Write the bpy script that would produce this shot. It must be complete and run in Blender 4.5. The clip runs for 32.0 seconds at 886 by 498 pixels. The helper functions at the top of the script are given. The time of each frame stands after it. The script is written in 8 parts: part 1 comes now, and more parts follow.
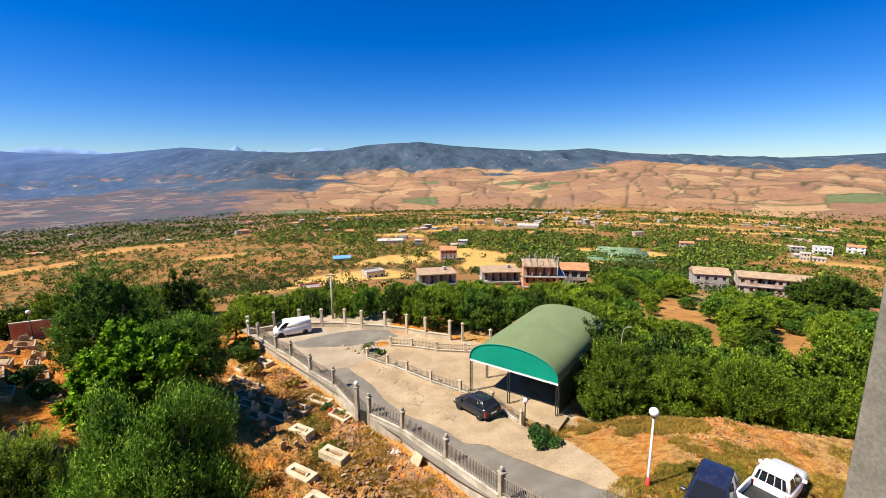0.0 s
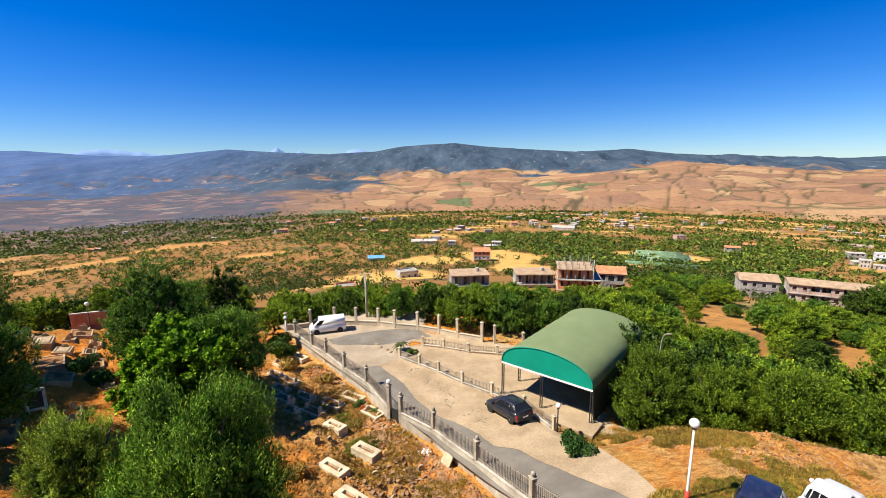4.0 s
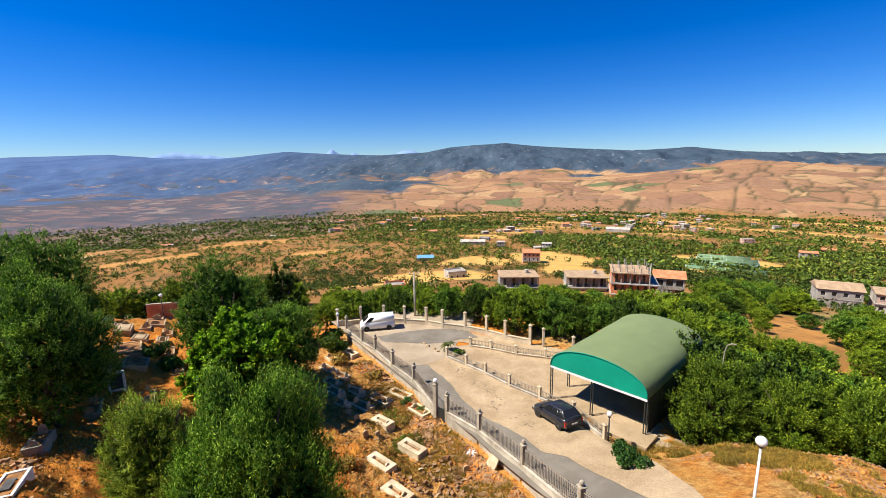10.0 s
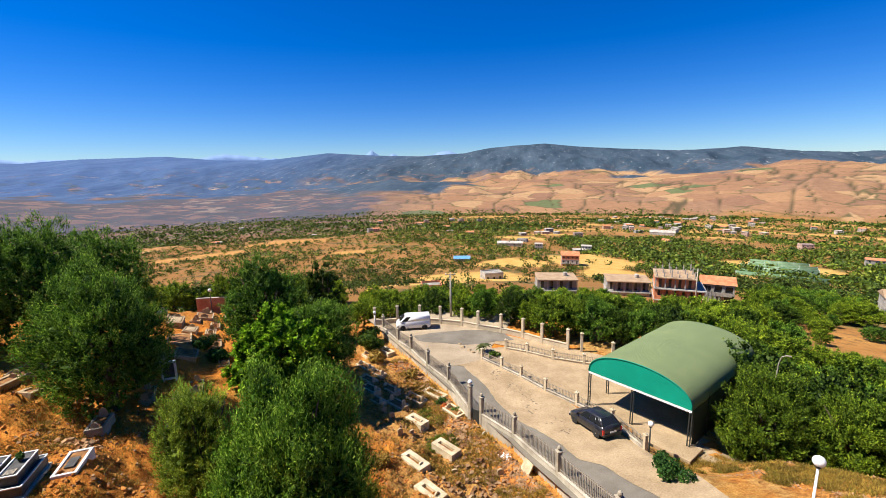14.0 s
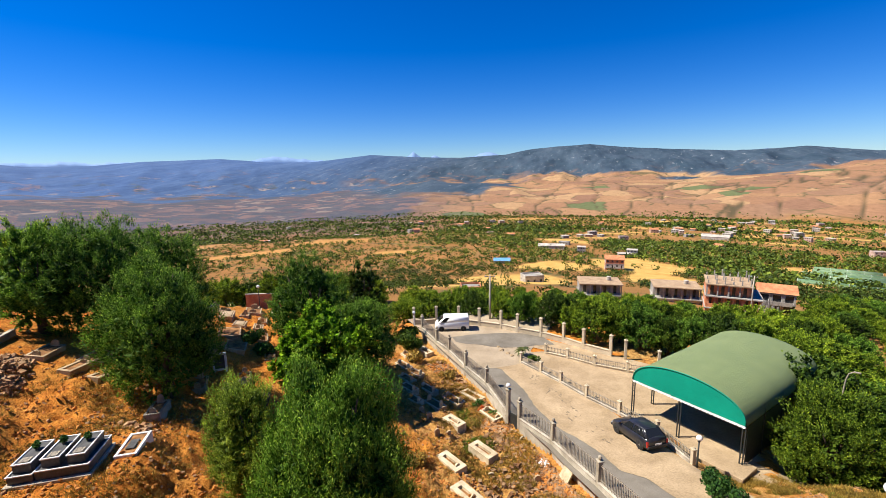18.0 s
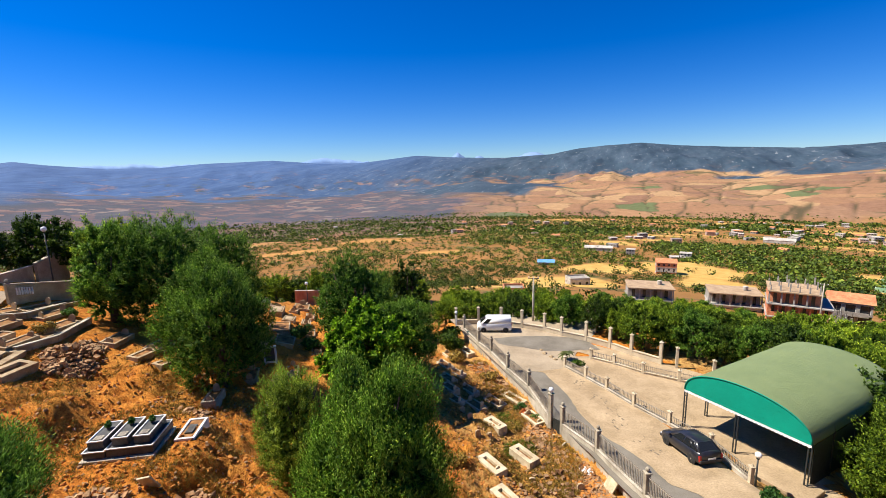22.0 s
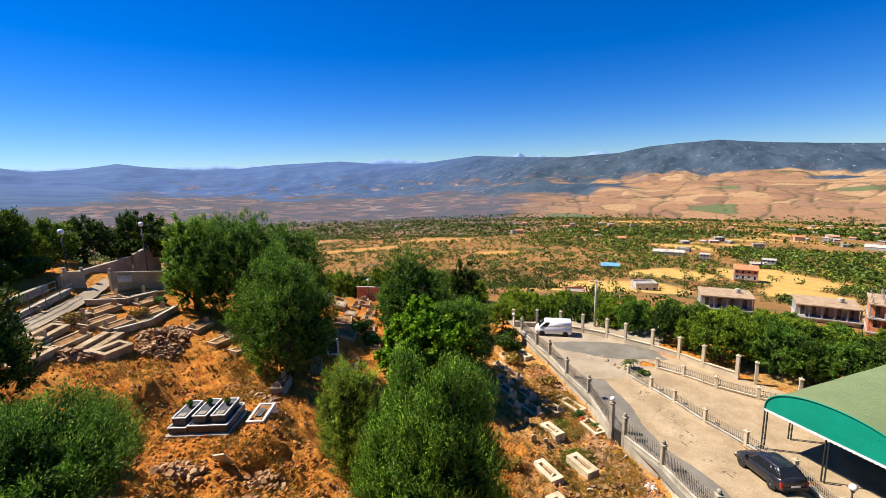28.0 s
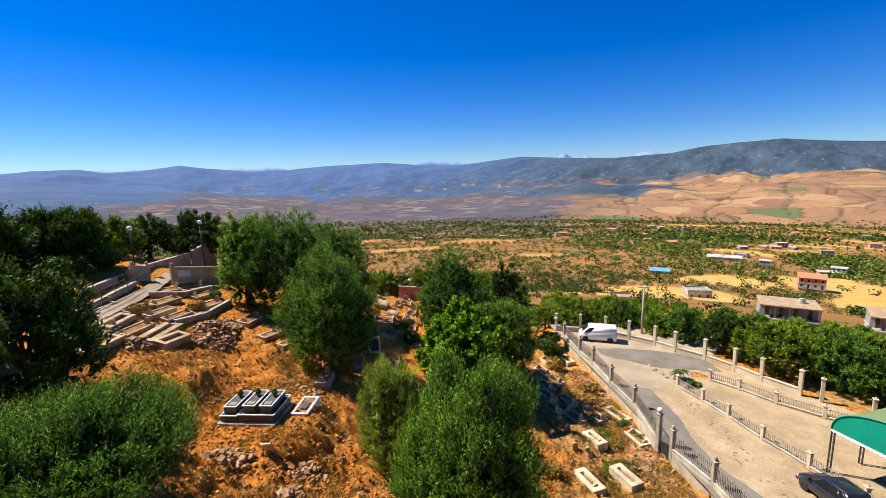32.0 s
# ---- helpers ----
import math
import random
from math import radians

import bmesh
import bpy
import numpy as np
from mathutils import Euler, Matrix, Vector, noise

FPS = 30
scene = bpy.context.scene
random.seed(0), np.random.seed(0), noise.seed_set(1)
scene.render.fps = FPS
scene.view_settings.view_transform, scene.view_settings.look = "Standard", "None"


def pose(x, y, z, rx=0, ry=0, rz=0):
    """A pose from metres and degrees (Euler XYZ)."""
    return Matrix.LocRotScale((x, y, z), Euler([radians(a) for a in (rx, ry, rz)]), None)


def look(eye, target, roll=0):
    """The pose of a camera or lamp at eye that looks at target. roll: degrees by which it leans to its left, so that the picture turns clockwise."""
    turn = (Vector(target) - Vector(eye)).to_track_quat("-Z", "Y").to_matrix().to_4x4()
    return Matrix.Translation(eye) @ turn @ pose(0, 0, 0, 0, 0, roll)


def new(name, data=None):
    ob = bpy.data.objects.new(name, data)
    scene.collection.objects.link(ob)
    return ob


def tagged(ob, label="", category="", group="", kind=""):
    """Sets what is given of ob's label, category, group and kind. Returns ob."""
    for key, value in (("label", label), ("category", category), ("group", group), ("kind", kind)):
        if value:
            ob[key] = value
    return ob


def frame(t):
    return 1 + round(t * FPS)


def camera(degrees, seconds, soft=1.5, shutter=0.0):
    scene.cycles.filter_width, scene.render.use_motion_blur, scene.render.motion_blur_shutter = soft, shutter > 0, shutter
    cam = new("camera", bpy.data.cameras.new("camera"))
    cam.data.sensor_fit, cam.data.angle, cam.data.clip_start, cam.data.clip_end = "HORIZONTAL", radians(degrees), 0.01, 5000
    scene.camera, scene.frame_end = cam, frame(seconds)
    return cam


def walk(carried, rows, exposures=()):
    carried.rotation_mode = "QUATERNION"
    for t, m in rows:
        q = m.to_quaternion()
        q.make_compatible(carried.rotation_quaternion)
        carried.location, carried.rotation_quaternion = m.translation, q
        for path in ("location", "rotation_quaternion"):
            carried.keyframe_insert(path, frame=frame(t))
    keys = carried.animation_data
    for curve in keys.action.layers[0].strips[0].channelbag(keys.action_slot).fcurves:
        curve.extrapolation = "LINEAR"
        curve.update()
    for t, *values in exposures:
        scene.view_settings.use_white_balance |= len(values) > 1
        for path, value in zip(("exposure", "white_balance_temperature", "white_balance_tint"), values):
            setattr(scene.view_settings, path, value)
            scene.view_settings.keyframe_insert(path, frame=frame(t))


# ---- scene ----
# The camera turns on the spot, at an upper floor, 20 m over the road.
cam = camera(91.2, 32.0, soft=0.45)
EYE = Vector((0.0, 0.0, 20.0))
# seconds, turn to the left, tilt, lean (degrees)
PATH = [
    (0, -4.81, -11.16, -0.68),
    (0.5, -4.22, -11.15, -0.73),
    (1, -3.79, -11.11, -0.75),
    (2, -2.85, -11.07, -0.67),
    (3, -1.66, -11.06, -0.70),
    (3.5, -1.00, -11.01, -0.72),
    (5.5, 1.52, -10.92, -0.88),
    (6, 2.08, -10.90, -0.94),
    (7, 3.08, -10.87, -0.97),
    (8, 4.02, -10.86, -1.06),
    (9, 5.07, -10.88, -1.10),
    (10, 6.19, -10.81, -1.12),
    (11, 7.38, -10.73, -1.14),
    (12, 8.61, -10.72, -1.17),
    (13, 9.88, -10.69, -1.21),
    (14, 11.12, -10.60, -1.19),
    (14.5, 11.74, -10.55, -1.14),
    (16.5, 14.42, -10.40, -1.20),
    (17, 15.10, -10.37, -1.22),
    (18, 16.46, -10.31, -1.26),
    (19, 17.88, -10.28, -1.30),
    (20, 19.36, -10.23, -1.33),
    (21, 20.79, -10.21, -1.48),
    (22, 22.22, -10.13, -1.52),
    (23, 23.50, -10.06, -1.54),
    (24, 24.71, -10.03, -1.60),
    (25, 25.93, -9.99, -1.59),
    (25.5, 26.48, -9.96, -1.60),
    (27.5, 29.19, -9.93, -1.63),
    (28, 30.07, -9.92, -1.68),
    (29, 31.85, -9.88, -1.76),
    (30, 33.24, -9.80, -1.77),
    (31, 34.55, -9.71, -1.75),
    (31.5, 35.10, -9.63, -1.77),
    (32, 35.64, -9.62, -1.66),
]


def aim(turn, tilt, lean):
    a, b = radians(turn), radians(tilt)
    return look(EYE, EYE + Vector((-math.sin(a) * math.cos(b), math.cos(a) * math.cos(b), math.sin(b))), lean)


walk(cam, [(t, aim(a, b, c)) for t, a, b, c in PATH], [(0.0, 0.88), (32.0, 0.88)])

# ---- light ----
SUN_AZ, SUN_EL = 104.0, 53.0  # degrees to the left of +y, and up
world = bpy.data.worlds.new("world")
scene.world = world
world.use_nodes = True
wn, wl = world.node_tree.nodes, world.node_tree.links
sky = wn.new("ShaderNodeTexSky")
sky.sky_type, sky.sun_disc = "NISHITA", False
sky.sun_elevation, sky.sun_rotation = radians(SUN_EL), radians(-SUN_AZ)
sky.altitude, sky.air_density, sky.dust_density, sky.ozone_density = 600.0, 1.0, 0.0, 4.0
hsv = wn.new("ShaderNodeHueSaturation")
hsv.inputs["Saturation"].default_value = 1.26
hsv.inputs["Hue"].default_value = 0.512
tint = wn.new("ShaderNodeMix")
tint.data_type, tint.blend_type = "RGBA", "MULTIPLY"
tint.inputs[0].default_value = 1.0
tint.inputs[7].default_value = (0.84, 1.06, 1.36, 1)
wl.new(sky.outputs[0], tint.inputs[6])
wl.new(tint.outputs[2], hsv.inputs["Color"])
wl.new(hsv.outputs[0], wn["Background"].inputs[0])
wn["Background"].inputs[1].default_value = 0.052
sun = new("sun", bpy.data.lights.new("sun", "SUN"))
sun.data.energy, sun.data.angle, sun.data.color = 5.0, radians(0.6), (1.0, 0.93, 0.82)
a, b = radians(SUN_AZ), radians(SUN_EL)
sun.matrix_world = look(Vector((-math.sin(a) * math.cos(b), math.cos(a) * math.cos(b), math.sin(b))) * 60, (0, 0, 0))

# ---- helpers of this scene ----
def mesh_of(name, verts, faces, mat=None, smooth=False):
    me = bpy.data.meshes.new(name)
    me.from_pydata([tuple(v) for v in verts], [], faces)
    if mat:
        me.materials.append(mat)
    if smooth:
        me.polygons.foreach_set("use_smooth", [True] * len(me.polygons))
    me.update()
    return me


def from_bm(name, bm, mat=None, smooth=False):
    me = bpy.data.meshes.new(name)
    bm.to_mesh(me)
    bm.free()
    if mat:
        me.materials.append(mat)
    if smooth:
        me.polygons.foreach_set("use_smooth", [True] * len(me.polygons))
    return me


def part(name, data, mat, parent, label="", m=None):
    """One mesh object under a thing or a part; data: a bmesh or a finished mesh."""
    if isinstance(data, bmesh.types.BMesh):
        data = from_bm(name, data, mat)
    elif mat and not data.materials:
        data.materials.append(mat)
    ob = new(name, data)
    ob.parent = parent
    if m is not None:
        ob.matrix_basis = m
    return tagged(ob, label)


def thing(name, m, label, category, group="", kind=""):
    ob = new(name)
    ob.empty_display_size = 0.2
    ob.matrix_basis = m
    return tagged(ob, label, category, group, kind)


def box(bm, x0, x1, y0, y1, z0, z1, bevel=0.0, m=None):
    vs = [bm.verts.new((x, y, z)) for z in (z0, z1) for y in (y0, y1) for x in (x0, x1)]
    fs = [bm.faces.new([vs[i] for i in f]) for f in ((0, 2, 3, 1), (4, 5, 7, 6), (0, 1, 5, 4), (2, 6, 7, 3), (0, 4, 6, 2), (1, 3, 7, 5))]
    if bevel:
        es = list({e for f in fs for e in f.edges})
        out = bmesh.ops.bevel(bm, geom=es, offset=bevel, segments=1, affect="EDGES")
        vs = list({v for f in out["faces"] for v in f.verts} | {v for v in vs if v.is_valid})
    if m is not None:
        bmesh.ops.transform(bm, matrix=m, verts=vs)
    return bm


def boxes(*rows, bevel=0.0):
    bm = bmesh.new()
    for r in rows:
        box(bm, *r, bevel=bevel)
    return bm


def lathe(bm, profile, n=12, centre=(0, 0, 0)):
    """A turned shape from rows of radius and height."""
    rings = [[bm.verts.new((centre[0] + r * math.cos(2 * math.pi * i / n), centre[1] + r * math.sin(2 * math.pi * i / n), centre[2] + z)) for i in range(n)] for r, z in profile]
    for lo, hi in zip(rings, rings[1:]):
        for i in range(n):
            bm.faces.new((lo[i], lo[(i + 1) % n], hi[(i + 1) % n], hi[i]))
    bm.faces.new(rings[0][::-1])
    bm.faces.new(rings[-1])
    return bm


def tube(bm, points, radii, n=8):
    """A round limb along points."""
    pts = [Vector(p) for p in points]
    rings = []
    for i, p in enumerate(pts):
        d = (pts[min(i + 1, len(pts) - 1)] - pts[max(i - 1, 0)]).normalized()
        u = d.cross((0.3, 1, 0.2)).normalized()
        v = d.cross(u)
        rings.append([bm.verts.new(p + radii[i] * (u * math.cos(2 * math.pi * k / n) + v * math.sin(2 * math.pi * k / n))) for k in range(n)])
    for lo, hi in zip(rings, rings[1:]):
        for k in range(n):
            bm.faces.new((lo[k], lo[(k + 1) % n], hi[(k + 1) % n], hi[k]))
    bm.faces.new(rings[0][::-1])
    bm.faces.new(rings[-1])
    return bm


def lerp_table(x, xs, ys):
    return float(np.interp(x, xs, ys))


# ---- materials ----
def shader(name, rough=0.8, metal=0.0, spec=0.3):
    m = bpy.data.materials.new(name)
    m.use_nodes = True
    n, l = m.node_tree.nodes, m.node_tree.links
    b = n["Principled BSDF"]
    b.inputs["Roughness"].default_value, b.inputs["Metallic"].default_value = rough, metal
    b.inputs["Specular IOR Level"].default_value = spec
    return m, n, l, b


def ramp(n, stops):
    r = n.new("ShaderNodeValToRGB")
    e = r.color_ramp.elements
    while len(e) < len(stops):
        e.new(0.5)
    for k, (p, c) in zip(e, stops):
        k.position, k.color = p, (*c, 1) if len(c) == 3 else c
    return r


def noise_node(n, l, scale, detail=5.0, rough=0.6, coord=None, dist=0.0):
    t = n.new("ShaderNodeTexNoise")
    t.inputs["Scale"].default_value, t.inputs["Detail"].default_value, t.inputs["Roughness"].default_value = scale, detail, rough
    t.inputs["Distortion"].default_value = dist
    if coord is not None:
        l.new(coord, t.inputs["Vector"])
    return t


def mix(n, l, fac, a, b, how="MIX"):
    k = n.new("ShaderNodeMix")
    k.data_type, k.blend_type = "RGBA", how
    for sock, v in ((k.inputs[0], fac), (k.inputs[6], a), (k.inputs[7], b)):
        if isinstance(v, bpy.types.NodeSocket):
            l.new(v, sock)
        else:
            sock.default_value = v if not isinstance(v, tuple) else (*v, 1)
    return k.outputs[2]


def bump(n, l, height, strength, dist, b):
    k = n.new("ShaderNodeBump")
    k.inputs["Strength"].default_value, k.inputs["Distance"].default_value = strength, dist
    l.new(height, k.inputs["Height"])
    l.new(k.outputs[0], b.inputs["Normal"])


def rough_mat(name, dark, light, scale=3.0, fine=40.0, rough=0.85, metal=0.0, bump_d=0.01, spec=0.3, world_space=True, random_by=0.0):
    """A worn surface: patches at one scale, grain at a finer one, and relief from the grain."""
    m, n, l, b = shader(name, rough, metal, spec)
    coord = n.new("ShaderNodeNewGeometry").outputs["Position"] if world_space else n.new("ShaderNodeTexCoord").outputs["Object"]
    big, small = noise_node(n, l, scale, 4.0, 0.6, coord), noise_node(n, l, fine, 3.0, 0.7, coord)
    c = mix(n, l, ramp_of(n, l, big.outputs[0], 0.35, 0.68), dark, light)
    g = ramp(n, [(0.3, (0.72, 0.72, 0.72)), (0.7, (1.15, 1.15, 1.15))])
    l.new(small.outputs[0], g.inputs[0])
    c = mix(n, l, 1.0, c, g.outputs[0], "MULTIPLY")
    if random_by:
        info = n.new("ShaderNodeObjectInfo")
        r = ramp(n, [(0.0, (1 - random_by,) * 3), (1.0, (1 + random_by,) * 3)])
        l.new(info.outputs["Random"], r.inputs[0])
        c = mix(n, l, 1.0, c, r.outputs[0], "MULTIPLY")
    l.new(c, b.inputs["Base Color"])
    if bump_d:
        bump(n, l, small.outputs[0], 0.6, bump_d, b)
    return m


def ramp_of(n, l, value, lo, hi):
    r = ramp(n, [(lo, (0, 0, 0)), (hi, (1, 1, 1))])
    l.new(value, r.inputs[0])
    return r.outputs[0]


def leaf_mat(name, dark, light, tip, through_light=0.35):
    m, n, l, b = shader(name, 0.6, 0.0, 0.15)
    geo = n.new("ShaderNodeNewGeometry")
    r = ramp(n, [(0.0, dark), (0.55, light), (1.0, tip)])
    l.new(geo.outputs["Random Per Island"], r.inputs[0])
    info = n.new("ShaderNodeObjectInfo")
    k = ramp(n, [(0.0, (0.75, 0.78, 0.8)), (1.0, (1.2, 1.15, 1.0))])
    l.new(info.outputs["Random"], k.inputs[0])
    big = noise_node(n, l, 0.45, 3.0, 0.6, geo.outputs["Position"])
    k2 = ramp(n, [(0.3, (0.7, 0.75, 0.7)), (0.7, (1.25, 1.2, 1.05))])
    l.new(big.outputs[0], k2.inputs[0])
    tall = n.new("ShaderNodeMapping")
    tall.inputs["Scale"].default_value = (1.0, 1.0, 0.4)
    l.new(geo.outputs["Position"], tall.inputs[0])
    tuft = noise_node(n, l, 3.6, 2.0, 0.6, tall.outputs[0])
    k3 = ramp(n, [(0.36, (0.65, 0.68, 0.65)), (0.64, (1.3, 1.27, 1.15))])
    l.new(tuft.outputs[0], k3.inputs[0])
    c = mix(n, l, 1.0, mix(n, l, 1.0, r.outputs[0], k.outputs[0], "MULTIPLY"), k2.outputs[0], "MULTIPLY")
    c = mix(n, l, 1.0, c, k3.outputs[0], "MULTIPLY")
    # tone by place in the crown: inner shade painted dark, young tips pale
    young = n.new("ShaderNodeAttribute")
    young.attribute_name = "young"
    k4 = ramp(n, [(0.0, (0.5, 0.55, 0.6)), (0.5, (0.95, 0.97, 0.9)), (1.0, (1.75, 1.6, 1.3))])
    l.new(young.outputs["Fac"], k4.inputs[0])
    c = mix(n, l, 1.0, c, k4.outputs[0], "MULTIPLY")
    l.new(c, b.inputs["Base Color"])
    t = n.new("ShaderNodeBsdfTranslucent")
    l.new(c, t.inputs[0])
    s = n.new("ShaderNodeMixShader")
    s.inputs[0].default_value = through_light
    l.new(b.outputs[0], s.inputs[1])
    l.new(t.outputs[0], s.inputs[2])
    l.new(s.outputs[0], n["Material Output"].inputs[0])
    return m


M_CONCRETE = rough_mat("concrete", (0.32, 0.275, 0.21), (0.55, 0.49, 0.39), 0.8, 30)
M_PILLAR = rough_mat("pillar_concrete", (0.26, 0.22, 0.16), (0.46, 0.4, 0.3), 1.5, 40)
M_CREAM = rough_mat("cream_paint", (0.46, 0.37, 0.25), (0.64, 0.54, 0.38), 0.7, 30)
M_IRON = rough_mat("painted_iron", (0.09, 0.085, 0.075), (0.2, 0.18, 0.15), 6, 60, 0.5, 0.3, 0.002, 0.5)
M_RAIL = rough_mat("dusty_railing_paint", (0.26, 0.22, 0.165), (0.42, 0.36, 0.28), 6, 60, 0.6, 0.1, 0.002, 0.4)
M_STEEL = rough_mat("black_steel", (0.02, 0.025, 0.025), (0.05, 0.055, 0.05), 5, 60, 0.5, 0.2, 0.002, 0.5)
M_WHITE = rough_mat("white_paint", (0.7, 0.7, 0.68), (0.84, 0.83, 0.8), 2, 40, 0.6)
M_RED = rough_mat("red_paint", (0.45, 0.03, 0.02), (0.65, 0.06, 0.04), 3, 40, 0.6)
M_GLOBE = rough_mat("opal_glass", (0.8, 0.8, 0.78), (0.88, 0.88, 0.86), 3, 40, 0.25, 0, 0, 0.5)
M_STONE = rough_mat("rubble", (0.2, 0.09, 0.036), (0.5, 0.32, 0.17), 1.3, 20, 0.9, 0, 0.02, 0.2, True, 0.3)
M_TOMB = rough_mat("tomb_cement", (0.4, 0.31, 0.19), (0.66, 0.56, 0.38), 1.2, 30, 0.85, 0, 0.006)
M_MARBLE = rough_mat("white_marble", (0.6, 0.6, 0.58), (0.85, 0.85, 0.82), 2.5, 20, 0.4, 0, 0.001, 0.5)
M_SLATE = rough_mat("dark_granite", (0.035, 0.034, 0.033), (0.09, 0.088, 0.085), 3, 60, 0.55, 0, 0.001, 0.5)
M_BARK = rough_mat("bark", (0.05, 0.035, 0.022), (0.14, 0.1, 0.07), 3, 25, 0.9, 0, 0.03)
M_OLIVE = leaf_mat("olive_leaf", (0.03, 0.085, 0.008), (0.115, 0.245, 0.025), (0.32, 0.49, 0.09), 0.38)
M_YOUNG = leaf_mat("young_leaf", (0.17, 0.24, 0.024), (0.36, 0.47, 0.055), (0.52, 0.62, 0.11), 0.42)
M_FIG = leaf_mat("broad_leaf", (0.09, 0.21, 0.01), (0.24, 0.46, 0.022), (0.44, 0.66, 0.045), 0.45)
M_TREE = leaf_mat("tree_leaf", (0.058, 0.11, 0.008), (0.185, 0.295, 0.019), (0.4, 0.5, 0.05), 0.3)
M_BANK = leaf_mat("bank_leaf", (0.04, 0.082, 0.006), (0.128, 0.212, 0.014), (0.285, 0.375, 0.038), 0.3)
M_DARKTREE = leaf_mat("dark_tree_leaf", (0.018, 0.045, 0.005), (0.055, 0.105, 0.01), (0.11, 0.17, 0.02), 0.2)

# ---- the lie of the land ----
def along(x, y):
    """Metres along the road towards the building, and to the left of its fence."""
    return (x + 3.8) * 0.55 - (y - 31.8) * 0.835, -(x + 3.8) * 0.835 - (y - 31.8) * 0.55


def road_height(s):
    return 0.0115 * min(max(s, 0.0), 20.2) ** 2


def fence_off(s):
    """How far the cemetery fence stands to the left of the road's straight line."""
    return lerp_table(s, (-27, -19, -8, 3.6, 9, 15, 24), (2.6, 1.6, 0.25, -0.9, -0.6, -0.05, 0.2))


FENCE = [(-17.6, 49.6), (-14.5, 45.8), (-12.4, 43.7), (-9.7, 40.2), (-7.0, 37.2), (-4.4, 32.7), (-3.4, 32.1), (-0.7, 29.5), (2.15, 24.8), (4.55, 19.4), (6.4, 14.4), (8.2, 9.4)]


def fence_side(x, y):
    """Metres from the line of the cemetery fence, positive on the cemetery's side."""
    best, side = 1e9, 1.0
    for (ax, ay), (bx, by) in zip(FENCE, FENCE[1:]):
        dx, dy = bx - ax, by - ay
        k = min(max(((x - ax) * dx + (y - ay) * dy) / (dx * dx + dy * dy), 0.0), 1.0)
        ex, ey = x - ax - k * dx, y - ay - k * dy
        d = math.hypot(ex, ey)
        if d < best:
            best, side = d, 1.0 if dx * ey - dy * ex < 0 else -1.0
    return best * side


def near_height(x, y, bare=False):
    """The lie of the near ground; bare: without the step down behind the fence."""
    s, q = along(x, y)
    z = road_height(s)
    if q < -7.5:  # the forecourt of the shelter is level
        z *= 1 - min(1.0, (-q - 7.5) / 2.5) * min(max((15 - s) / 4, 0.0), 1.0)
    if q > -3.5 and not bare:  # the cemetery lies below the road's wall and climbs to the left
        if -24 < s < 26:
            off = fence_side(x, y) if q < 6 else 1.0
            z -= 0.95 * min(max((off + 0.16) / 0.2, 0.0), 1.0)
        else:
            z -= 0.95 * min(max((q - fence_off(s) - 0.12) / 0.6, 0.0), 1.0)
        z += lerp_table(s, (-45, -10), (0.12, 0.34)) * max(0.0, q - 4)
    edge = lerp_table(s, (-2, 4, 8, 12, 17, 22, 26), (30, 22, 15.5, 12.6, 12.6, 14, 17))
    if q < -edge:  # the bank falls away under the trees
        z -= 0.5 * (-q - edge)
    return z


HILL_D = (58, 75, 110, 140, 330, 480, 700, 1150)
HILL_Z = (-3.5, -7, -13, -18, -50, -60, -78, -100)
RIDGE_AZ = (-180, -60, -46, -38, -29, -20, -13, -5, 5, 11, 18, 25, 42, 52, 62, 72, 80, 100, 180)
RIDGE_EL = (-1, -1.0, -1.3, -0.8, -0.4, -1.2, -1.7, -1.5, -2.2, -1.9, -1.5, -2.3, -3.0, -2.5, -1.4, -0.2, 0.6, -1, -1)
CREST_AZ = (-180, -60, -50, -43, -36, -29, -23, -17, -6, -2, 4.7, 8.2, 14, 20, 25.5, 30, 33, 38, 43, 50.8, 54.7, 59, 63.6, 66.2, 70, 73, 75, 77.3, 82, 100, 180)
CREST_EL = (0.5, 0.5, 0.5, 0.1, 0.4, 0.8, 1.6, 1.4, 2.2, 2.75, 2.4, 1.8, 1.5, 1.75, 2.1, 1.6, 1.32, 1.4, 1.85, 1.55, 1.2, 1.1, 1.55, 1.9, 1.35, 1.25, 1.65, 1.55, 1.1, 0.5, 0.5)


# dug heaps and hollows on the red slope: place, radius, height
MOUNDS = ((-18.4, 12.3, 1.5, 0.55), (-24.6, 15.0, 1.7, 0.4), (-17.2, 9.6, 1.2, 0.35), (-22.5, 14.9, 0.9, -0.4), (-19.4, 14.9, 0.9, -0.3), (-26.6, 11.4, 1.6, 0.3), (-24.8, 9.2, 1.3, -0.35), (-16.2, 13.6, 0.8, -0.35), (-20.6, 16.8, 1.6, 0.35))


def fbm(x, y, n=5, h=0.9):
    return noise.fractal((x, y, 3.7), h, 2.1, n)


def gullies(az, d):
    """How near a point of the reaped hills lies to the bed of a gully: 0 in the bed."""
    return abs(noise.fractal((az * 0.16 + 0.9, d * 0.0009, 2.4), 0.8, 2.2, 3))


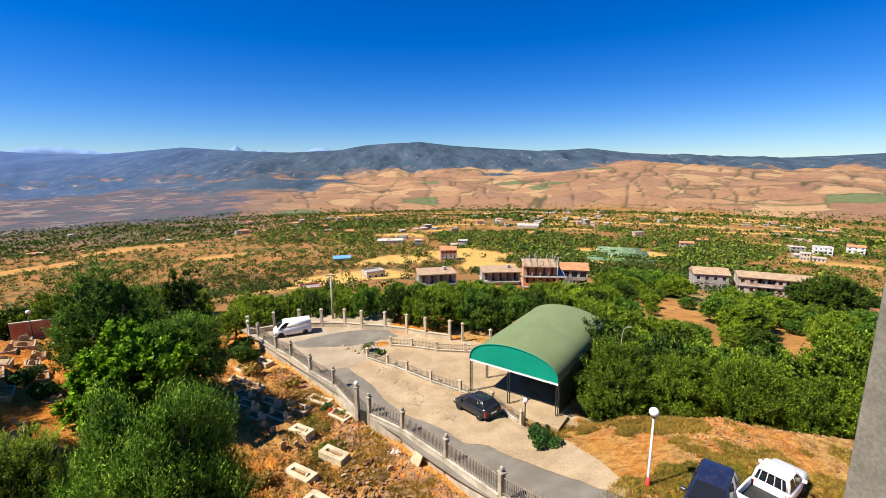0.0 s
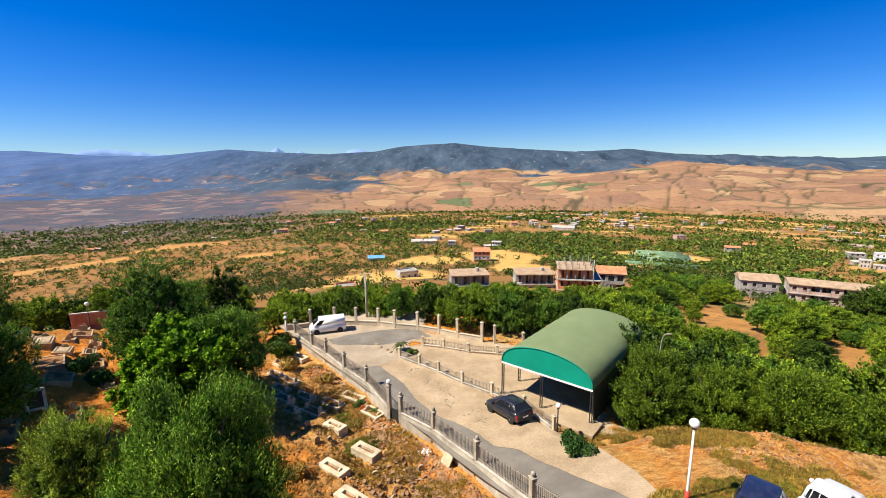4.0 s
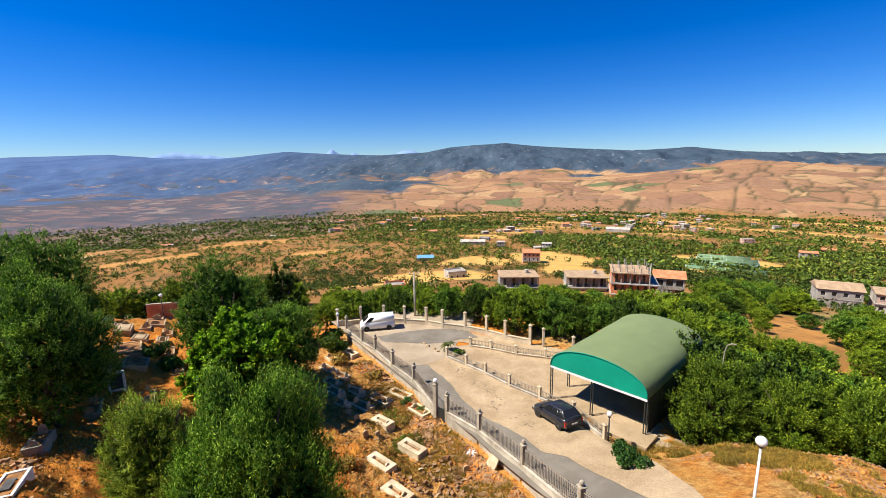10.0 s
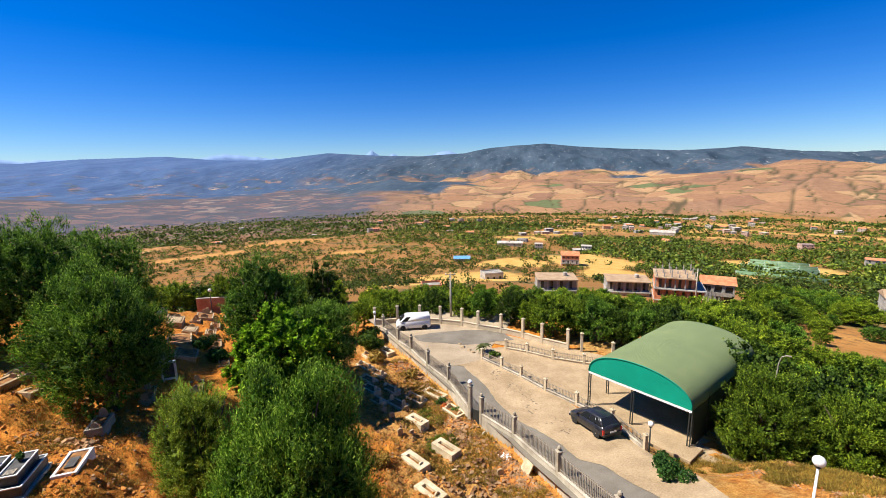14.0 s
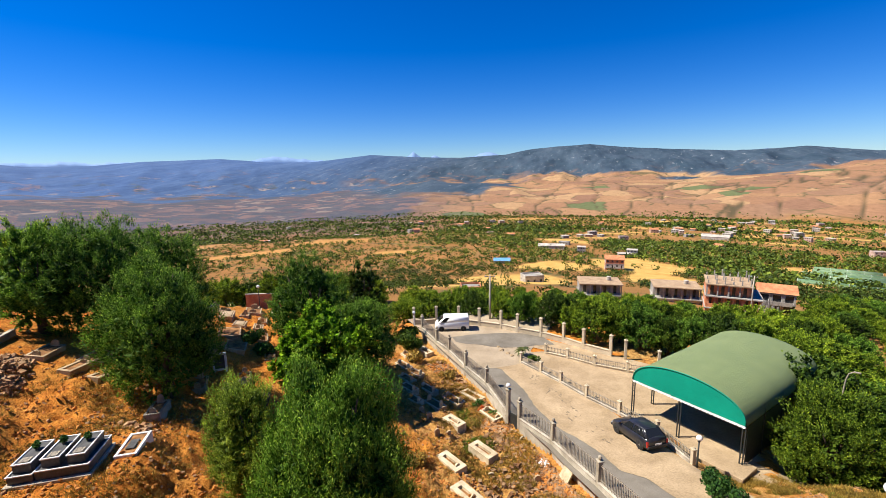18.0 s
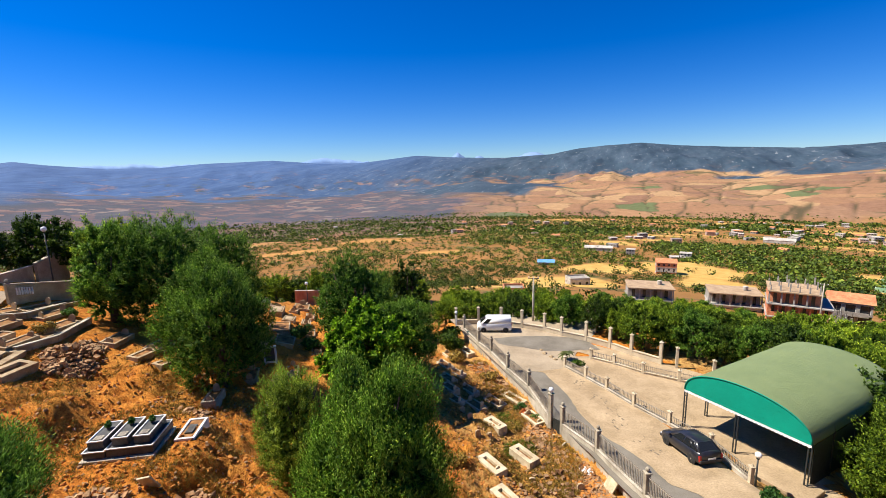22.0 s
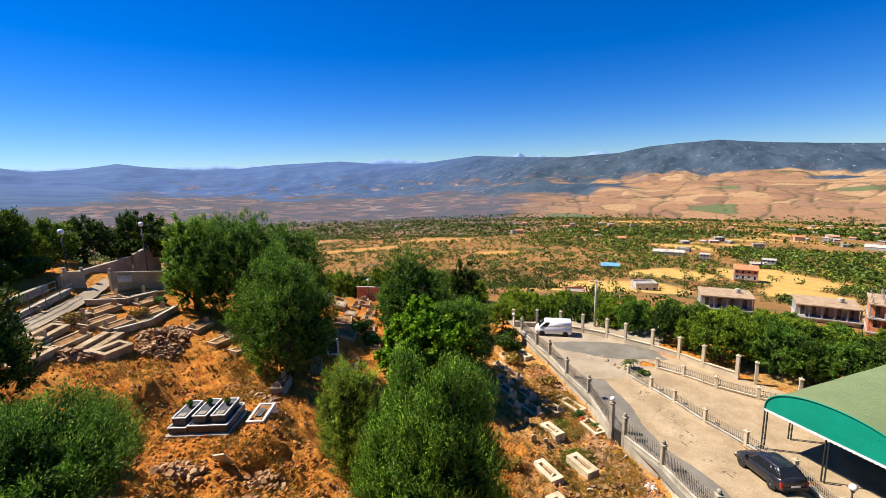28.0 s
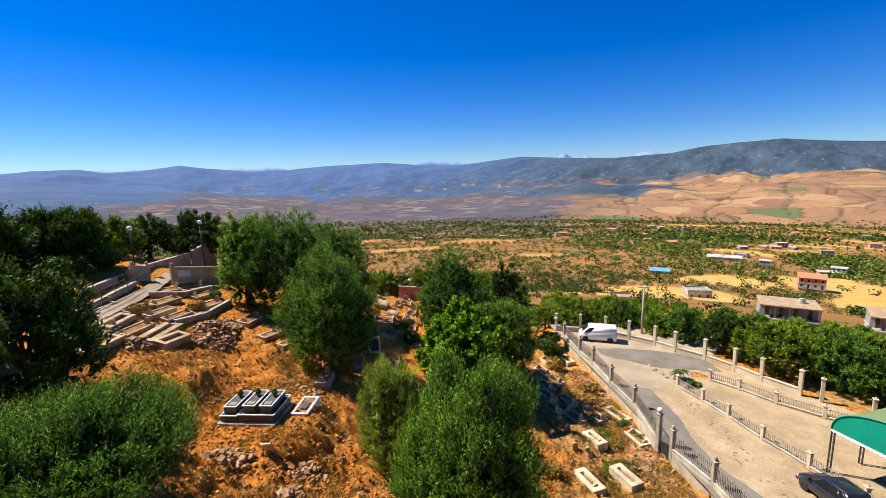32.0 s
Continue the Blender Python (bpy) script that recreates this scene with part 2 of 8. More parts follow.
def ground_height(x, y):
    d = math.hypot(x, y)
    if d < 110:
        rough = min(1.0, max(0.0, (along(x, y)[1] - 0.8) / 3))
        near = near_height(x, y)
        if x < -29 and y < 22:  # the terrace of old tombs is smoother
            rough *= 1 - 0.8 * min(1.0, (-29 - x) / 2.5)
        if rough:
            near += rough * (0.34 * fbm(x * 0.3, y * 0.3, 4) + 0.3 * fbm(x * 1.1, y * 1.1, 4) + 0.36 * (0.3 - abs(fbm(x * 0.55 + 7, y * 0.55, 4))) + 0.2 * (0.25 - abs(fbm(x * 1.7, y * 1.7 + 3, 3))))
        if d > 46 and x < 0:  # behind the cemetery path the ground falls away
            w = min(max((math.degrees(math.atan2(-x, y)) - 72) / 4, 0.0), 1.0)
            near -= 0.45 * w * (d - 46)
        for mx, my, mr, mh in MOUNDS:
            w = math.hypot(x - mx, y - my) / mr
            if w < 1:
                near += mh * (1 - w * w) ** 1.3
        r = math.hypot(x + 21.53, y - 11.98)
        if r < 4.5:  # the levelled plot of the granite tombs
            w = min(1.0, (4.5 - r) / 1.6)
            near = near * (1 - w) + 7.22 * w
    if d < 54:
        return near
    az = math.degrees(math.atan2(-x, y))
    z = lerp_table(math.log(d), np.log(HILL_D), HILL_Z)
    z += 3.5 * fbm(x * 0.006, y * 0.006, 4) * min(1.0, (d - 54) / 250)
    if d > 1000:
        ridge = 20 + 2300 * math.tan(radians(lerp_table(az, RIDGE_AZ, RIDGE_EL)))
        crest = 20 + 4000 * math.tan(radians(lerp_table(az, CREST_AZ, CREST_EL)))
        t = min(max((d - 1150) / 1150, 0.0), 1.0)
        roll = fbm(x * 0.0021 + 9, y * 0.0021, 3)
        z1 = -100 + (ridge + 100) * (t ** 0.75)
        spine = abs(noise.fractal((az * 0.1 + 2, d * 0.0008, 5.1), 1.1, 2.1, 2))
        calm = lerp_table(az, (8, 20), (1.0, 0.3))
        z1 += calm * (14 * roll + 50 * (0.3 - spine)) * min(1.0, 3 * t) * (1 - 0.7 * t)
        z1 -= 6 * math.exp(-((gullies(az, d) / 0.05) ** 2)) * calm * min(1.0, 4 * t) * (1 - 0.6 * t)
        u = min(max((d - 2350) / 1650, 0.0), 1.0)
        rugged = noise.hybrid_multi_fractal((x * 0.0016, y * 0.0016, 1.3), 0.8, 2.1, 6, 0.6, 1.0) - 0.9
        z2 = ridge - 14 * math.sin(math.pi * min(u * 2.5, 1.0)) + (crest - ridge) * (0.35 * u + 0.65 * u * u * (3 - 2 * u))
        spur = 0.32 - abs(noise.fractal((az * 0.11 + 5, d * 0.0009, 8.3), 0.95, 2.1, 5))
        z2 += lerp_table(az, (5, 25), (95, 32)) * spur * math.sin(math.pi * min(u, 1.0) ** 0.7) + 10 * rugged * math.sin(math.pi * min(u, 1.0) ** 0.8) + 7 * fbm(x * 0.005, y * 0.005, 4) * min(1, u * 8) * (1 - 0.7 * u)
        if d > 4000:
            z2 -= (d - 4000) * 0.16
        z = z1 if d < 2300 else z2
        if 2300 <= d < 2450:
            k = (d - 2300) / 150
            z = z1 * (1 - k) + z2 * k
        if d < 1150:
            k = (d - 1000) / 150
            z = lerp_table(math.log(d), np.log(HILL_D), HILL_Z) + 3.5 * fbm(x * 0.006, y * 0.006, 4) * (1 - k)
    reach = lerp_table(az, (-40, -20, 22, 40), (30, 12, 12, 50))
    if d < 54 + reach:
        w = (d - 54) / reach
        w = w * w * (3 - 2 * w)
        z = near * (1 - w) + z * w
    return z


def ground_mat():
    m, n, l, b = shader("ground_cover", 0.95, 0.0, 0.1)
    pos = n.new("ShaderNodeNewGeometry").outputs["Position"]
    zone = n.new("ShaderNodeVertexColor")
    zone.layer_name = "cover"
    sep = n.new("ShaderNodeSeparateColor")
    l.new(zone.outputs[0], sep.inputs[0])
    # red earth with dry straw, near
    n1, n2, n3 = noise_node(n, l, 0.22, 6, 0.65, pos, 0.4), noise_node(n, l, 2.2, 6, 0.7, pos), noise_node(n, l, 14, 4, 0.75, pos)
    earth = ramp(n, [(0.32, (0.2, 0.055, 0.009)), (0.44, (0.48, 0.155, 0.022)), (0.64, (0.66, 0.27, 0.045))])
    l.new(n2.outputs[0], earth.inputs[0])
    straw = ramp(n, [(0.3, (0.36, 0.135, 0.022)), (0.7, (0.66, 0.34, 0.075))])
    l.new(n3.outputs[0], straw.inputs[0])
    near = mix(n, l, ramp_of(n, l, n1.outputs[0], 0.46, 0.66), earth.outputs[0], straw.outputs[0])
    grain = ramp(n, [(0.36, (0.6, 0.55, 0.5)), (0.52, (1.1, 1.1, 1.1))])
    l.new(n3.outputs[0], grain.inputs[0])
    near = mix(n, l, 1.0, near, grain.outputs[0], "MULTIPLY")
    yard = n.new("ShaderNodeVertexColor")
    yard.layer_name = "stubble"
    ys = n.new("ShaderNodeSeparateColor")
    l.new(yard.outputs[0], ys.inputs[0])
    tan = mix(n, l, 1.0, mix(n, l, ramp_of(n, l, n2.outputs[0], 0.38, 0.6), (0.26, 0.14, 0.045), (0.56, 0.37, 0.13)), grain.outputs[0], "MULTIPLY")
    near = mix(n, l, ys.outputs[2], near, tan)
    # valley: stubble fields, fallow earth and scrub
    flat = n.new("ShaderNodeMapping")
    flat.inputs["Scale"].default_value = (1.0, 1.0, 0.0)
    l.new(pos, flat.inputs[0])
    v = n.new("ShaderNodeTexVoronoi")
    v.inputs["Scale"].default_value = 0.011
    warp = noise_node(n, l, 0.02, 3, 0.5, flat.outputs[0])
    moved = n.new("ShaderNodeVectorMath")
    moved.operation = "MULTIPLY_ADD"
    l.new(warp.outputs["Color"], moved.inputs[0])
    moved.inputs[1].default_value = (40, 40, 0)
    l.new(flat.outputs[0], moved.inputs[2])
    l.new(moved.outputs[0], v.inputs["Vector"])
    vs = n.new("ShaderNodeSeparateColor")
    l.new(v.outputs["Color"], vs.inputs[0])
    field = ramp(n, [(0.0, (0.42, 0.28, 0.1)), (0.2, (0.3, 0.17, 0.06)), (0.35, (0.12, 0.12, 0.04)), (0.5, (0.5, 0.37, 0.17)), (0.66, (0.22, 0.1, 0.04)), (0.78, (0.34, 0.25, 0.1)), (0.88, (0.055, 0.09, 0.03))])
    field.color_ramp.interpolation = "CONSTANT"
    l.new(vs.outputs[0], field.inputs[0])
    n4, n5 = noise_node(n, l, 0.012, 6, 0.6, flat.outputs[0]), noise_node(n, l, 0.11, 5, 0.7, flat.outputs[0])
    n10 = noise_node(n, l, 0.42, 4, 0.7, flat.outputs[0])
    scrub = mix(n, l, ramp_of(n, l, n5.outputs[0], 0.44, 0.54), (0.32, 0.16, 0.055), (0.13, 0.09, 0.032))
    scrub = mix(n, l, ramp_of(n, l, n10.outputs[0], 0.5, 0.6), scrub, (0.07, 0.062, 0.022))
    valley = mix(n, l, ramp_of(n, l, n4.outputs[0], 0.38, 0.5), field.outputs[0], scrub)
    tone = ramp(n, [(0.3, (0.7, 0.7, 0.7)), (0.7, (1.2, 1.2, 1.2))])
    l.new(n5.outputs[0], tone.inputs[0])
    valley = mix(n, l, 1.0, valley, tone.outputs[0], "MULTIPLY")
    e1 = n.new("ShaderNodeTexVoronoi")
    e1.feature = "DISTANCE_TO_EDGE"
    e1.inputs["Scale"].default_value = 0.011
    l.new(moved.outputs[0], e1.inputs["Vector"])
    bank = ramp(n, [(0.0, (1, 1, 1)), (0.035, (0, 0, 0))])
    l.new(e1.outputs["Distance"], bank.inputs[0])
    valley = mix(n, l, bank.outputs[0], valley, (0.07, 0.08, 0.025))
    n11 = noise_node(n, l, 0.034, 5, 0.62, flat.outputs[0], 0.5)
    valley = mix(n, l, mix(n, l, 1.0, ramp_of(n, l, n11.outputs[0], 0.52, 0.57), (0.8, 0.8, 0.8), "MULTIPLY"), valley, (0.075, 0.066, 0.024))
    valley = mix(n, l, mix(n, l, 1.0, ramp_of(n, l, n11.outputs[0], 0.44, 0.38), (0.7, 0.7, 0.7), "MULTIPLY"), valley, (0.32, 0.15, 0.046))
    sz = n.new("ShaderNodeVertexColor")
    sz.layer_name = "stubble"
    ss = n.new("ShaderNodeSeparateColor")
    l.new(sz.outputs[0], ss.inputs[0])
    gold = mix(n, l, ramp_of(n, l, n5.outputs[0], 0.3, 0.7), (0.42, 0.24, 0.055), (0.6, 0.39, 0.12))
    bare = mix(n, l, ramp_of(n, l, n5.outputs[0], 0.3, 0.7), (0.3, 0.13, 0.037), (0.47, 0.24, 0.068))
    bare = mix(n, l, ramp_of(n, l, n10.outputs[0], 0.52, 0.62), bare, (0.24, 0.13, 0.045))
    valley = mix(n, l, ss.outputs[0], valley, mix(n, l, ss.outputs[1], gold, bare))
    # reaped hills
    v2 = n.new("ShaderNodeTexVoronoi")
    v2.inputs["Scale"].default_value = 0.0085
    l.new(moved.outputs[0], v2.inputs["Vector"])
    v2s = n.new("ShaderNodeSeparateColor")
    l.new(v2.outputs["Color"], v2s.inputs[0])
    hill = ramp(n, [(0.0, (0.27, 0.15, 0.082)), (0.3, (0.31, 0.178, 0.092)), (0.5, (0.225, 0.125, 0.075)), (0.62, (0.36, 0.225, 0.115)), (0.82, (0.25, 0.145, 0.085)), (0.97, (0.12, 0.14, 0.06))])
    hill.color_ramp.interpolation = "CONSTANT"
    l.new(v2s.outputs[0], hill.inputs[0])
    n6 = noise_node(n, l, 0.02, 6, 0.65, pos)
    e2 = n.new("ShaderNodeTexVoronoi")
    e2.feature = "DISTANCE_TO_EDGE"
    e2.inputs["Scale"].default_value = 0.0085
    l.new(moved.outputs[0], e2.inputs["Vector"])
    hedge = ramp(n, [(0.0, (1, 1, 1)), (0.05, (0, 0, 0))])
    l.new(e2.outputs["Distance"], hedge.inputs[0])
    n9 = noise_node(n, l, 0.008, 4, 0.6, pos)
    hedged = mix(n, l, 1.0, hedge.outputs[0], ramp_of(n, l, n9.outputs[0], 0.45, 0.55), "MULTIPLY")
    hills = mix(n, l, ramp_of(n, l, n6.outputs[0], 0.64, 0.68), hill.outputs[0], (0.09, 0.08, 0.04))
    tuft = noise_node(n, l, 0.07, 5, 0.75, pos)
    hill_tone = ramp(n, [(0.3, (0.78, 0.76, 0.74)), (0.7, (1.18, 1.18, 1.18))])
    l.new(tuft.outputs[0], hill_tone.inputs[0])
    hills = mix(n, l, 1.0, hills, hill_tone.outputs[0], "MULTIPLY")
    hills = mix(n, l, hedged, hills, (0.1, 0.085, 0.04))
    # gully beds darkened: crease shade put into the colour, along with brush
    gully_dark = mix(n, l, 1.0, sz.outputs[1], ramp_of(n, l, tuft.outputs[0], 0.3, 0.42), "MULTIPLY")
    hills = mix(n, l, gully_dark, hills, (0.075, 0.062, 0.032))
    # wooded mountains, with bare patches; the blue of haze is put into their colour
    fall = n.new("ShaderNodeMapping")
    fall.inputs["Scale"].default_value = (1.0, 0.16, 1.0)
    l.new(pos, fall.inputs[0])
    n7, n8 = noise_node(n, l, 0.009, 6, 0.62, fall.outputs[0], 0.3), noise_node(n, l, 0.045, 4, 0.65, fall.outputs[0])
    hazy_wood = ramp(n, [(0.34, (0.052, 0.098, 0.208)), (0.5, (0.06, 0.11, 0.225)), (0.66, (0.074, 0.126, 0.24))])
    l.new(n7.outputs[0], hazy_wood.inputs[0])
    # the painted haze blue gives way to slate towards the east
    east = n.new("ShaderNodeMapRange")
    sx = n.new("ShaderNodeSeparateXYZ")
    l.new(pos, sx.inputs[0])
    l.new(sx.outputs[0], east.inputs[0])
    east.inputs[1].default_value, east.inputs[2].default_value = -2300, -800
    hazy_rock = ramp(n, [(0.36, (0.03, 0.052, 0.075)), (0.5, (0.044, 0.069, 0.096)), (0.64, (0.057, 0.082, 0.11))])
    l.new(n7.outputs[0], hazy_rock.inputs[0])
    woods = mix(n, l, east.outputs[0], hazy_wood.outputs[0], hazy_rock.outputs[0])
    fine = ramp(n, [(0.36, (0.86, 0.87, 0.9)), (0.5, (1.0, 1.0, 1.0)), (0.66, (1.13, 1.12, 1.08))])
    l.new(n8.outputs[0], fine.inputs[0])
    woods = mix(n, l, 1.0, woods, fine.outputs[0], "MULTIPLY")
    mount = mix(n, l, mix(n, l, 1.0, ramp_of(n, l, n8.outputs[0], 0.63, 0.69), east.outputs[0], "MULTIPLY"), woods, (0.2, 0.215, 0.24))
    # far plain: scrub and pale fields, blue-mauve haze put into their colour
    v3 = n.new("ShaderNodeTexVoronoi")
    v3.inputs["Scale"].default_value = 0.013
    l.new(moved.outputs[0], v3.inputs["Vector"])
    v3s = n.new("ShaderNodeSeparateColor")
    l.new(v3.outputs["Color"], v3s.inputs[0])
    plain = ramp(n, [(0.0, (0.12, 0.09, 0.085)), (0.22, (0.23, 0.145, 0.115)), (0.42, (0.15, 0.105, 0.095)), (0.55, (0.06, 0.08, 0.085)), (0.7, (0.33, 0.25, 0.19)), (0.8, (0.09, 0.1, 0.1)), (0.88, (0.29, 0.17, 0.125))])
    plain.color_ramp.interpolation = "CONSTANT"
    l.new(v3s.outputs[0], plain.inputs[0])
    hazy_plain = mix(n, l, ramp_of(n, l, n6.outputs[0], 0.5, 0.54), plain.outputs[0], (0.055, 0.075, 0.09))
    hazy_plain = mix(n, l, 1.0, hazy_plain, fine.outputs[0], "MULTIPLY")
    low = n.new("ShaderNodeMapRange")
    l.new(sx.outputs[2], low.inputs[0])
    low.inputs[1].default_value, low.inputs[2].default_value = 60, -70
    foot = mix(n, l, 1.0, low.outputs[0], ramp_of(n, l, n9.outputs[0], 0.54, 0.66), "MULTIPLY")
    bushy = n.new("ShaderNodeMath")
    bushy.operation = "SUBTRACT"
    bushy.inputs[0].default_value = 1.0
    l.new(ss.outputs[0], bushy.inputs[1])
    mount = mix(n, l, mix(n, l, 1.0, foot, bushy.outputs[0], "MULTIPLY"), mount, hazy_plain)
    hazy_plain = mix(n, l, 0.55, hazy_plain, (0.082, 0.07, 0.085))
    c = mix(n, l, sep.outputs[2], valley, near)
    c = mix(n, l, sep.outputs[0], c, hills)
    c = mix(n, l, zone.outputs[1], c, hazy_plain)
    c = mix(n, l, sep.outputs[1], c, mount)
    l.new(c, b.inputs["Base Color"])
    far_less = n.new("ShaderNodeMath")
    far_less.operation = "MULTIPLY"
    l.new(n3.outputs[0], far_less.inputs[0])
    l.new(sep.outputs[2], far_less.inputs[1])
    add = n.new("ShaderNodeMath")
    add.operation = "MULTIPLY_ADD"
    l.new(n2.outputs[0], add.inputs[0])
    add.inputs[1].default_value = 2.5
    l.new(far_less.outputs[0], add.inputs[2])
    bump(n, l, add.outputs[0], 1.0, 0.1, b)
    return m


# golden stubble and bare clearings: bearing, distance, half width in degrees, half depth in metres, bareness
PATCHES = ((8, 205, 9, 38, 0.0), (14, 165, 7, 14, 0.0), (-9, 330, 6, 45, 0.0), (2, 300, 5, 30, 0.0), (-27, 385, 6, 40, 0.0), (-34.2, 105, 5.2, 15, 1.0), (-44.9, 91, 2.3, 13, 1.0),
           (31, 560, 5, 50, 0.8), (-14, 210, 4, 22, 0.0), (-46, 300, 5, 20, 0.6), (-12, 545, 4, 14, 0.0), (-38, 560, 6, 16, 0.0), (48, 640, 6, 40, 0.9), (-30, 800, 10, 16, 0.1),
           (0.5, 500, 4, 26, 0.0), (-2.5, 570, 3.5, 12, 0.0), (-10.5, 250, 4, 26, 0.0), (41, 470, 5, 30, 0.8), (23, 410, 3, 14, 0.6), (-22, 900, 7, 12, 0.0), (-40, 900, 6, 14, 0.2), (-6, 800, 5, 10, 0.0), (-34, 300, 3, 12, 0.0), (-48, 420, 4, 18, 0.5), (16, 700, 6, 16, 0.4), (-24, 300, 3, 14, 0.0),
           (-8, 690, 5, 12, 0.0), (-18, 735, 6, 10, 0.0), (-40, 720, 6, 12, 0.1), (-27, 985, 9, 14, 0.0), (-10, 1010, 7, 14, 0.0), (-46, 820, 6, 12, 0.1), (-35, 1040, 8, 16, 0.0), (-17, 860, 4, 10, 0.0), (4, 1000, 6, 12, 0.2), (-44, 1010, 6, 14, 0.0), (-5, 640, 3, 12, 0.0), (-22, 640, 4, 8, 0.0))

# closed woods: bearing, distance, half width in degrees, half depth in metres, closeness
WOODS = ((10, 600, 9, 190, 0.75), (-16, 450, 12, 130, 0.95), (-33, 440, 8, 120, 0.95), (-42, 290, 9, 70, 0.9), (-30, 230, 5, 40, 0.8), (-13, 900, 7, 90, 0.9), (-31, 640, 9, 50, 0.8), (2, 760, 8, 60, 0.7),
         (-50, 620, 8, 120, 0.7), (24, 800, 6, 90, 0.5), (-25, 1090, 28, 22, 0.9), (20, 1040, 18, 30, 0.6), (-38, 1000, 10, 40, 0.5), (46, 900, 12, 60, 0.5), (-5, 330, 5, 30, 0.7), (-20, 250, 5, 30, 0.8))


def patch(a, d, x, y):
    best, kind = 0.0, 0.0
    for pa, pd, ra, rd, bare in PATCHES:
        e = math.hypot((a - pa) / ra, (d - pd) / rd) + 0.35 * fbm(x * 0.02, y * 0.02, 3)
        w = min(max((1.05 - e) / 0.12, 0.0), 1.0)
        if w > best:
            best, kind = w, bare
    return best, kind


def yard_cover(x, y):
    """How far dry straw and dust cover the red earth: the yard, and the strip of graves below the fence."""
    s, q = along(x, y)
    w = 3 * fbm(x * 0.4, y * 0.4, 3)
    return max(min(max(x - 5 + w, 0), 1) * (0.55 + 0.3 * math.sin(x * 0.9 + w)), 0.62 * min(max((10 - q + 2 * w) / 4, 0), 1) * min(max((q + 2) / 2, 0), 1))


def build_ground():
    az = sorted(set([round(v, 3) for v in np.arange(-62, 92.01, 0.3)] + list(range(-180, -62, 3)) + list(range(93, 180, 3))))
    ds = [0.5, 2.0] + list(np.geomspace(4, 60, 230)) + list(np.geomspace(60, 1000, 90))[1:] + list(np.geomspace(1000, 4950, 130))[1:]
    verts, cover, stubble = [], [], []
    for d in ds:
        for a in az:
            x, y = -d * math.sin(radians(a)), d * math.cos(radians(a))
            verts.append((x, y, ground_height(x, y)))
            wob = 1 + 0.12 * fbm(x * 0.003, y * 0.003, 4) if d > 300 else 1.0
            near = 1 - min(max((d - 52) / 30, 0), 1)
            right = min(max((20 - a + 14 * (wob - 1) / 0.12) / 9, 0), 1)
            right = right if a > -90 else 1.0
            hills = min(max((d * wob - 1120) / 60, 0), 1)
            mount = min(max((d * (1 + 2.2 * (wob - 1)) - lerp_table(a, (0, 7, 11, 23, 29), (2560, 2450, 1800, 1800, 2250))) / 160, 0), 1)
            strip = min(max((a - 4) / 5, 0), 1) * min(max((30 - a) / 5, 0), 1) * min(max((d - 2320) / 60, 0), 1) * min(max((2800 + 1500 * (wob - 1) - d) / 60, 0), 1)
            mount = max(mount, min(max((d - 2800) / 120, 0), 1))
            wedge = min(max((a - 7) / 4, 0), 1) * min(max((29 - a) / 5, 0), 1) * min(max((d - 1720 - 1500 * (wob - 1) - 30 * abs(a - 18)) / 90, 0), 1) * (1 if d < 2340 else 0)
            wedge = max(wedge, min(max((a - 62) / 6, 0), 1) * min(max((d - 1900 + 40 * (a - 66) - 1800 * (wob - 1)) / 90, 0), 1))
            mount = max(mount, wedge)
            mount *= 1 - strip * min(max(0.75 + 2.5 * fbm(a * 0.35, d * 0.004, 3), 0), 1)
            # alpha: the painted dark of the gully beds
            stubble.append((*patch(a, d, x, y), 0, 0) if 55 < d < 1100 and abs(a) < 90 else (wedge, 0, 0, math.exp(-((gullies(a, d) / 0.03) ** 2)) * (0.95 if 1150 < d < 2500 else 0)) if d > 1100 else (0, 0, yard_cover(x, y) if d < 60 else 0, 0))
            # on the left the plain's painted haze tint sets in with distance
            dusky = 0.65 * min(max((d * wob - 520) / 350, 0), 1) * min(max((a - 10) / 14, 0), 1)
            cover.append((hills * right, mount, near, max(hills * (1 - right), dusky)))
    w = len(az)
    faces = []
    for i in range(len(ds) - 1):
        for j in range(w):
            k = (j + 1) % w
            faces.append((i * w + j, i * w + k, (i + 1) * w + k, (i + 1) * w + j)[::-1])
    verts.append((0, 0, verts[0][2]))
    cover.append((0, 0, 1, 0))
    stubble.append((0, 0, 0, 1))
    faces += [(len(verts) - 1, j, (j + 1) % w)[::-1] for j in range(w)]
    me = mesh_of("ground", verts, faces, ground_mat(), True)
    at = me.color_attributes.new("cover", "FLOAT_COLOR", "POINT")
    at.data.foreach_set("color", np.array(cover, "f").ravel())
    at = me.color_attributes.new("stubble", "FLOAT_COLOR", "POINT")
    at.data.foreach_set("color", np.array(stubble, "f").ravel())
    return tagged(new("ground", me), "dry red earth hillside falling to a valley of stubble fields", "ground", kind="structure")


build_ground()


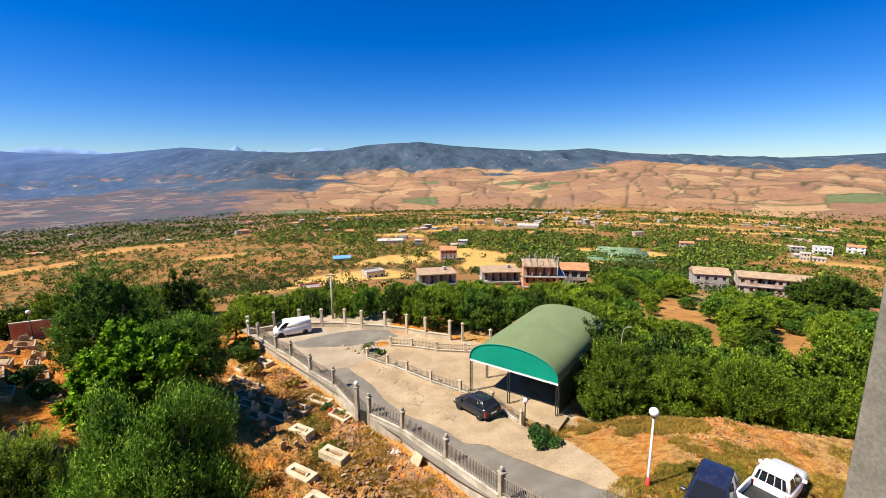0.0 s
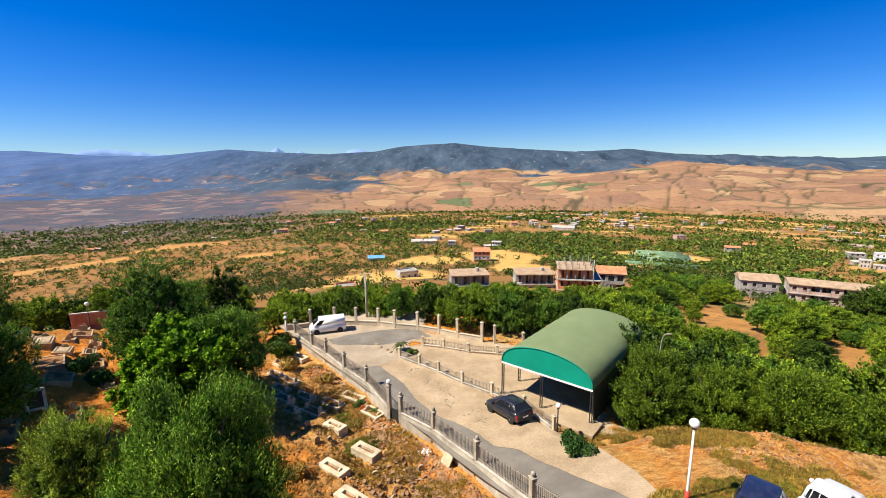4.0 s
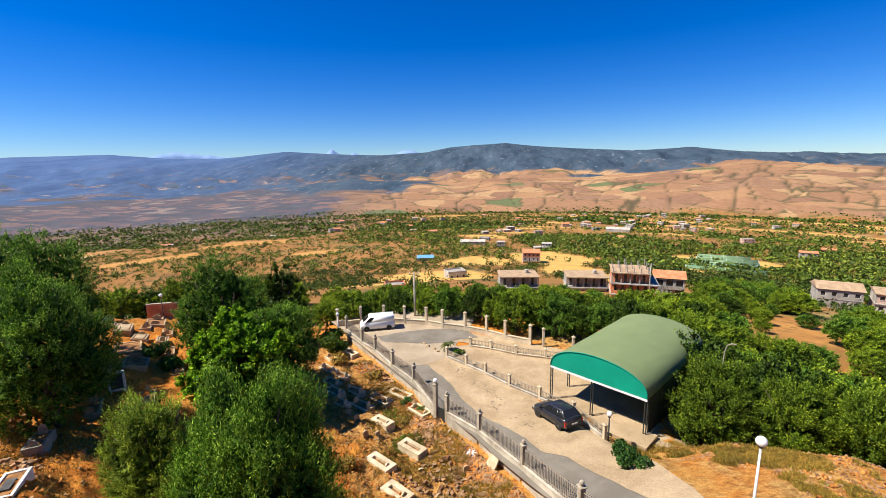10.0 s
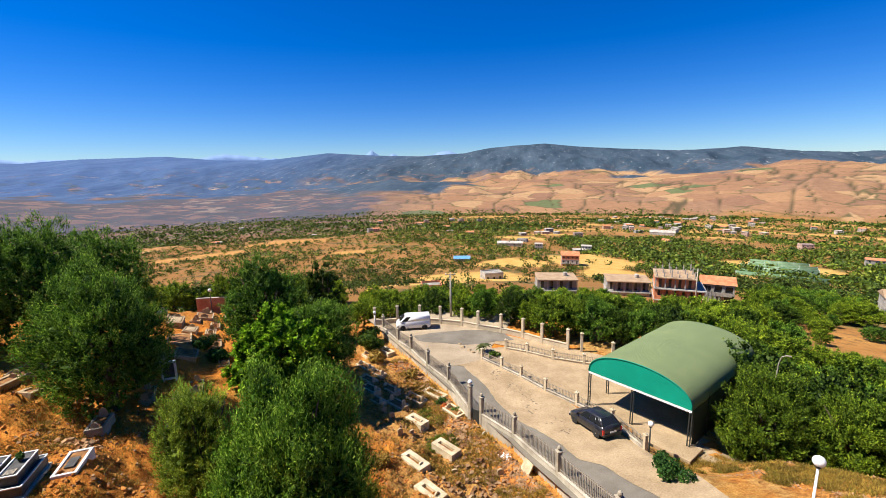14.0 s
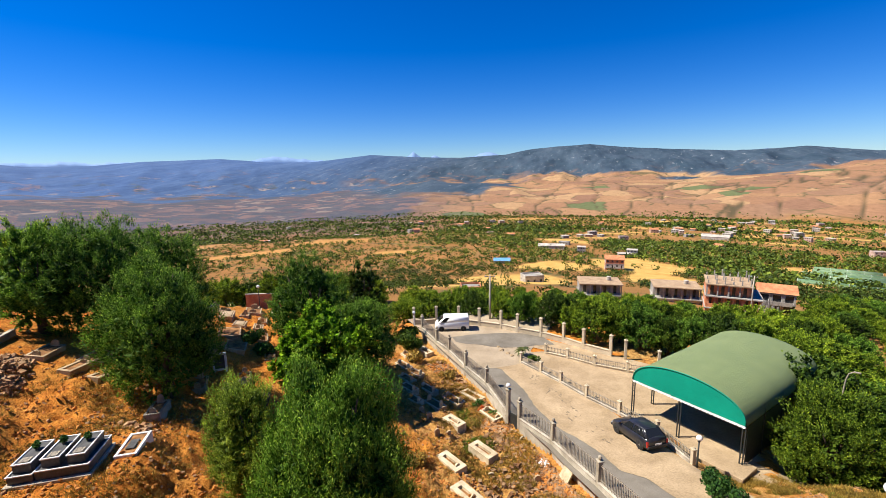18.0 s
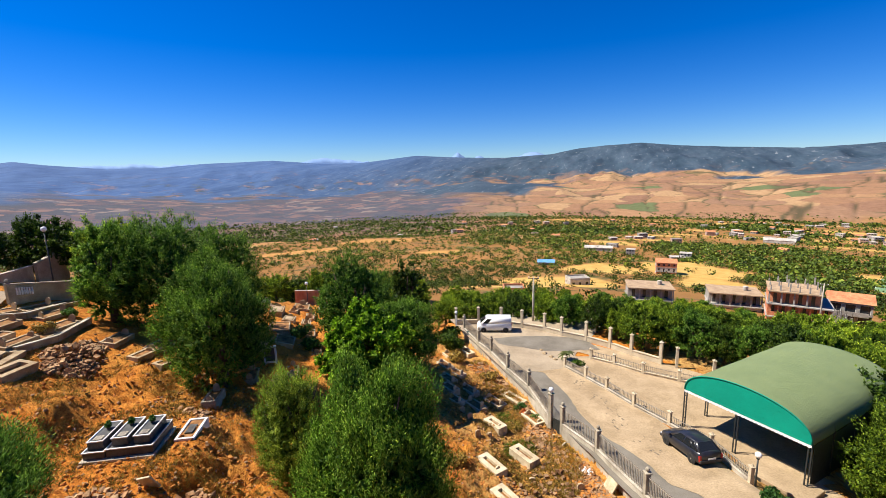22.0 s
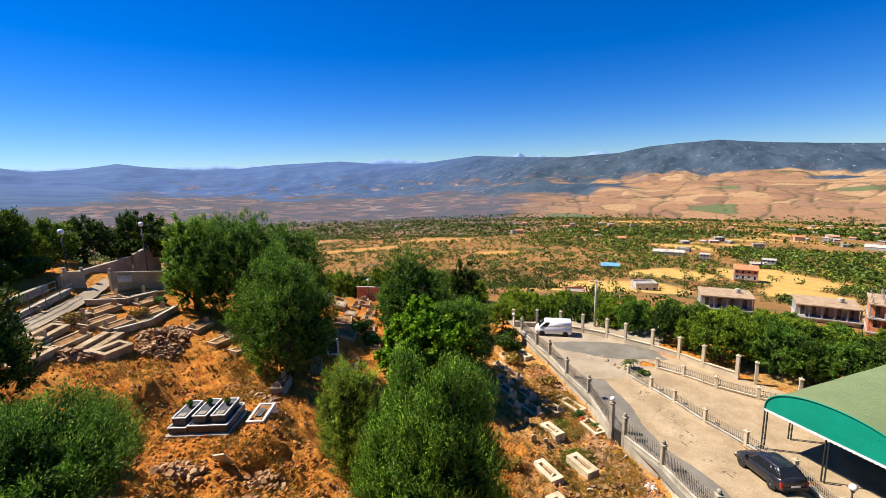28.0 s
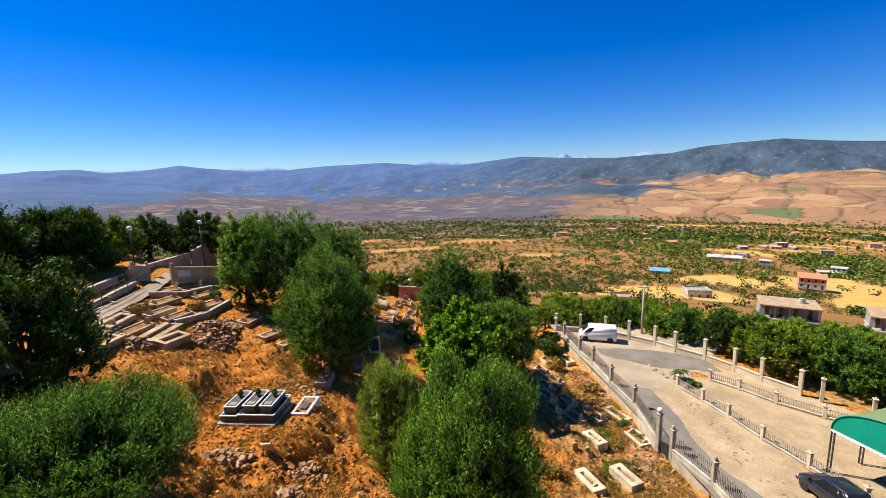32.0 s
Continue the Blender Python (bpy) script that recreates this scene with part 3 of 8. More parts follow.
def far_range():
    """A pale range at the edge of sight, behind the nearer crests, its haze put into the colour."""
    m, n, l, b = shader("hazy_distant_rock", 1.0, 0.0, 0.0)
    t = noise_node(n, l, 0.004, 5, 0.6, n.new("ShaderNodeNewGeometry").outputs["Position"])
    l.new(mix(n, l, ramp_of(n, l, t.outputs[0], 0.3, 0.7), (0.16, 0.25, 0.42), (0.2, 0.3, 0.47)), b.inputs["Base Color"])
    v, f = [], []
    azs = np.arange(-20, 86, 0.25)
    for a in azs:
        el = 1.35 + 0.3 * fbm(a * 0.11 + 4, 0.5, 5) + 0.16 * fbm(a * 0.9, 2.5, 4) + 0.95 * max(0, 1 - abs(a - 20.0) / 1.6) + 0.6 * max(0, 1 - abs(a - 17.4) / 1.2) + 0.75 * math.exp(-((a - 36.0) / 3.6) ** 2) + 0.55 * max(0, 1 - abs(a - 10.2) / 2.2) + 0.2 * math.exp(-((a - 66) / 5) ** 2) + 0.35 * math.exp(-((a - 11) / 5) ** 2)
        for d, e in ((4600, -1.0), (4720, el * 0.75), (4820, el), (4930, -1.0)):
            v.append((-d * math.sin(radians(a)), d * math.cos(radians(a)), 20 + d * math.tan(radians(e))))
    for i in range(len(azs) - 1):
        for k in range(3):
            q = 4 * i + k
            f.append((q, q + 1, q + 5, q + 4))
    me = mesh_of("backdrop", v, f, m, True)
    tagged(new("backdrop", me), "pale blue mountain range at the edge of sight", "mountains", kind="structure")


far_range()

# ---- road and paved surfaces ----
def draped(name, ring_rows, lift, mat, label, category, level=ground_height):
    """A sheet laid over the ground; rows of points across it."""
    verts, faces = [], []
    w = len(ring_rows[0])
    for row in ring_rows:
        verts += [(x, y, level(x, y) + lift) for x, y in row]
    for i in range(len(ring_rows) - 1):
        for j in range(w - 1):
            a = i * w + j
            faces.append((a, a + 1, a + w + 1, a + w))
    me = mesh_of(name, verts, faces, mat, True)
    if me.polygons[0].normal.z < 0:
        me.flip_normals()
    return tagged(new(name, me), label, category, kind="structure")


def from_along(s, q):
    return (-3.8 + 0.55 * s - 0.835 * q, 31.8 - 0.835 * s - 0.55 * q)


M_ASPHALT = rough_mat("asphalt", (0.15, 0.13, 0.1), (0.22, 0.195, 0.155), 0.5, 45, 0.9, 0, 0.01)
M_DUST = rough_mat("dusty_concrete", (0.3, 0.215, 0.122), (0.44, 0.325, 0.195), 0.45, 9, 0.95, 0, 0.015)
M_PALE = rough_mat("pale_worn_concrete", (0.29, 0.225, 0.148), (0.41, 0.325, 0.222), 0.35, 12, 0.95, 0, 0.012)
ROAD_LEVEL = lambda x, y: near_height(x, y, True)


def road_edge(s):
    return lerp_table(s, (-27, -22, -19, -12, -6, 8, 13, 17, 20, 24), (-17, -17, -15, -7.6, -7.4, -7.6, -6.8, -4.7, -3.0, -2.2))


def build_road():
    rows = []
    for s in np.arange(-27, 24.1, 0.6):
        q0 = fence_off(s) + 0.1
        q1 = road_edge(s)
        rows.append([from_along(s, q0 + (q1 - q0) * k) for k in np.linspace(0, 1, 14)])
    draped("road", rows, 0.03, M_ASPHALT, "worn grey asphalt road along the cemetery fence", "road", ROAD_LEVEL)
    rows = []
    for s in np.arange(-27, -9.2, 0.4):  # the turning area
        q0, q1 = fence_off(s) + 0.05, road_edge(s) - 0.3
        if s > -10.4:
            q0 = -0.4 - 2.3 * (s + 10.4) / 1.2
        rows.append([from_along(s, q0 + (q1 - q0) * k) for k in np.linspace(0, 1, 14)])
    draped("pavement", rows, 0.05, M_PALE, "pale worn concrete of the turning area", "pavement", ROAD_LEVEL)
    rows = []
    for s in np.arange(-9.4, 20.1, 0.3):
        wob = 0.12 * fbm(s * 0.35, 2.2, 4) + 0.1 * fbm(s * 1.3, 7.7, 2)
        q0 = lerp_table(s, (-9.4, -9.0, -4.5, -1.7, 1.5, 4.2, 6.3, 8.1, 9.6, 11.6, 15, 20), (-2.4, -3.0, -3.2, -2.8, -2.8, -3.6, -3.7, -3.4, -4.3, -4.1, -3.9, -3.2)) + wob
        q1 = lerp_table(s, (-9.4, -6, 8, 13, 17, 20), (-7.8, -7.7, -8.0, -7.4, -5.6, -3.4)) - 0.3 * wob - 0.45
        rows.append([from_along(s, q0 + (q1 - q0) * k) for k in np.linspace(0, 1, 12)])
    draped("pavement", rows, 0.054, M_DUST, "pale dusty concrete side of the road", "pavement", ROAD_LEVEL)
    rows = []
    for k in np.linspace(0, 1, 30):  # a darker strip of asphalt that crosses the turning area
        wob = 0.35 * fbm(k * 5, 4.1, 3)
        s0 = lerp_table(k, (0, 0.4, 0.75, 1), (-17.2, -13.9, -12.9, -12.4)) + wob
        s1 = lerp_table(k, (0, 0.25, 0.6, 1), (-18.9, -18.7, -18.0, -15.8)) + 0.5 * wob
        q = -1.0 - 10.3 * k
        rows.append([from_along(s0 + (s1 - s0) * j, q) for j in np.linspace(0, 1, 8)])
    draped("asphalt_strip", rows, 0.066, M_ASPHALT, "darker asphalt strip across the turning area", "road", ROAD_LEVEL)
    rows = []
    for k in np.linspace(0, 1, 26):
        x0, y0 = -6.0 + 18.8 * k, 45.0 - 16.8 * k
        x1, y1 = -2.3 + 28 * k, 46.4 - 2.5 * k - 10 * k * k
        rows.append([(x0 + (x1 - x0) * j, y0 + (y1 - y0) * j) for j in np.linspace(0, 1, 14)])
    draped("pavement", rows, 0.04, M_DUST, "pale beige concrete forecourt leading under the shelter", "pavement")
    rows = []
    for k in np.linspace(0, 1, 24):
        x0, y0 = -9.0 + 20.5 * k, 52.0 - 5.8 * k - 2.2 * k * k
        x1, y1 = -6.5 + 14.5 * k, 48.2 - 5.0 * k
        rows.append([(x0 + (x1 - x0) * j, y0 + (y1 - y0) * j) for j in np.linspace(0, 1, 8)])
    draped("pavement", rows, 0.045, M_DUST, "pale paved strip along the boundary wall", "pavement")
    rng = random.Random(5)
    m_patch = rough_mat("broken_asphalt", (0.13, 0.1, 0.07), (0.26, 0.2, 0.13), 3.0, 20, 0.95, 0, 0.02)
    for k in range(60):  # crumbled bits of the old surface
        s0 = rng.uniform(-8, 5)
        q0, r = -5.2 + 0.25 * math.sin(s0) + rng.uniform(-0.6, 0.6), rng.uniform(0.025, 0.1)
        x, y = from_along(s0, q0)
        n = 11
        ring = [(x + 0.55 * u + 0.835 * w, y - 0.835 * u + 0.55 * w) for u, w in ((r * rng.uniform(0.4, 1.2) * math.cos(6.283 * i / n) * 1.8, r * rng.uniform(0.4, 1.2) * math.sin(6.283 * i / n)) for i in range(n))]
        v = [(a, b, ground_height(a, b) + 0.068) for a, b in ring]
        tagged(new("asphalt_patch", mesh_of("asphalt_patch", v, [tuple(range(n))], m_patch)), "crumbled dark asphalt patch on the pale road", "asphalt", "asphalt patches")


build_road()


# ---- trees ----
def leaf_cloud(n_leaf, size, clumps, seed, spread, long=2.6, up=0.5):
    """Leaves as small four-cornered blades, gathered in clumps. clumps: rows of centre and radius."""
    rng = np.random.default_rng(seed)
    c = np.array([k[:3] for k in clumps])
    r = np.array([k[3] for k in clumps])
    pick = rng.choice(len(c), n_leaf, p=r ** 2 / (r ** 2).sum())
    d = rng.normal(size=(n_leaf, 3))
    d /= np.linalg.norm(d, axis=1)[:, None]
    rad = r[pick] * rng.uniform(0.55, 1.08, n_leaf)
    p = c[pick] + d * rad[:, None]
    out = p - c.mean(0)
    out /= np.linalg.norm(out, axis=1)[:, None] + 1e-6
    face = d + 0.5 * out + rng.normal(size=(n_leaf, 3)) * spread
    face /= np.linalg.norm(face, axis=1)[:, None]
    axis = rng.normal(size=(n_leaf, 3)) * 0.7 + d * 0.4 + np.array([0, 0, up])
    axis -= face * (axis * face).sum(1)[:, None]
    axis /= np.linalg.norm(axis, axis=1)[:, None] + 1e-6
    side = np.cross(face, axis)
    s = 1.3 * size * rng.uniform(0.6, 1.4, n_leaf)[:, None]
    a, b = axis * s, side * s / long
    v = np.stack([p - a, p + b, p + a, p - b], 1).reshape(-1, 3)
    return v


def cloud_mesh(name, v, mat, leaf_tone=None):
    """Four-cornered leaves as one mesh, each with a tone: 0 painted dark like a crown's shaded inside, 1 for the pale
    young tips.
    """
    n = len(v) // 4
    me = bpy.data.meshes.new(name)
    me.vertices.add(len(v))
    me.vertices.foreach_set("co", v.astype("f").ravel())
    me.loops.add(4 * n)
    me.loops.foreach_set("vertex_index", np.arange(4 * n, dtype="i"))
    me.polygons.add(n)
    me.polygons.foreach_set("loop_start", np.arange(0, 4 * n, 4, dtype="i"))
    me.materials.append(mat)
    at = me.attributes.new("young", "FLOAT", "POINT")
    at.data.foreach_set("value", np.repeat(leaf_tone if leaf_tone is not None else np.full(n, 0.6), 4).astype("f"))
    me.update(calc_edges=True)
    return me


def dome(rng, n, width, height, base, lobes, low=-0.8):
    """Points over a lobed crown, widest at two fifths of its height, with the way out at each."""
    g = rng.normal(size=(lobes, 3))
    g[:, 2] = np.abs(g[:, 2]) * 0.9 - 0.25
    g /= np.linalg.norm(g, axis=1)[:, None]
    reach, tight = rng.uniform(0.75, 1.15, lobes), rng.uniform(9.0, 22.0, lobes)
    d = rng.normal(size=(n * 2, 3))
    d /= np.linalg.norm(d, axis=1)[:, None]
    d = d[d[:, 2] > low][:int(n * 1.3)]
    k = (reach * np.exp(-(1 - d @ g.T) * tight)).max(1)
    keep = rng.random(len(d)) < 0.25 + k
    d, k = d[keep], k[keep]
    r = 0.6 + 0.42 * k + 0.05 * rng.random(len(d))
    mid = base + (height - base) * 0.4
    up = np.where(d[:, 2] > 0, height - mid, (mid - base) * 1.15)
    flat = np.hypot(d[:, 0], d[:, 1]) + 1e-6
    wide = np.where(d[:, 2] < 0, np.maximum(r, 0.82) * flat ** -0.45, r * (1 - 0.16 * d[:, 2])) * width / 2
    p = np.stack([d[:, 0] * wide, d[:, 1] * wide, mid + d[:, 2] * up * np.where(d[:, 2] < 0, 1.0, r)], 1)
    return p, d, k, mid


def sprays(rng, p, out, shoots, per, length, leaf, long, rise, fan=0.45):
    """Tufts of shoots that fan outwards and bend upwards, with leaves along each; gives the leaves and how far along
    its shoot each stands.
    """
    n = len(p) * shoots
    core = np.repeat(p, shoots, 0) + rng.normal(size=(n, 3)) * length * 0.16
    o = np.repeat(out, shoots, 0)
    way = o * 0.75 + np.repeat(rng.normal(size=(len(p), 3)) * 0.25, shoots, 0) + np.array([0, 0, rise]) + rng.normal(size=(n, 3)) * fan
    way /= np.linalg.norm(way, axis=1)[:, None]
    span = length * (0.45 + 0.8 * rng.random(n) ** 1.5)
    f = np.tile(np.linspace(0, 1, per), n)[:, None]
    w = np.repeat(way, per, 0)
    q = np.repeat(core, per, 0) + w * (f - 0.25) * np.repeat(span, per)[:, None] + rng.normal(size=(n * per, 3)) * leaf * 0.4
    axis = w + rng.normal(size=(n * per, 3)) * 0.42
    axis /= np.linalg.norm(axis, axis=1)[:, None]
    face = np.repeat(o, per, 0) * 0.7 + np.array([0, 0, 0.35]) + rng.normal(size=(n * per, 3)) * 0.55
    side = np.cross(face, axis)
    side /= np.linalg.norm(side, axis=1)[:, None] + 1e-6
    s = leaf * rng.uniform(0.7, 1.35, n * per)[:, None] * (1.1 - 0.45 * f)
    a, b = axis * s, side * s / long
    return np.stack([q - a, q + b, q + a, q - b], 1).reshape(-1, 3), f[:, 0]


def trunk_bm(seed, height, radius, limbs, spread):
    rng = random.Random(seed)
    bm = bmesh.new()
    lean = (rng.uniform(-0.3, 0.3), rng.uniform(-0.3, 0.3))
    fork = height * 0.3
    tube(bm, [(0, 0, -0.35), (lean[0] * 0.3, lean[1] * 0.3, fork * 0.5), (lean[0], lean[1], fork)], [radius * 1.35, radius, radius * 0.85], 10)
    for i in range(limbs):
        a = 2 * math.pi * i / limbs + rng.uniform(-0.4, 0.4)
        r = spread * rng.uniform(0.5, 0.9)
        tip = (lean[0] + math.cos(a) * r, lean[1] + math.sin(a) * r, height * rng.uniform(0.6, 0.85))
        mid = (lean[0] + math.cos(a) * r * 0.45, lean[1] + math.sin(a) * r * 0.45, fork + (tip[2] - fork) * 0.5)
        tube(bm, [(lean[0], lean[1], fork * 0.9), mid, tip], [radius * 0.55, radius * 0.35, radius * 0.1], 6)
        for k in range(2):
            b = a + rng.uniform(-0.9, 0.9)
            e = (mid[0] + math.cos(b) * r * 0.5, mid[1] + math.sin(b) * r * 0.5, mid[2] + height * rng.uniform(0.1, 0.25))
            tube(bm, [mid, e], [radius * 0.22, radius * 0.06], 5)
    return bm


def tree_meshes(seed, width, height, leaves, leaf, mat, lobes, base=0.06, rise=0.9, long=3.0, shoot=0.09):
    """Trunk with limbs, and a crown: leafy shoots over the lobes and a looser layer behind them."""
    rng = np.random.default_rng(seed)
    per, shoots, lobes = 7, 9, lobes * 2
    p, out, k, mid = dome(rng, int(leaves * 0.76 / per / shoots), width, height, height * base, lobes)
    depth = 1 - 0.2 * rng.random(len(p)) ** 2
    p = (p - (0, 0, mid)) * depth[:, None] + (0, 0, mid)
    v, leaf_tone = sprays(rng, p, out, shoots, per, width * shoot, leaf, long, rise)
    leaf_tone = leaf_tone * np.repeat(0.55 + 0.45 * rng.random(len(p)), shoots * per)
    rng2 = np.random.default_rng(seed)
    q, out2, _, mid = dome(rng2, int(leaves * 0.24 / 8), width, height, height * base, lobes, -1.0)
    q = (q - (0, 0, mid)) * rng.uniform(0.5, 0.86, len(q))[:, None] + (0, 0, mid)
    v2, inner_tone = sprays(rng, q, out2, 2, 4, width * 0.05, leaf * 1.7, 2.0, 0.2)
    # the layer behind takes a dark tone, painting in the crown's inner shade
    v, leaf_tone = np.concatenate([v, v2]), np.concatenate([leaf_tone, inner_tone * 0.2])
    return from_bm("trunk", trunk_bm(seed, height, 0.028 * height + 0.02, 5, width * 0.36), M_BARK, True), cloud_mesh("crown", v, mat, leaf_tone)


def plant_tree(name, trunk, crown, x, y, turn, scale, label, group="", sink=0.05, squash=1.0):
    t = thing(name, pose(x, y, ground_height(x, y) - sink, 0, 0, turn) @ Matrix.Diagonal((scale, scale, scale * squash, 1)), label, "tree", group)
    part("trunk", trunk, None, t)
    part("crown", crown, None, t)
    return t

# ---- the trees near the camera ----
def near_trees():
    olive = "broad olive tree with fine grey-green leaves on a dry slope"
    # x, y, height, width, leaves, leaf length, material, lobes, rise of the shoots, label
    rows = [
        (-8.3, 13.1, 9.0, 6.0, 100000, 0.085, M_OLIVE, 14, 2.2, "large olive tree with upright grey-green shoots among graves"),
        (-19.1, 29.9, 7.0, 8.4, 26000, 0.17, M_FIG, 20, 0.2, "bright green broad-leaved fig tree among the graves"),
        (-18.1, 33.2, 8.7, 7.4, 34000, 0.12, M_OLIVE, 16, 1.2, olive),
        (-23.8, 34.6, 10.3, 8.4, 36000, 0.12, M_OLIVE, 15, 1.2, olive),
        (-23.9, 46.3, 9.9, 4.6, 9000, 0.18, M_DARKTREE, 16, 0.6, "dark narrow evergreen tree behind the cemetery"),
        (-34.2, 23.4, 9.8, 8.8, 52000, 0.1, M_OLIVE, 22, 1.0, "tall spreading olive tree shading old graves"),
        (-36.3, 20.5, 8.6, 4.8, 18000, 0.12, M_OLIVE, 16, 1.0, olive),
        (-33.6, 28.4, 9.9, 8.0, 22000, 0.12, M_OLIVE, 18, 1.0, olive),
        (-25.2, 20.4, 9.5, 7.8, 56000, 0.1, M_OLIVE, 20, 1.2, "dense rounded olive tree with drooping lower boughs"),
        (-14.4, 15.3, 7.1, 3.8, 36000, 0.075, M_YOUNG, 12, 1.5, "light green young tree beside the large olive"),
        (-16.9, 3.0, 3.4, 7.4, 62000, 0.078, M_OLIVE, 24, 1.3, "low dark green bushy tree on the slope"),
        (-24.6, 3.6, 6.6, 6.4, 18000, 0.13, M_DARKTREE, 18, 0.8, "dark bushy tree at the edge of the cemetery"),
        (-31.6, 2.4, 7.4, 6.4, 16000, 0.15, M_DARKTREE, 18, 0.8, "dark bushy tree at the edge of the cemetery"),
        (-47.6, 11.0, 5.9, 6.2, 20000, 0.14, M_DARKTREE, 15, 0.8, "dark leaning tree by the cemetery path"),
        (-43.4, 5.4, 6.0, 6.4, 14000, 0.15, M_DARKTREE, 15, 0.8, "dark leaning tree by the cemetery path"),
        (-53.5, 8.6, 5.2, 7.0, 12000, 0.17, M_DARKTREE, 15, 0.8, "dark bushy tree behind the cemetery path"),
        (-51.0, 2.6, 4.4, 7.0, 12000, 0.17, M_DARKTREE, 15, 0.8, "dark bushy tree behind the cemetery path"),
        (-56.0, 15.0, 6.8, 7.6, 12000, 0.17, M_DARKTREE, 15, 0.8, "dark bushy tree behind the cemetery path"),
        (16.4, 30.3, 7.7, 6.2, 34000, 0.088, M_BANK, 16, 1.1, "dense green tree on the bank beside the shelter"),
        (20.4, 28.6, 5.8, 5.4, 32000, 0.088, M_BANK, 17, 1.1, "dense green tree at the edge of the bank"),
        (24.0, 26.0, 5.2, 5.4, 32000, 0.088, M_BANK, 18, 1.1, "dense green tree at the edge of the bank"),
        (28.6, 21.6, 5.6, 5.6, 26000, 0.088, M_BANK, 19, 1.1, "dense green tree at the edge of the bank"),
        (26.6, 23.6, 4.6, 4.8, 26000, 0.088, M_BANK, 20, 1.1, "dense green tree at the edge of the bank"),
        (18.8, 33.8, 6.8, 4.6, 20000, 0.088, M_BANK, 16, 1.1, "dense green tree on the bank beside the shelter"),
        (22.8, 32.0, 6.6, 4.8, 20000, 0.088, M_BANK, 17, 1.1, "dense green tree at the edge of the bank"),
        (27.4, 28.8, 5.0, 4.8, 18000, 0.088, M_BANK, 18, 1.1, "dense green tree at the edge of the bank"),
        (31.0, 25.0, 5.2, 5.0, 16000, 0.088, M_BANK, 19, 1.1, "dense green tree at the edge of the bank"),
    ]
    for i, (x, y, h, w, leaves, leaf, mat, lobes, rise, label) in enumerate(rows):
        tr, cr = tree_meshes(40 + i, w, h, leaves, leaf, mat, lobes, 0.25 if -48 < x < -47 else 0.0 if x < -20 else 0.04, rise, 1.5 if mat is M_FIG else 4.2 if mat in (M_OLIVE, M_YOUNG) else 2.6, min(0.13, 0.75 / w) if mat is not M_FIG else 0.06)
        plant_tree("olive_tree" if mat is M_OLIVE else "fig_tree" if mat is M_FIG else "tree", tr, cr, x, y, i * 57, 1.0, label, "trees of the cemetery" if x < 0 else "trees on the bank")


near_trees()


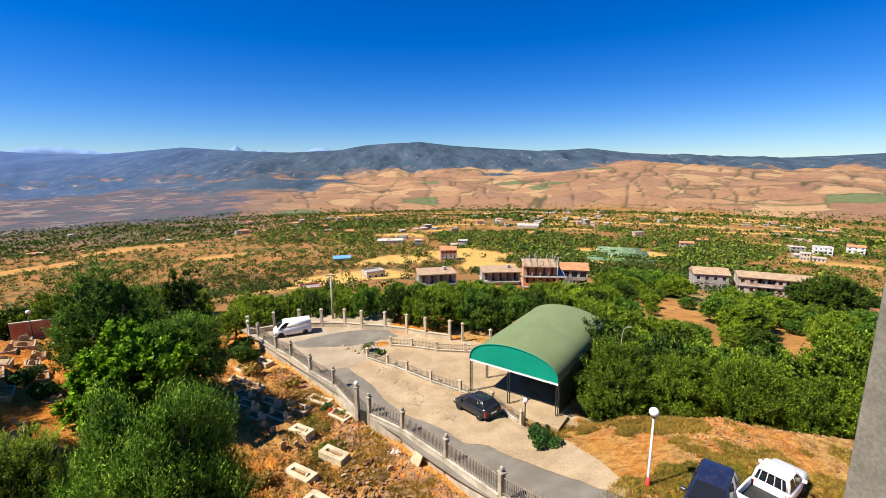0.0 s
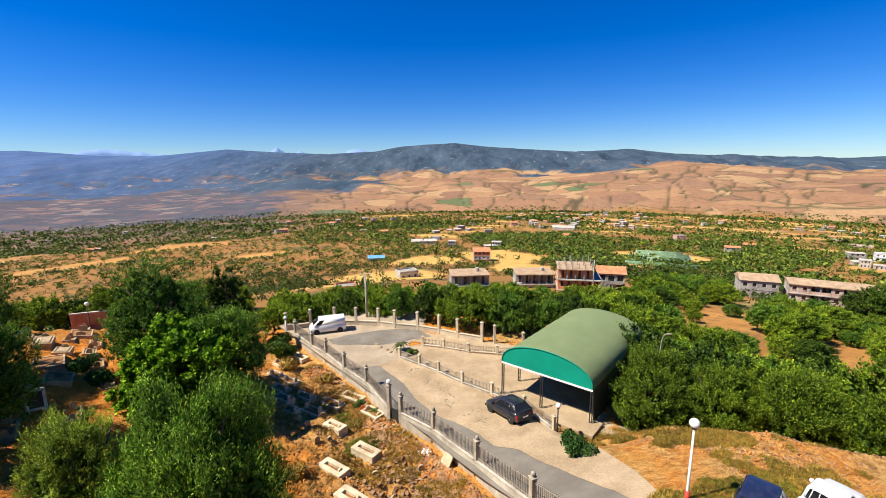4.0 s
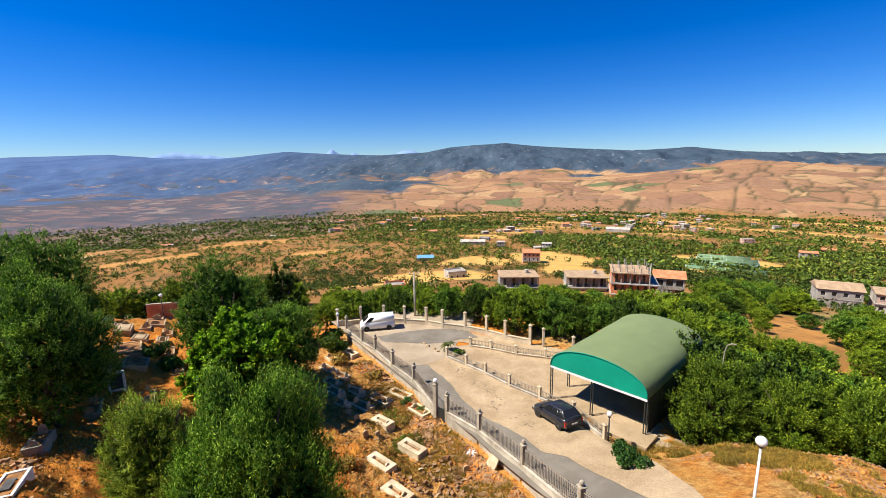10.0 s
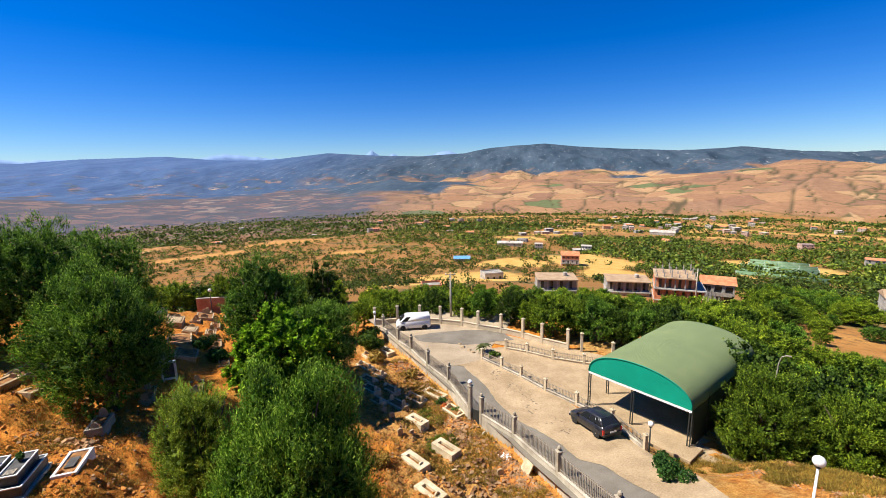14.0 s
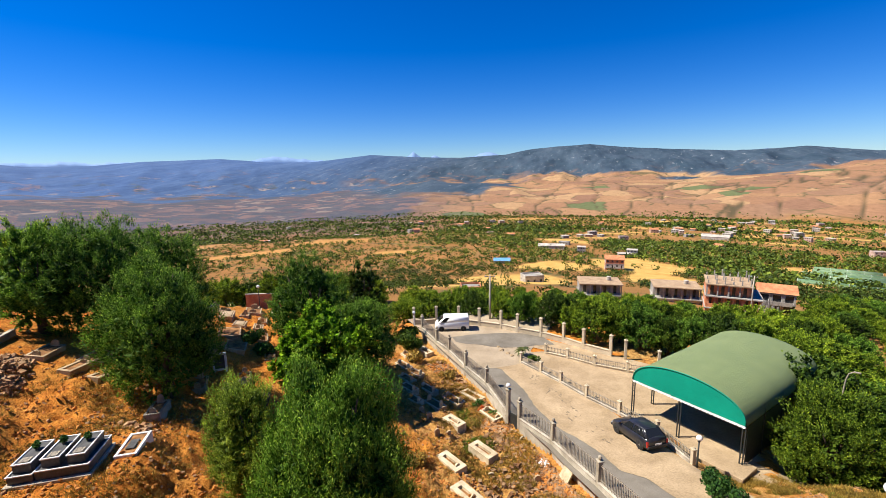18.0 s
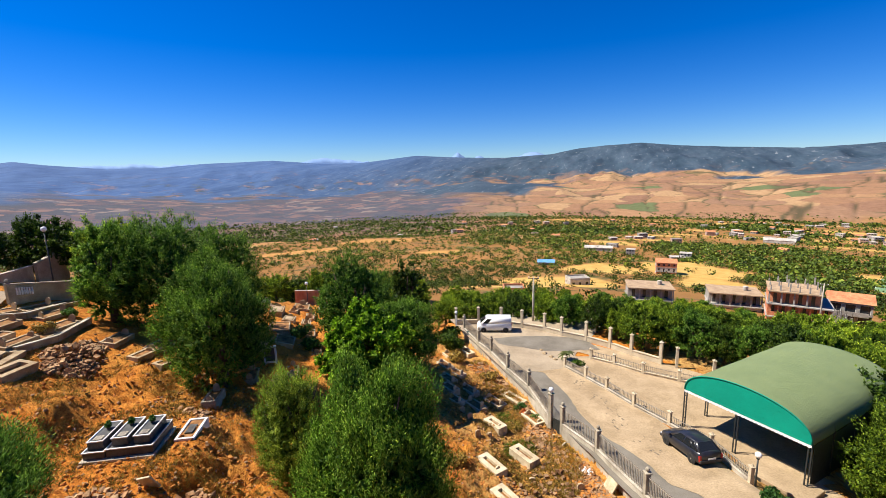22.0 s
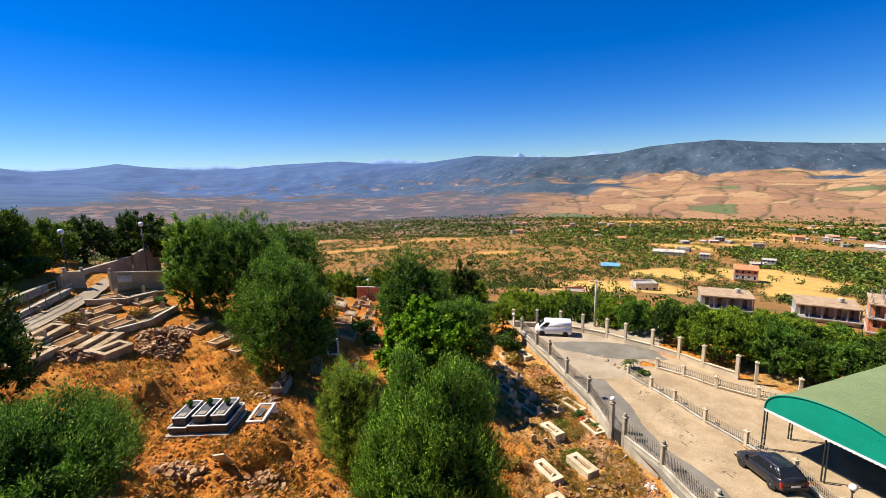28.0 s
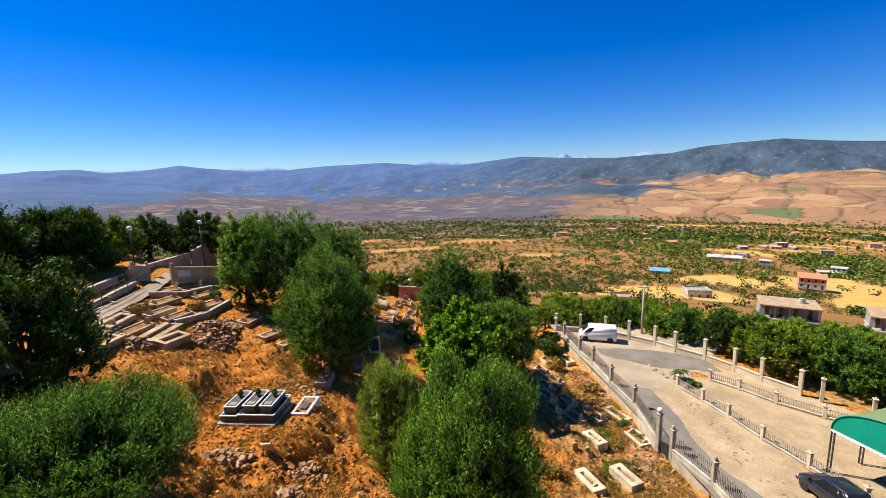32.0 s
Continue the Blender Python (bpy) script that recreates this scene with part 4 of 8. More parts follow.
def belt_trees():
    pool = [tree_meshes(200 + i, 8.0, 8.0, 17000, 0.15, (M_TREE, M_TREE, M_OLIVE, M_TREE, M_DARKTREE)[i], 14 + i, 0.12, 0.6, 2.0, 0.1) for i in range(5)]
    rng = random.Random(12)
    # bearing, distance, height, width over height
    rows = [(22, 60, 7.4, 1.1), (18.5, 58, 6.8, 1.15), (15.5, 64, 8.0, 1.0), (12.4, 60, 7.4, 1.1), (9.0, 66, 8.4, 1.0), (6.6, 59, 7.0, 1.2), (3.4, 63, 8.0, 1.05), (0.2, 58, 6.8, 1.25), (-2.6, 64, 7.6, 1.1),
            (-5.6, 58.5, 6.6, 1.25), (-8.2, 70, 10.0, 0.9), (-11.2, 60, 6.4, 1.25), (-14.2, 64, 7.2, 1.15), (-16.6, 60, 6.8, 1.2), (-19.6, 66, 8.0, 1.1), (-22.0, 58, 7.0, 1.15), (-25.5, 64, 8.6, 1.05),
            (-26.0, 48, 8.2, 1.0), (-29.0, 55, 8.4, 1.0), (-31.0, 46, 8.4, 0.95), (-34.5, 52, 9.0, 1.0), (-37.0, 44, 8.8, 0.95), (-41.0, 48, 9.2, 1.0), (-43.5, 41, 9.0, 0.9), (-47.0, 46, 9.6, 0.95), (-50.0, 38, 8.8, 0.95), (-53.0, 43, 9.8, 1.0),
            (38.6, 64, 5.4, 0.9), (44.0, 66, 4.6, 1.2), (36.0, 72, 4.6, 1.2), (33.0, 68, 4.6, 1.1), (48.0, 60, 4.6, 1.1), (41.4, 68, 4.2, 1.2), (65.0, 60, 7.3, 1.05), (70.0, 57, 5.0, 1.15), (73.0, 53, 4.3, 1.2), (60.0, 57, 7.6, 1.0), (77.0, 50, 3.9, 1.2), (81.0, 48, 4.0, 1.1), (84, 42, 6, 1.0),
            (27.0, 66, 6.4, 1.1), (30.5, 60, 6.0, 1.0)]
    rows += [(a, d, 4, w) for a, d, w in ((-3.6, 50.4, 1.0), (-6.6, 51.2, 0.9), (-9.4, 50.2, 1.05), (-12.2, 49.6, 0.95), (-15, 49.4, 1.0), (-18, 48.6, 1.0), (-20.8, 49.8, 0.95), (-23.5, 48.6, 1.0), (2, 54, 0.9), (-0.8, 52.4, 0.85), (5.6, 56, 0.9), (8.6, 57.5, 1.0), (-8, 55, 0.9), (-13.6, 54.5, 0.9), (-19.4, 54.4, 0.95))]
    for k in range(40):  # loose trees on the falling ground
        b, e = rng.uniform(-55, -26), rng.uniform(38, 66)
        if all(math.hypot((b - q[0]) * 0.9, e - q[1]) > 3.2 for q in rows) and not any(math.hypot((b - pa) / ra, (e - pd) / rd) < 1.05 for pa, pd, ra, rd, _ in PATCHES):
            rows.append((b, e, 5, rng.uniform(1.0, 1.3)))
    for a in np.arange(-24, 26, 3.3):  # the slope below, row behind row
        for d in (78, 92, 106):
            b, e = a + rng.uniform(-1.4, 1.4), d + rng.uniform(-6, 6)
            if any(math.hypot((b - pa) / ra, (e - pd) / rd) < 1.0 for pa, pd, ra, rd, _ in PATCHES) or b < -14 and e > 104:
                continue
            rows.append((b, e, rng.uniform(5.4, 7.6), rng.uniform(1.0, 1.3)))
    wild = []
    for d in np.arange(62, 150, 5.2):  # the wooded slope beyond the bank
        for a in np.arange(-56, -23, 330 / d):
            b, e = a + rng.uniform(-0.35, 0.35) * 330 / d, d + rng.uniform(-2.2, 2.2)
            h = rng.uniform(3.8, 6.4)
            x, y = -e * math.sin(radians(b)), e * math.cos(radians(b))
            if any(math.hypot((b - pa) / ra, (e - pd) / rd) < 1.0 for pa, pd, ra, rd, _ in PATCHES):
                if rng.random() > 0.28:
                    continue
                h *= 0.7
            for c0, c1, near_edge in ((-39, -29, 92), (-46.6, -43.2, 80)):  # the clearings stay in sight
                if c0 < b < c1 and e < near_edge:
                    q0, q1 = near_edge * math.sin(radians(-b)), near_edge * math.cos(radians(b))
                    h = min(h, 20 + e * (ground_height(q0, q1) - 20) / near_edge - ground_height(x, y))
            if h > 2.2 and not (e > 112 and b > -26) and not (e > 119 and b < -34.5):
                wild.append((b, e, h, rng.uniform(1.0, 1.35)))
    for i, (a, d, h, w) in enumerate(rows + wild):
        x, y = -d * math.sin(radians(a)), d * math.cos(radians(a))
        if a < 26 and i < len(rows):  # the crowns close up to one even top line along the slope
            el = lerp_table(a, (-56, -48, -44, -36, -26, -22, 24), (-13.5, -14.5, -16, -17.4, -17.6, -16.5, -15.9)) - max(0, 52 - d) * 0.2 if d < 75 else -15.7
            if 38 < d < 66 and -60 < a < -28:
                el = min(el, -20.2 - 0.6 * rng.random())
            h = max(3.0, 20 + d * math.tan(radians(el + rng.uniform(-0.9, 0.75))) - ground_height(x, y))
        tr, cr = pool[(i * 3 + int(d)) % 5 if d < 75 or a < -24 else i % 4]
        plant_tree("tree", tr, cr, x, y, rng.uniform(0, 360), h * w / 8, "leafy green tree on the slope below the fence" if abs(a) < 27 else "leafy green tree on the wooded hillside", "trees on the hillside", 0.1, 1 / w)
    for a, d, h in ((-46.3, 130, 9.8), (-48.4, 125, 11.2), (-49.9, 128, 9.0)):
        x, y = -d * math.sin(radians(a)), d * math.cos(radians(a))
        plant_tree("tree", *pool[4], x, y, a * 50, h / 8, "tall dark tree beside the apartment house", "trees on the hillside", 0.1)


belt_trees()


def far_woods():
    """Scattered olives, closed woods and hedges of the valley, each tree an uneven little crown of leaf clumps."""
    rng = np.random.default_rng(8)
    for name, d0, d1, count, cards, size, mat, lab in (("grove", 112, 300, 4600, 54, 0.36, M_GROVE, "scattered round olive trees and bushes between stubble fields"),
                                                       ("woods", 300, 640, 12000, 19, 0.6, M_FARLEAF, "olive groves and closed woods on the valley floor"), ("far_woods", 640, 1200, 25000, 6, 1.2, M_FARLEAF, "far groves and hedges dotting the valley floor")):
        rows = []
        while len(rows) < count:
            a = rng.uniform(-60, 80)
            d = math.sqrt(rng.uniform(d0 ** 2, d1 ** 2)) if d0 < 200 else d0 * (d1 / d0) ** (rng.random() ** 0.9)
            x, y = -d * math.sin(radians(a)), d * math.cos(radians(a))
            inside, _ = patch(a, d, x, y)
            if inside > 0.3 and rng.random() > 0.03:
                continue
            close = max(k * min(1.0, max(0.0, 1.15 - math.hypot((a - pa) / ra, (d - pd) / rd) - 0.5 * fbm(x * 0.012, y * 0.012, 3)) / 0.25) for pa, pd, ra, rd, k in WOODS)
            dens = 0.16 + 0.75 * fbm(x * 0.008 + 3, y * 0.008, 4) + (0.28 if a < -20 else 0.2 if a < 0 else 0.42)
            if rng.random() > max(dens, close * 1.1):
                continue
            r = (1.0 + 1.7 * rng.random() ** 2) * (1.0 + 0.5 * close) * (1.0 if a < 0 else 0.95) * (1.15 if d0 > 600 else 1.0)
            rows.append((x, y, ground_height(x, y) + r * 0.6, r))
        c = np.repeat(np.array(rows), cards, 0)
        n = len(c)
        d = rng.normal(size=(n, 3))
        d /= np.linalg.norm(d, axis=1)[:, None]
        lump = 1 + 0.25 * np.sin(d[:, 0] * 4 + c[:, 0]) * np.sin(d[:, 1] * 5 + c[:, 1])
        p = c[:, :3] + d * (c[:, 3] * lump * rng.uniform(0.55, 1.05, n))[:, None] * (1.25, 1.25, 0.8)
        face = d + rng.normal(size=(n, 3)) * 0.45
        face /= np.linalg.norm(face, axis=1)[:, None]
        axis = np.cross(face, rng.normal(size=(n, 3)))
        axis /= np.linalg.norm(axis, axis=1)[:, None] + 1e-6
        side = np.cross(face, axis)
        s = (size * (c[:, 3] / 2) * rng.uniform(0.6, 1.4, n))[:, None]
        v = np.stack([p - axis * s, p + side * s * 0.7, p + axis * s, p - side * s * 0.7], 1).reshape(-1, 3)
        leaf_tone = np.repeat(rng.uniform(0.05, 1.0, len(rows)), cards)
        tagged(new(name, cloud_mesh(name, v, mat, leaf_tone)), lab, "woods", kind="stuff")


M_FARLEAF = leaf_mat("far_leaf", (0.028, 0.05, 0.009), (0.078, 0.124, 0.02), (0.165, 0.215, 0.04), 0.1)
M_GROVE = leaf_mat("grove_leaf", (0.023, 0.043, 0.006), (0.06, 0.1, 0.014), (0.13, 0.175, 0.03), 0.1)
far_woods()

# ---- fences ----
def strut_mesh(name, w, h, mat):
    return from_bm(name, boxes((-w / 2, w / 2, -w / 2, w / 2, 0, h)), mat)


def post_mesh(w, h, ball, mat):
    bm = bmesh.new()
    box(bm, -w / 2, w / 2, -w / 2, w / 2, -0.6, h, 0.015)
    box(bm, -w / 2 - 0.05, w / 2 + 0.05, -w / 2 - 0.05, w / 2 + 0.05, h, h + 0.08, 0.02)
    if ball:
        lathe(bm, [(0.07, h + 0.08), (0.06, h + 0.14), (ball * 0.75, h + 0.16), (ball, h + 0.16 + ball * 0.7), (ball * 0.8, h + 0.16 + ball * 1.35), (ball * 0.3, h + 0.16 + ball * 1.7)], 10)
    else:
        lathe(bm, [(w * 0.45, h + 0.08), (w * 0.25, h + 0.17), (0.02, h + 0.24)], 4)
    return from_bm("post", bm, mat)


def fence(name, posts, heights, wall_top, wall_t, bar_top, mat_post, mat_wall, label, ball=0.1, pw=0.3, gap_bays=(), bar_step=0.15, single_bays=(), level=None, drop=0.8, caps=()):
    """Posts joined by a low wall and an iron railing. Bars of single_bays are parts of their own; the others are joined bay by bay."""
    x0, y0 = posts[0]
    z0 = ground_height(x0, y0)
    t = thing(name, pose(x0, y0, z0), label, "fence")
    grounds = [(level(x, y) if level else ground_height(x, y)) for x, y in posts]
    bar = None
    for i, ((x, y), g) in enumerate(zip(posts, grounds)):
        j = min(i, len(posts) - 2)
        dx, dy = posts[j + 1][0] - posts[j][0], posts[j + 1][1] - posts[j][1]
        turn = math.degrees(math.atan2(dy, dx))
        h = heights[i] if isinstance(heights, (list, tuple)) else heights
        p = part("post", post_mesh(pw if h < 2.6 else pw * 1.35, h, 0 if i in caps else ball, mat_post), None, t, "", pose(x - x0, y - y0, g - z0, 0, 0, turn))
        if i in caps:
            bm = bmesh.new()
            bmesh.ops.create_uvsphere(bm, u_segments=14, v_segments=10, radius=0.2, matrix=pose(0, 0, h + 0.36))
            lathe(bm, [(0.09, h + 0.08), (0.07, h + 0.2)], 10)
            part("globe_lamp", from_bm("globe_lamp", bm, M_GLOBE, True), None, p, "white opal globe lamp")
        if i == len(posts) - 1 or i in gap_bays:
            continue
        n = math.hypot(dx, dy)
        rise = grounds[i + 1] - g
        m = pose(x - x0, y - y0, g - z0, 0, 0, turn)

        def sloped(u0, u1, t0, lo, hi):
            bm = bmesh.new()
            vs = [bm.verts.new((u, v, z + rise * u / n)) for z in (lo, hi) for v in (-t0, t0) for u in (u0, u1)]
            for f in ((0, 2, 3, 1), (4, 5, 7, 6), (0, 1, 5, 4), (2, 6, 7, 3), (0, 4, 6, 2), (1, 3, 7, 5)):
                bm.faces.new([vs[k] for k in f])
            return bm

        e = pw / 2 + 0.002
        part("low_wall", sloped(e, n - e, wall_t / 2, -drop, wall_top), mat_wall, t, "", m)
        part("coping", sloped(e, n - e, wall_t / 2 + 0.05, wall_top + 0.002, wall_top + 0.07), mat_wall, t, "", m)
        if bar_top:
            for z in (wall_top + 0.2, bar_top - 0.12):
                part("rail", sloped(e, n - e, 0.02, z, z + 0.04), M_RAIL, t, "", m)
            k = int((n - pw) / bar_step)
            if i in single_bays:
                bar = bar or strut_mesh("bar", 0.034, bar_top - wall_top - 0.07, M_RAIL)
                for q in range(1, k):
                    u = e + q * (n - 2 * e) / k
                    part("bar", bar, None, t, "", m @ pose(u, 0, wall_top + 0.07 + rise * u / n))
            else:
                bm = bmesh.new()
                for q in range(1, k):
                    u = e + q * (n - 2 * e) / k
                    box(bm, u - 0.014, u + 0.014, -0.014, 0.014, wall_top + 0.07 + rise * u / n, bar_top + rise * u / n)
                part("railing", bm, M_RAIL, t, "", m)
    return t


fence("cemetery_fence", FENCE[:-1],
      [1.75, 1.75, 1.75, 1.75, 1.75, 2.35, 1.75, 1.75, 1.75, 1.75, 1.75], 0.35, 0.26, 1.6, M_PILLAR, M_CONCRETE,
      "cemetery fence of concrete pillars, low wall and iron railing", 0.13, 0.3, (5,), 0.16, (4, 6, 7, 8, 9, 3, 2, 1, 0), ROAD_LEVEL, 1.6, (5,))
fence("forecourt_fence", [(-4.45, 42.9), (-2.3, 41.1), (-0.35, 39.4), (1.85, 37.2), (4.35, 35.1), (6.75, 32.7), (8.2, 28.9)], 1.15, 0.22, 0.2, 0.95, M_CREAM, M_CONCRETE,
      "low forecourt fence of cream posts and iron railing", 0.0, 0.24, (), 0.15, (0, 1, 2, 3, 4, 5), None, 0.6)
fence("upper_fence", [(-2.1, 45.8), (0.2, 45.1), (2.85, 43.9), (5.9, 43.2), (9.4, 42.6), (12.6, 42.2)], 1.1, 0.25, 0.2, 0.95, M_CREAM, M_CREAM,
      "low cream fence with iron railing beyond the forecourt", 0.0, 0.26, (), 0.16, (0, 1, 2, 3, 4), None, 0.6)
fence("boundary_fence", [(-19.3, 51.2), (-16.6, 52.4), (-13.7, 53.0), (-10.9, 52.7), (-8.0, 52.3), (-5.85, 51.5), (-2.95, 50.7), (-0.3, 49.5), (1.85, 48.1), (4.6, 46.8)], 2.3, 0.62, 0.22, 0, M_CREAM, M_CREAM,
      "boundary wall of low cream panels between tall posts", 0.0, 0.3, (), 0.16, (), None, 0.8)
for x, y, h in ((6.0, 46.3, 2.1), (8.9, 44.6, 1.9)):
    t = thing("concrete_post", pose(x, y, ground_height(x, y)), "free-standing cream concrete post behind the fence", "post")
    p = part("shaft", post_mesh(0.26, h, 0, M_CREAM), None, t)


def gate():
    t = thing("gate", pose(-3.9, 32.4, ground_height(-4.0, 32.2) + 0.05, 0, 0, -31), "small dark sheet-metal gate between two pillars", "gate")
    part("leaf", boxes((-0.36, 0.36, -0.02, 0.02, 0.02, 1.35), bevel=0.008), M_STEEL, t)
    for z in (0.25, 1.1):
        part("hinge", boxes((-0.38, -0.3, -0.04, -0.022, z, z + 0.08)), M_IRON, t)


gate()


# ---- lamps ----
def globe_lamp(x, y, h, label, mat_pole=M_WHITE, foot=True, r=0.24):
    t = thing("street_lamp", pose(x, y, ground_height(x, y) - 0.02), label, "lamp", "globe lamps")
    bm = bmesh.new()
    lathe(bm, [(0.075, 0), (0.06, 0.6), (0.042, h - 0.1)], 12)
    part("pole", from_bm("pole", bm, mat_pole, True), None, t)
    if foot:
        bm = bmesh.new()
        lathe(bm, [(0.12, 0.0), (0.12, 0.05), (0.1, 0.1), (0.096, 0.55)], 12)
        part("foot", from_bm("foot", bm, M_RED, True), None, t, "red painted foot")
    bm = bmesh.new()
    lathe(bm, [(0.06, h - 0.1), (0.1, h - 0.06), (0.1, h)], 12)
    part("collar", bm, M_STEEL, t)
    bm = bmesh.new()
    bmesh.ops.create_uvsphere(bm, u_segments=18, v_segments=12, radius=r, matrix=pose(0, 0, h + r * 0.93))
    part("globe", from_bm("globe", bm, M_GLOBE, True), None, t, "white opal globe")
    return t


globe_lamp(11.15, 17.3, 3.75, "white globe lamp on a white pole with red foot", r=0.22)
globe_lamp(-18.75, 49.7, 3.1, "small globe lamp on a pale post at the fence corner", M_WHITE, False, 0.2)
globe_lamp(8.35, 28.55, 2.0, "small globe lamp on a dark pole by the shelter", M_STEEL, False, 0.19)


# ---- the shelter ----
def fabric_mat(name, dark, light):
    m, n, l, b = shader(name, 0.6, 0.0, 0.25)
    pos = n.new("ShaderNodeTexCoord").outputs["Object"]
    w = n.new("ShaderNodeTexWave")
    w.inputs["Scale"].default_value, w.inputs["Distortion"].default_value, w.inputs["Detail"].default_value = 4.5, 2.0, 3
    w.bands_direction = "Y"
    l.new(pos, w.inputs[0])
    big = noise_node(n, l, 0.5, 5, 0.6, pos)
    c = mix(n, l, ramp_of(n, l, big.outputs[0], 0.3, 0.7), dark, light)
    g = ramp(n, [(0.0, (0.9, 0.9, 0.9)), (1.0, (1.06, 1.06, 1.06))])
    l.new(w.outputs["Color"], g.inputs[0])
    l.new(mix(n, l, 1.0, c, g.outputs[0], "MULTIPLY"), b.inputs["Base Color"])
    bump(n, l, w.outputs["Fac"], 0.5, 0.03, b)
    return m


M_ROOF = fabric_mat("faded_green_sheet", (0.155, 0.2, 0.085), (0.19, 0.235, 0.1))
M_TEAL = fabric_mat("teal_sheet", (0.0, 0.2, 0.13), (0.0, 0.26, 0.17))


def shelter():
    """A barrel-vaulted car shelter: local x along the front, local y along the vault."""
    W, L, E, R = 8.05, 12.8, 3.1, 2.0
    ux, uy = 6.15 / W, -5.2 / W
    m = Matrix(((ux, -uy, 0, 5.25), (uy, ux, 0, 35.3), (0, 0, 1, 0.06), (0, 0, 0, 1)))
    t = thing("car_shelter", m, "barrel-vaulted shelter with green sheet roof and teal gable", "shelter")
    n = 28
    arc = [(W * (0.5 - 0.5 * math.cos(math.pi * k / n)), E + R * math.sin(math.pi * k / n) ** 0.85) for k in range(n + 1)]
    verts, faces, rows = [], [], 90
    for j in range(rows + 1):
        for x, z in arc:
            sag = 0.03 * math.sin(j * math.pi * 3 / rows) ** 2 + 0.014 * (j % 2)
            verts.append((x, L * j / rows, z - sag))
    nv = len(verts)
    verts += [(x, y, z - 0.05) for x, y, z in verts]
    w = n + 1
    for j in range(rows):
        for k in range(n):
            a = j * w + k
            faces += [(a, a + 1, a + w + 1, a + w), (a + nv, a + w + nv, a + w + 1 + nv, a + 1 + nv)]
    for k in range(n):
        faces.append((k, k + nv, k + 1 + nv, k + 1))
        a = rows * w + k
        faces.append((a, a + 1, a + 1 + nv, a + nv))
    for j in range(rows):
        a, b = j * w, (j + 1) * w
        faces += [(a, b, b + nv, a + nv), (a + n, a + n + nv, b + n + nv, b + n)]
    part("roof", mesh_of("roof", verts, faces, M_ROOF, True), None, t, "faded green sheet vault")
    for name, y0, mat in (("gable", -0.03, M_TEAL), ("gable", L + 0.01, M_TEAL)):
        v = [(x, y0, z - 0.02) for x, z in arc] + [(x, y0 + 0.02, z - 0.02) for x, z in arc]
        k = len(arc)
        f = [tuple(range(k)), tuple(range(2 * k - 1, k - 1, -1))] + [(i, i + 1, k + i + 1, k + i) for i in range(k - 1)] + [(k - 1, 0, k, 2 * k - 1)]
        part(name, mesh_of(name, v, f, mat), None, t, "teal sheet gable end")
    bm = bmesh.new()
    tube(bm, [(x, -0.05, z + 0.02) for x, z in arc], [0.045] * len(arc), 6)
    part("edge_tube", from_bm("edge_tube", bm, M_TEAL, True), None, t)
    # scalloped white border
    scal = [(0.0, E - 0.02)] + [(W * i / 96, E - 0.16 - 0.05 * abs(math.sin(i * math.pi / 3))) for i in range(97)] + [(W, E - 0.02)]
    v = [(x, -0.055, z) for x, z in scal] + [(x, -0.04, z) for x, z in scal]
    k = len(scal)
    part("scalloped_border", mesh_of("scalloped_border", v, [tuple(range(k)), tuple(range(2 * k - 1, k - 1, -1))] + [(i, (i + 1) % k, k + (i + 1) % k, k + i) for i in range(k)], M_WHITE), None, t, "white scalloped border strip")
    for y in (0.05, 2.9, 6.0, 9.2, 12.6):
        for x in (0.08, W - 0.08):
            for dx in (-0.09, 0.09):
                part("post", boxes((x + dx - 0.035, x + dx + 0.035, y - 0.035, y + 0.035, -0.15, E)), M_STEEL, t, "", pose(0, 0, 0))
            bm = bmesh.new()
            for z in np.arange(0.3, E - 0.2, 0.45):
                box(bm, x - 0.055, x + 0.055, y - 0.012, y + 0.012, z, z + 0.03)
            part("lattice", bm, M_STEEL, t)
    for dx in (-0.09, 0.09):
        part("post", boxes((W * 0.47 + dx - 0.035, W * 0.47 + dx + 0.035, 0.015, 0.085, -0.15, E)), M_STEEL, t)
    for y in (0.05, 2.9, 6.0, 9.2, 12.6):
        part("tie_beam", boxes((0, W, y - 0.03, y + 0.03, E - 0.08, E)), M_STEEL, t)
        bm = bmesh.new()
        tube(bm, [(x, y, z - 0.09) for x, z in arc], [0.03] * len(arc), 5)
        part("arch", bm, M_STEEL, t)
    for x in (0.08, W - 0.08):
        part("eave_beam", boxes((x - 0.05, x + 0.05, 0, L, E - 0.1, E - 0.005)), M_STEEL, t)
    # the right side is open; a dark sheet is added for its shade
    part("side_shade_sheet", boxes((W - 0.03, W - 0.015, 0.4, L - 0.1, 0.0, E - 0.15)), M_STEEL, t, "dark sheet standing for the shade of the open right side")
    part("plinth", boxes((4.6, W + 0.7, -1.5, 0.6, -0.5, 0.28), bevel=0.03), M_DUST, t, "pale concrete plinth at the front corner")
    # dark sheet added where the plinth's front is only a shadowed opening
    hem = [(4.75 + 1.5 * k / 12, 0.0 - 0.42 - 0.12 * abs(math.sin(k * 0.9))) for k in range(13)]
    v = [(x, yy, 0.24) for yy in (-1.56, -1.53) for x, _ in hem] + [(x, yy, z) for yy in (-1.56, -1.53) for x, z in hem]
    f = [(i, i + 1, 27 + i, 26 + i) for i in range(12)] + [(14 + i, 13 + i, 39 + i, 40 + i) for i in range(12)]
    part("opening_sheet", mesh_of("opening_sheet", v, f, M_STEEL), None, t, "dark sheet standing for the shadowed opening in the plinth's front")


shelter()

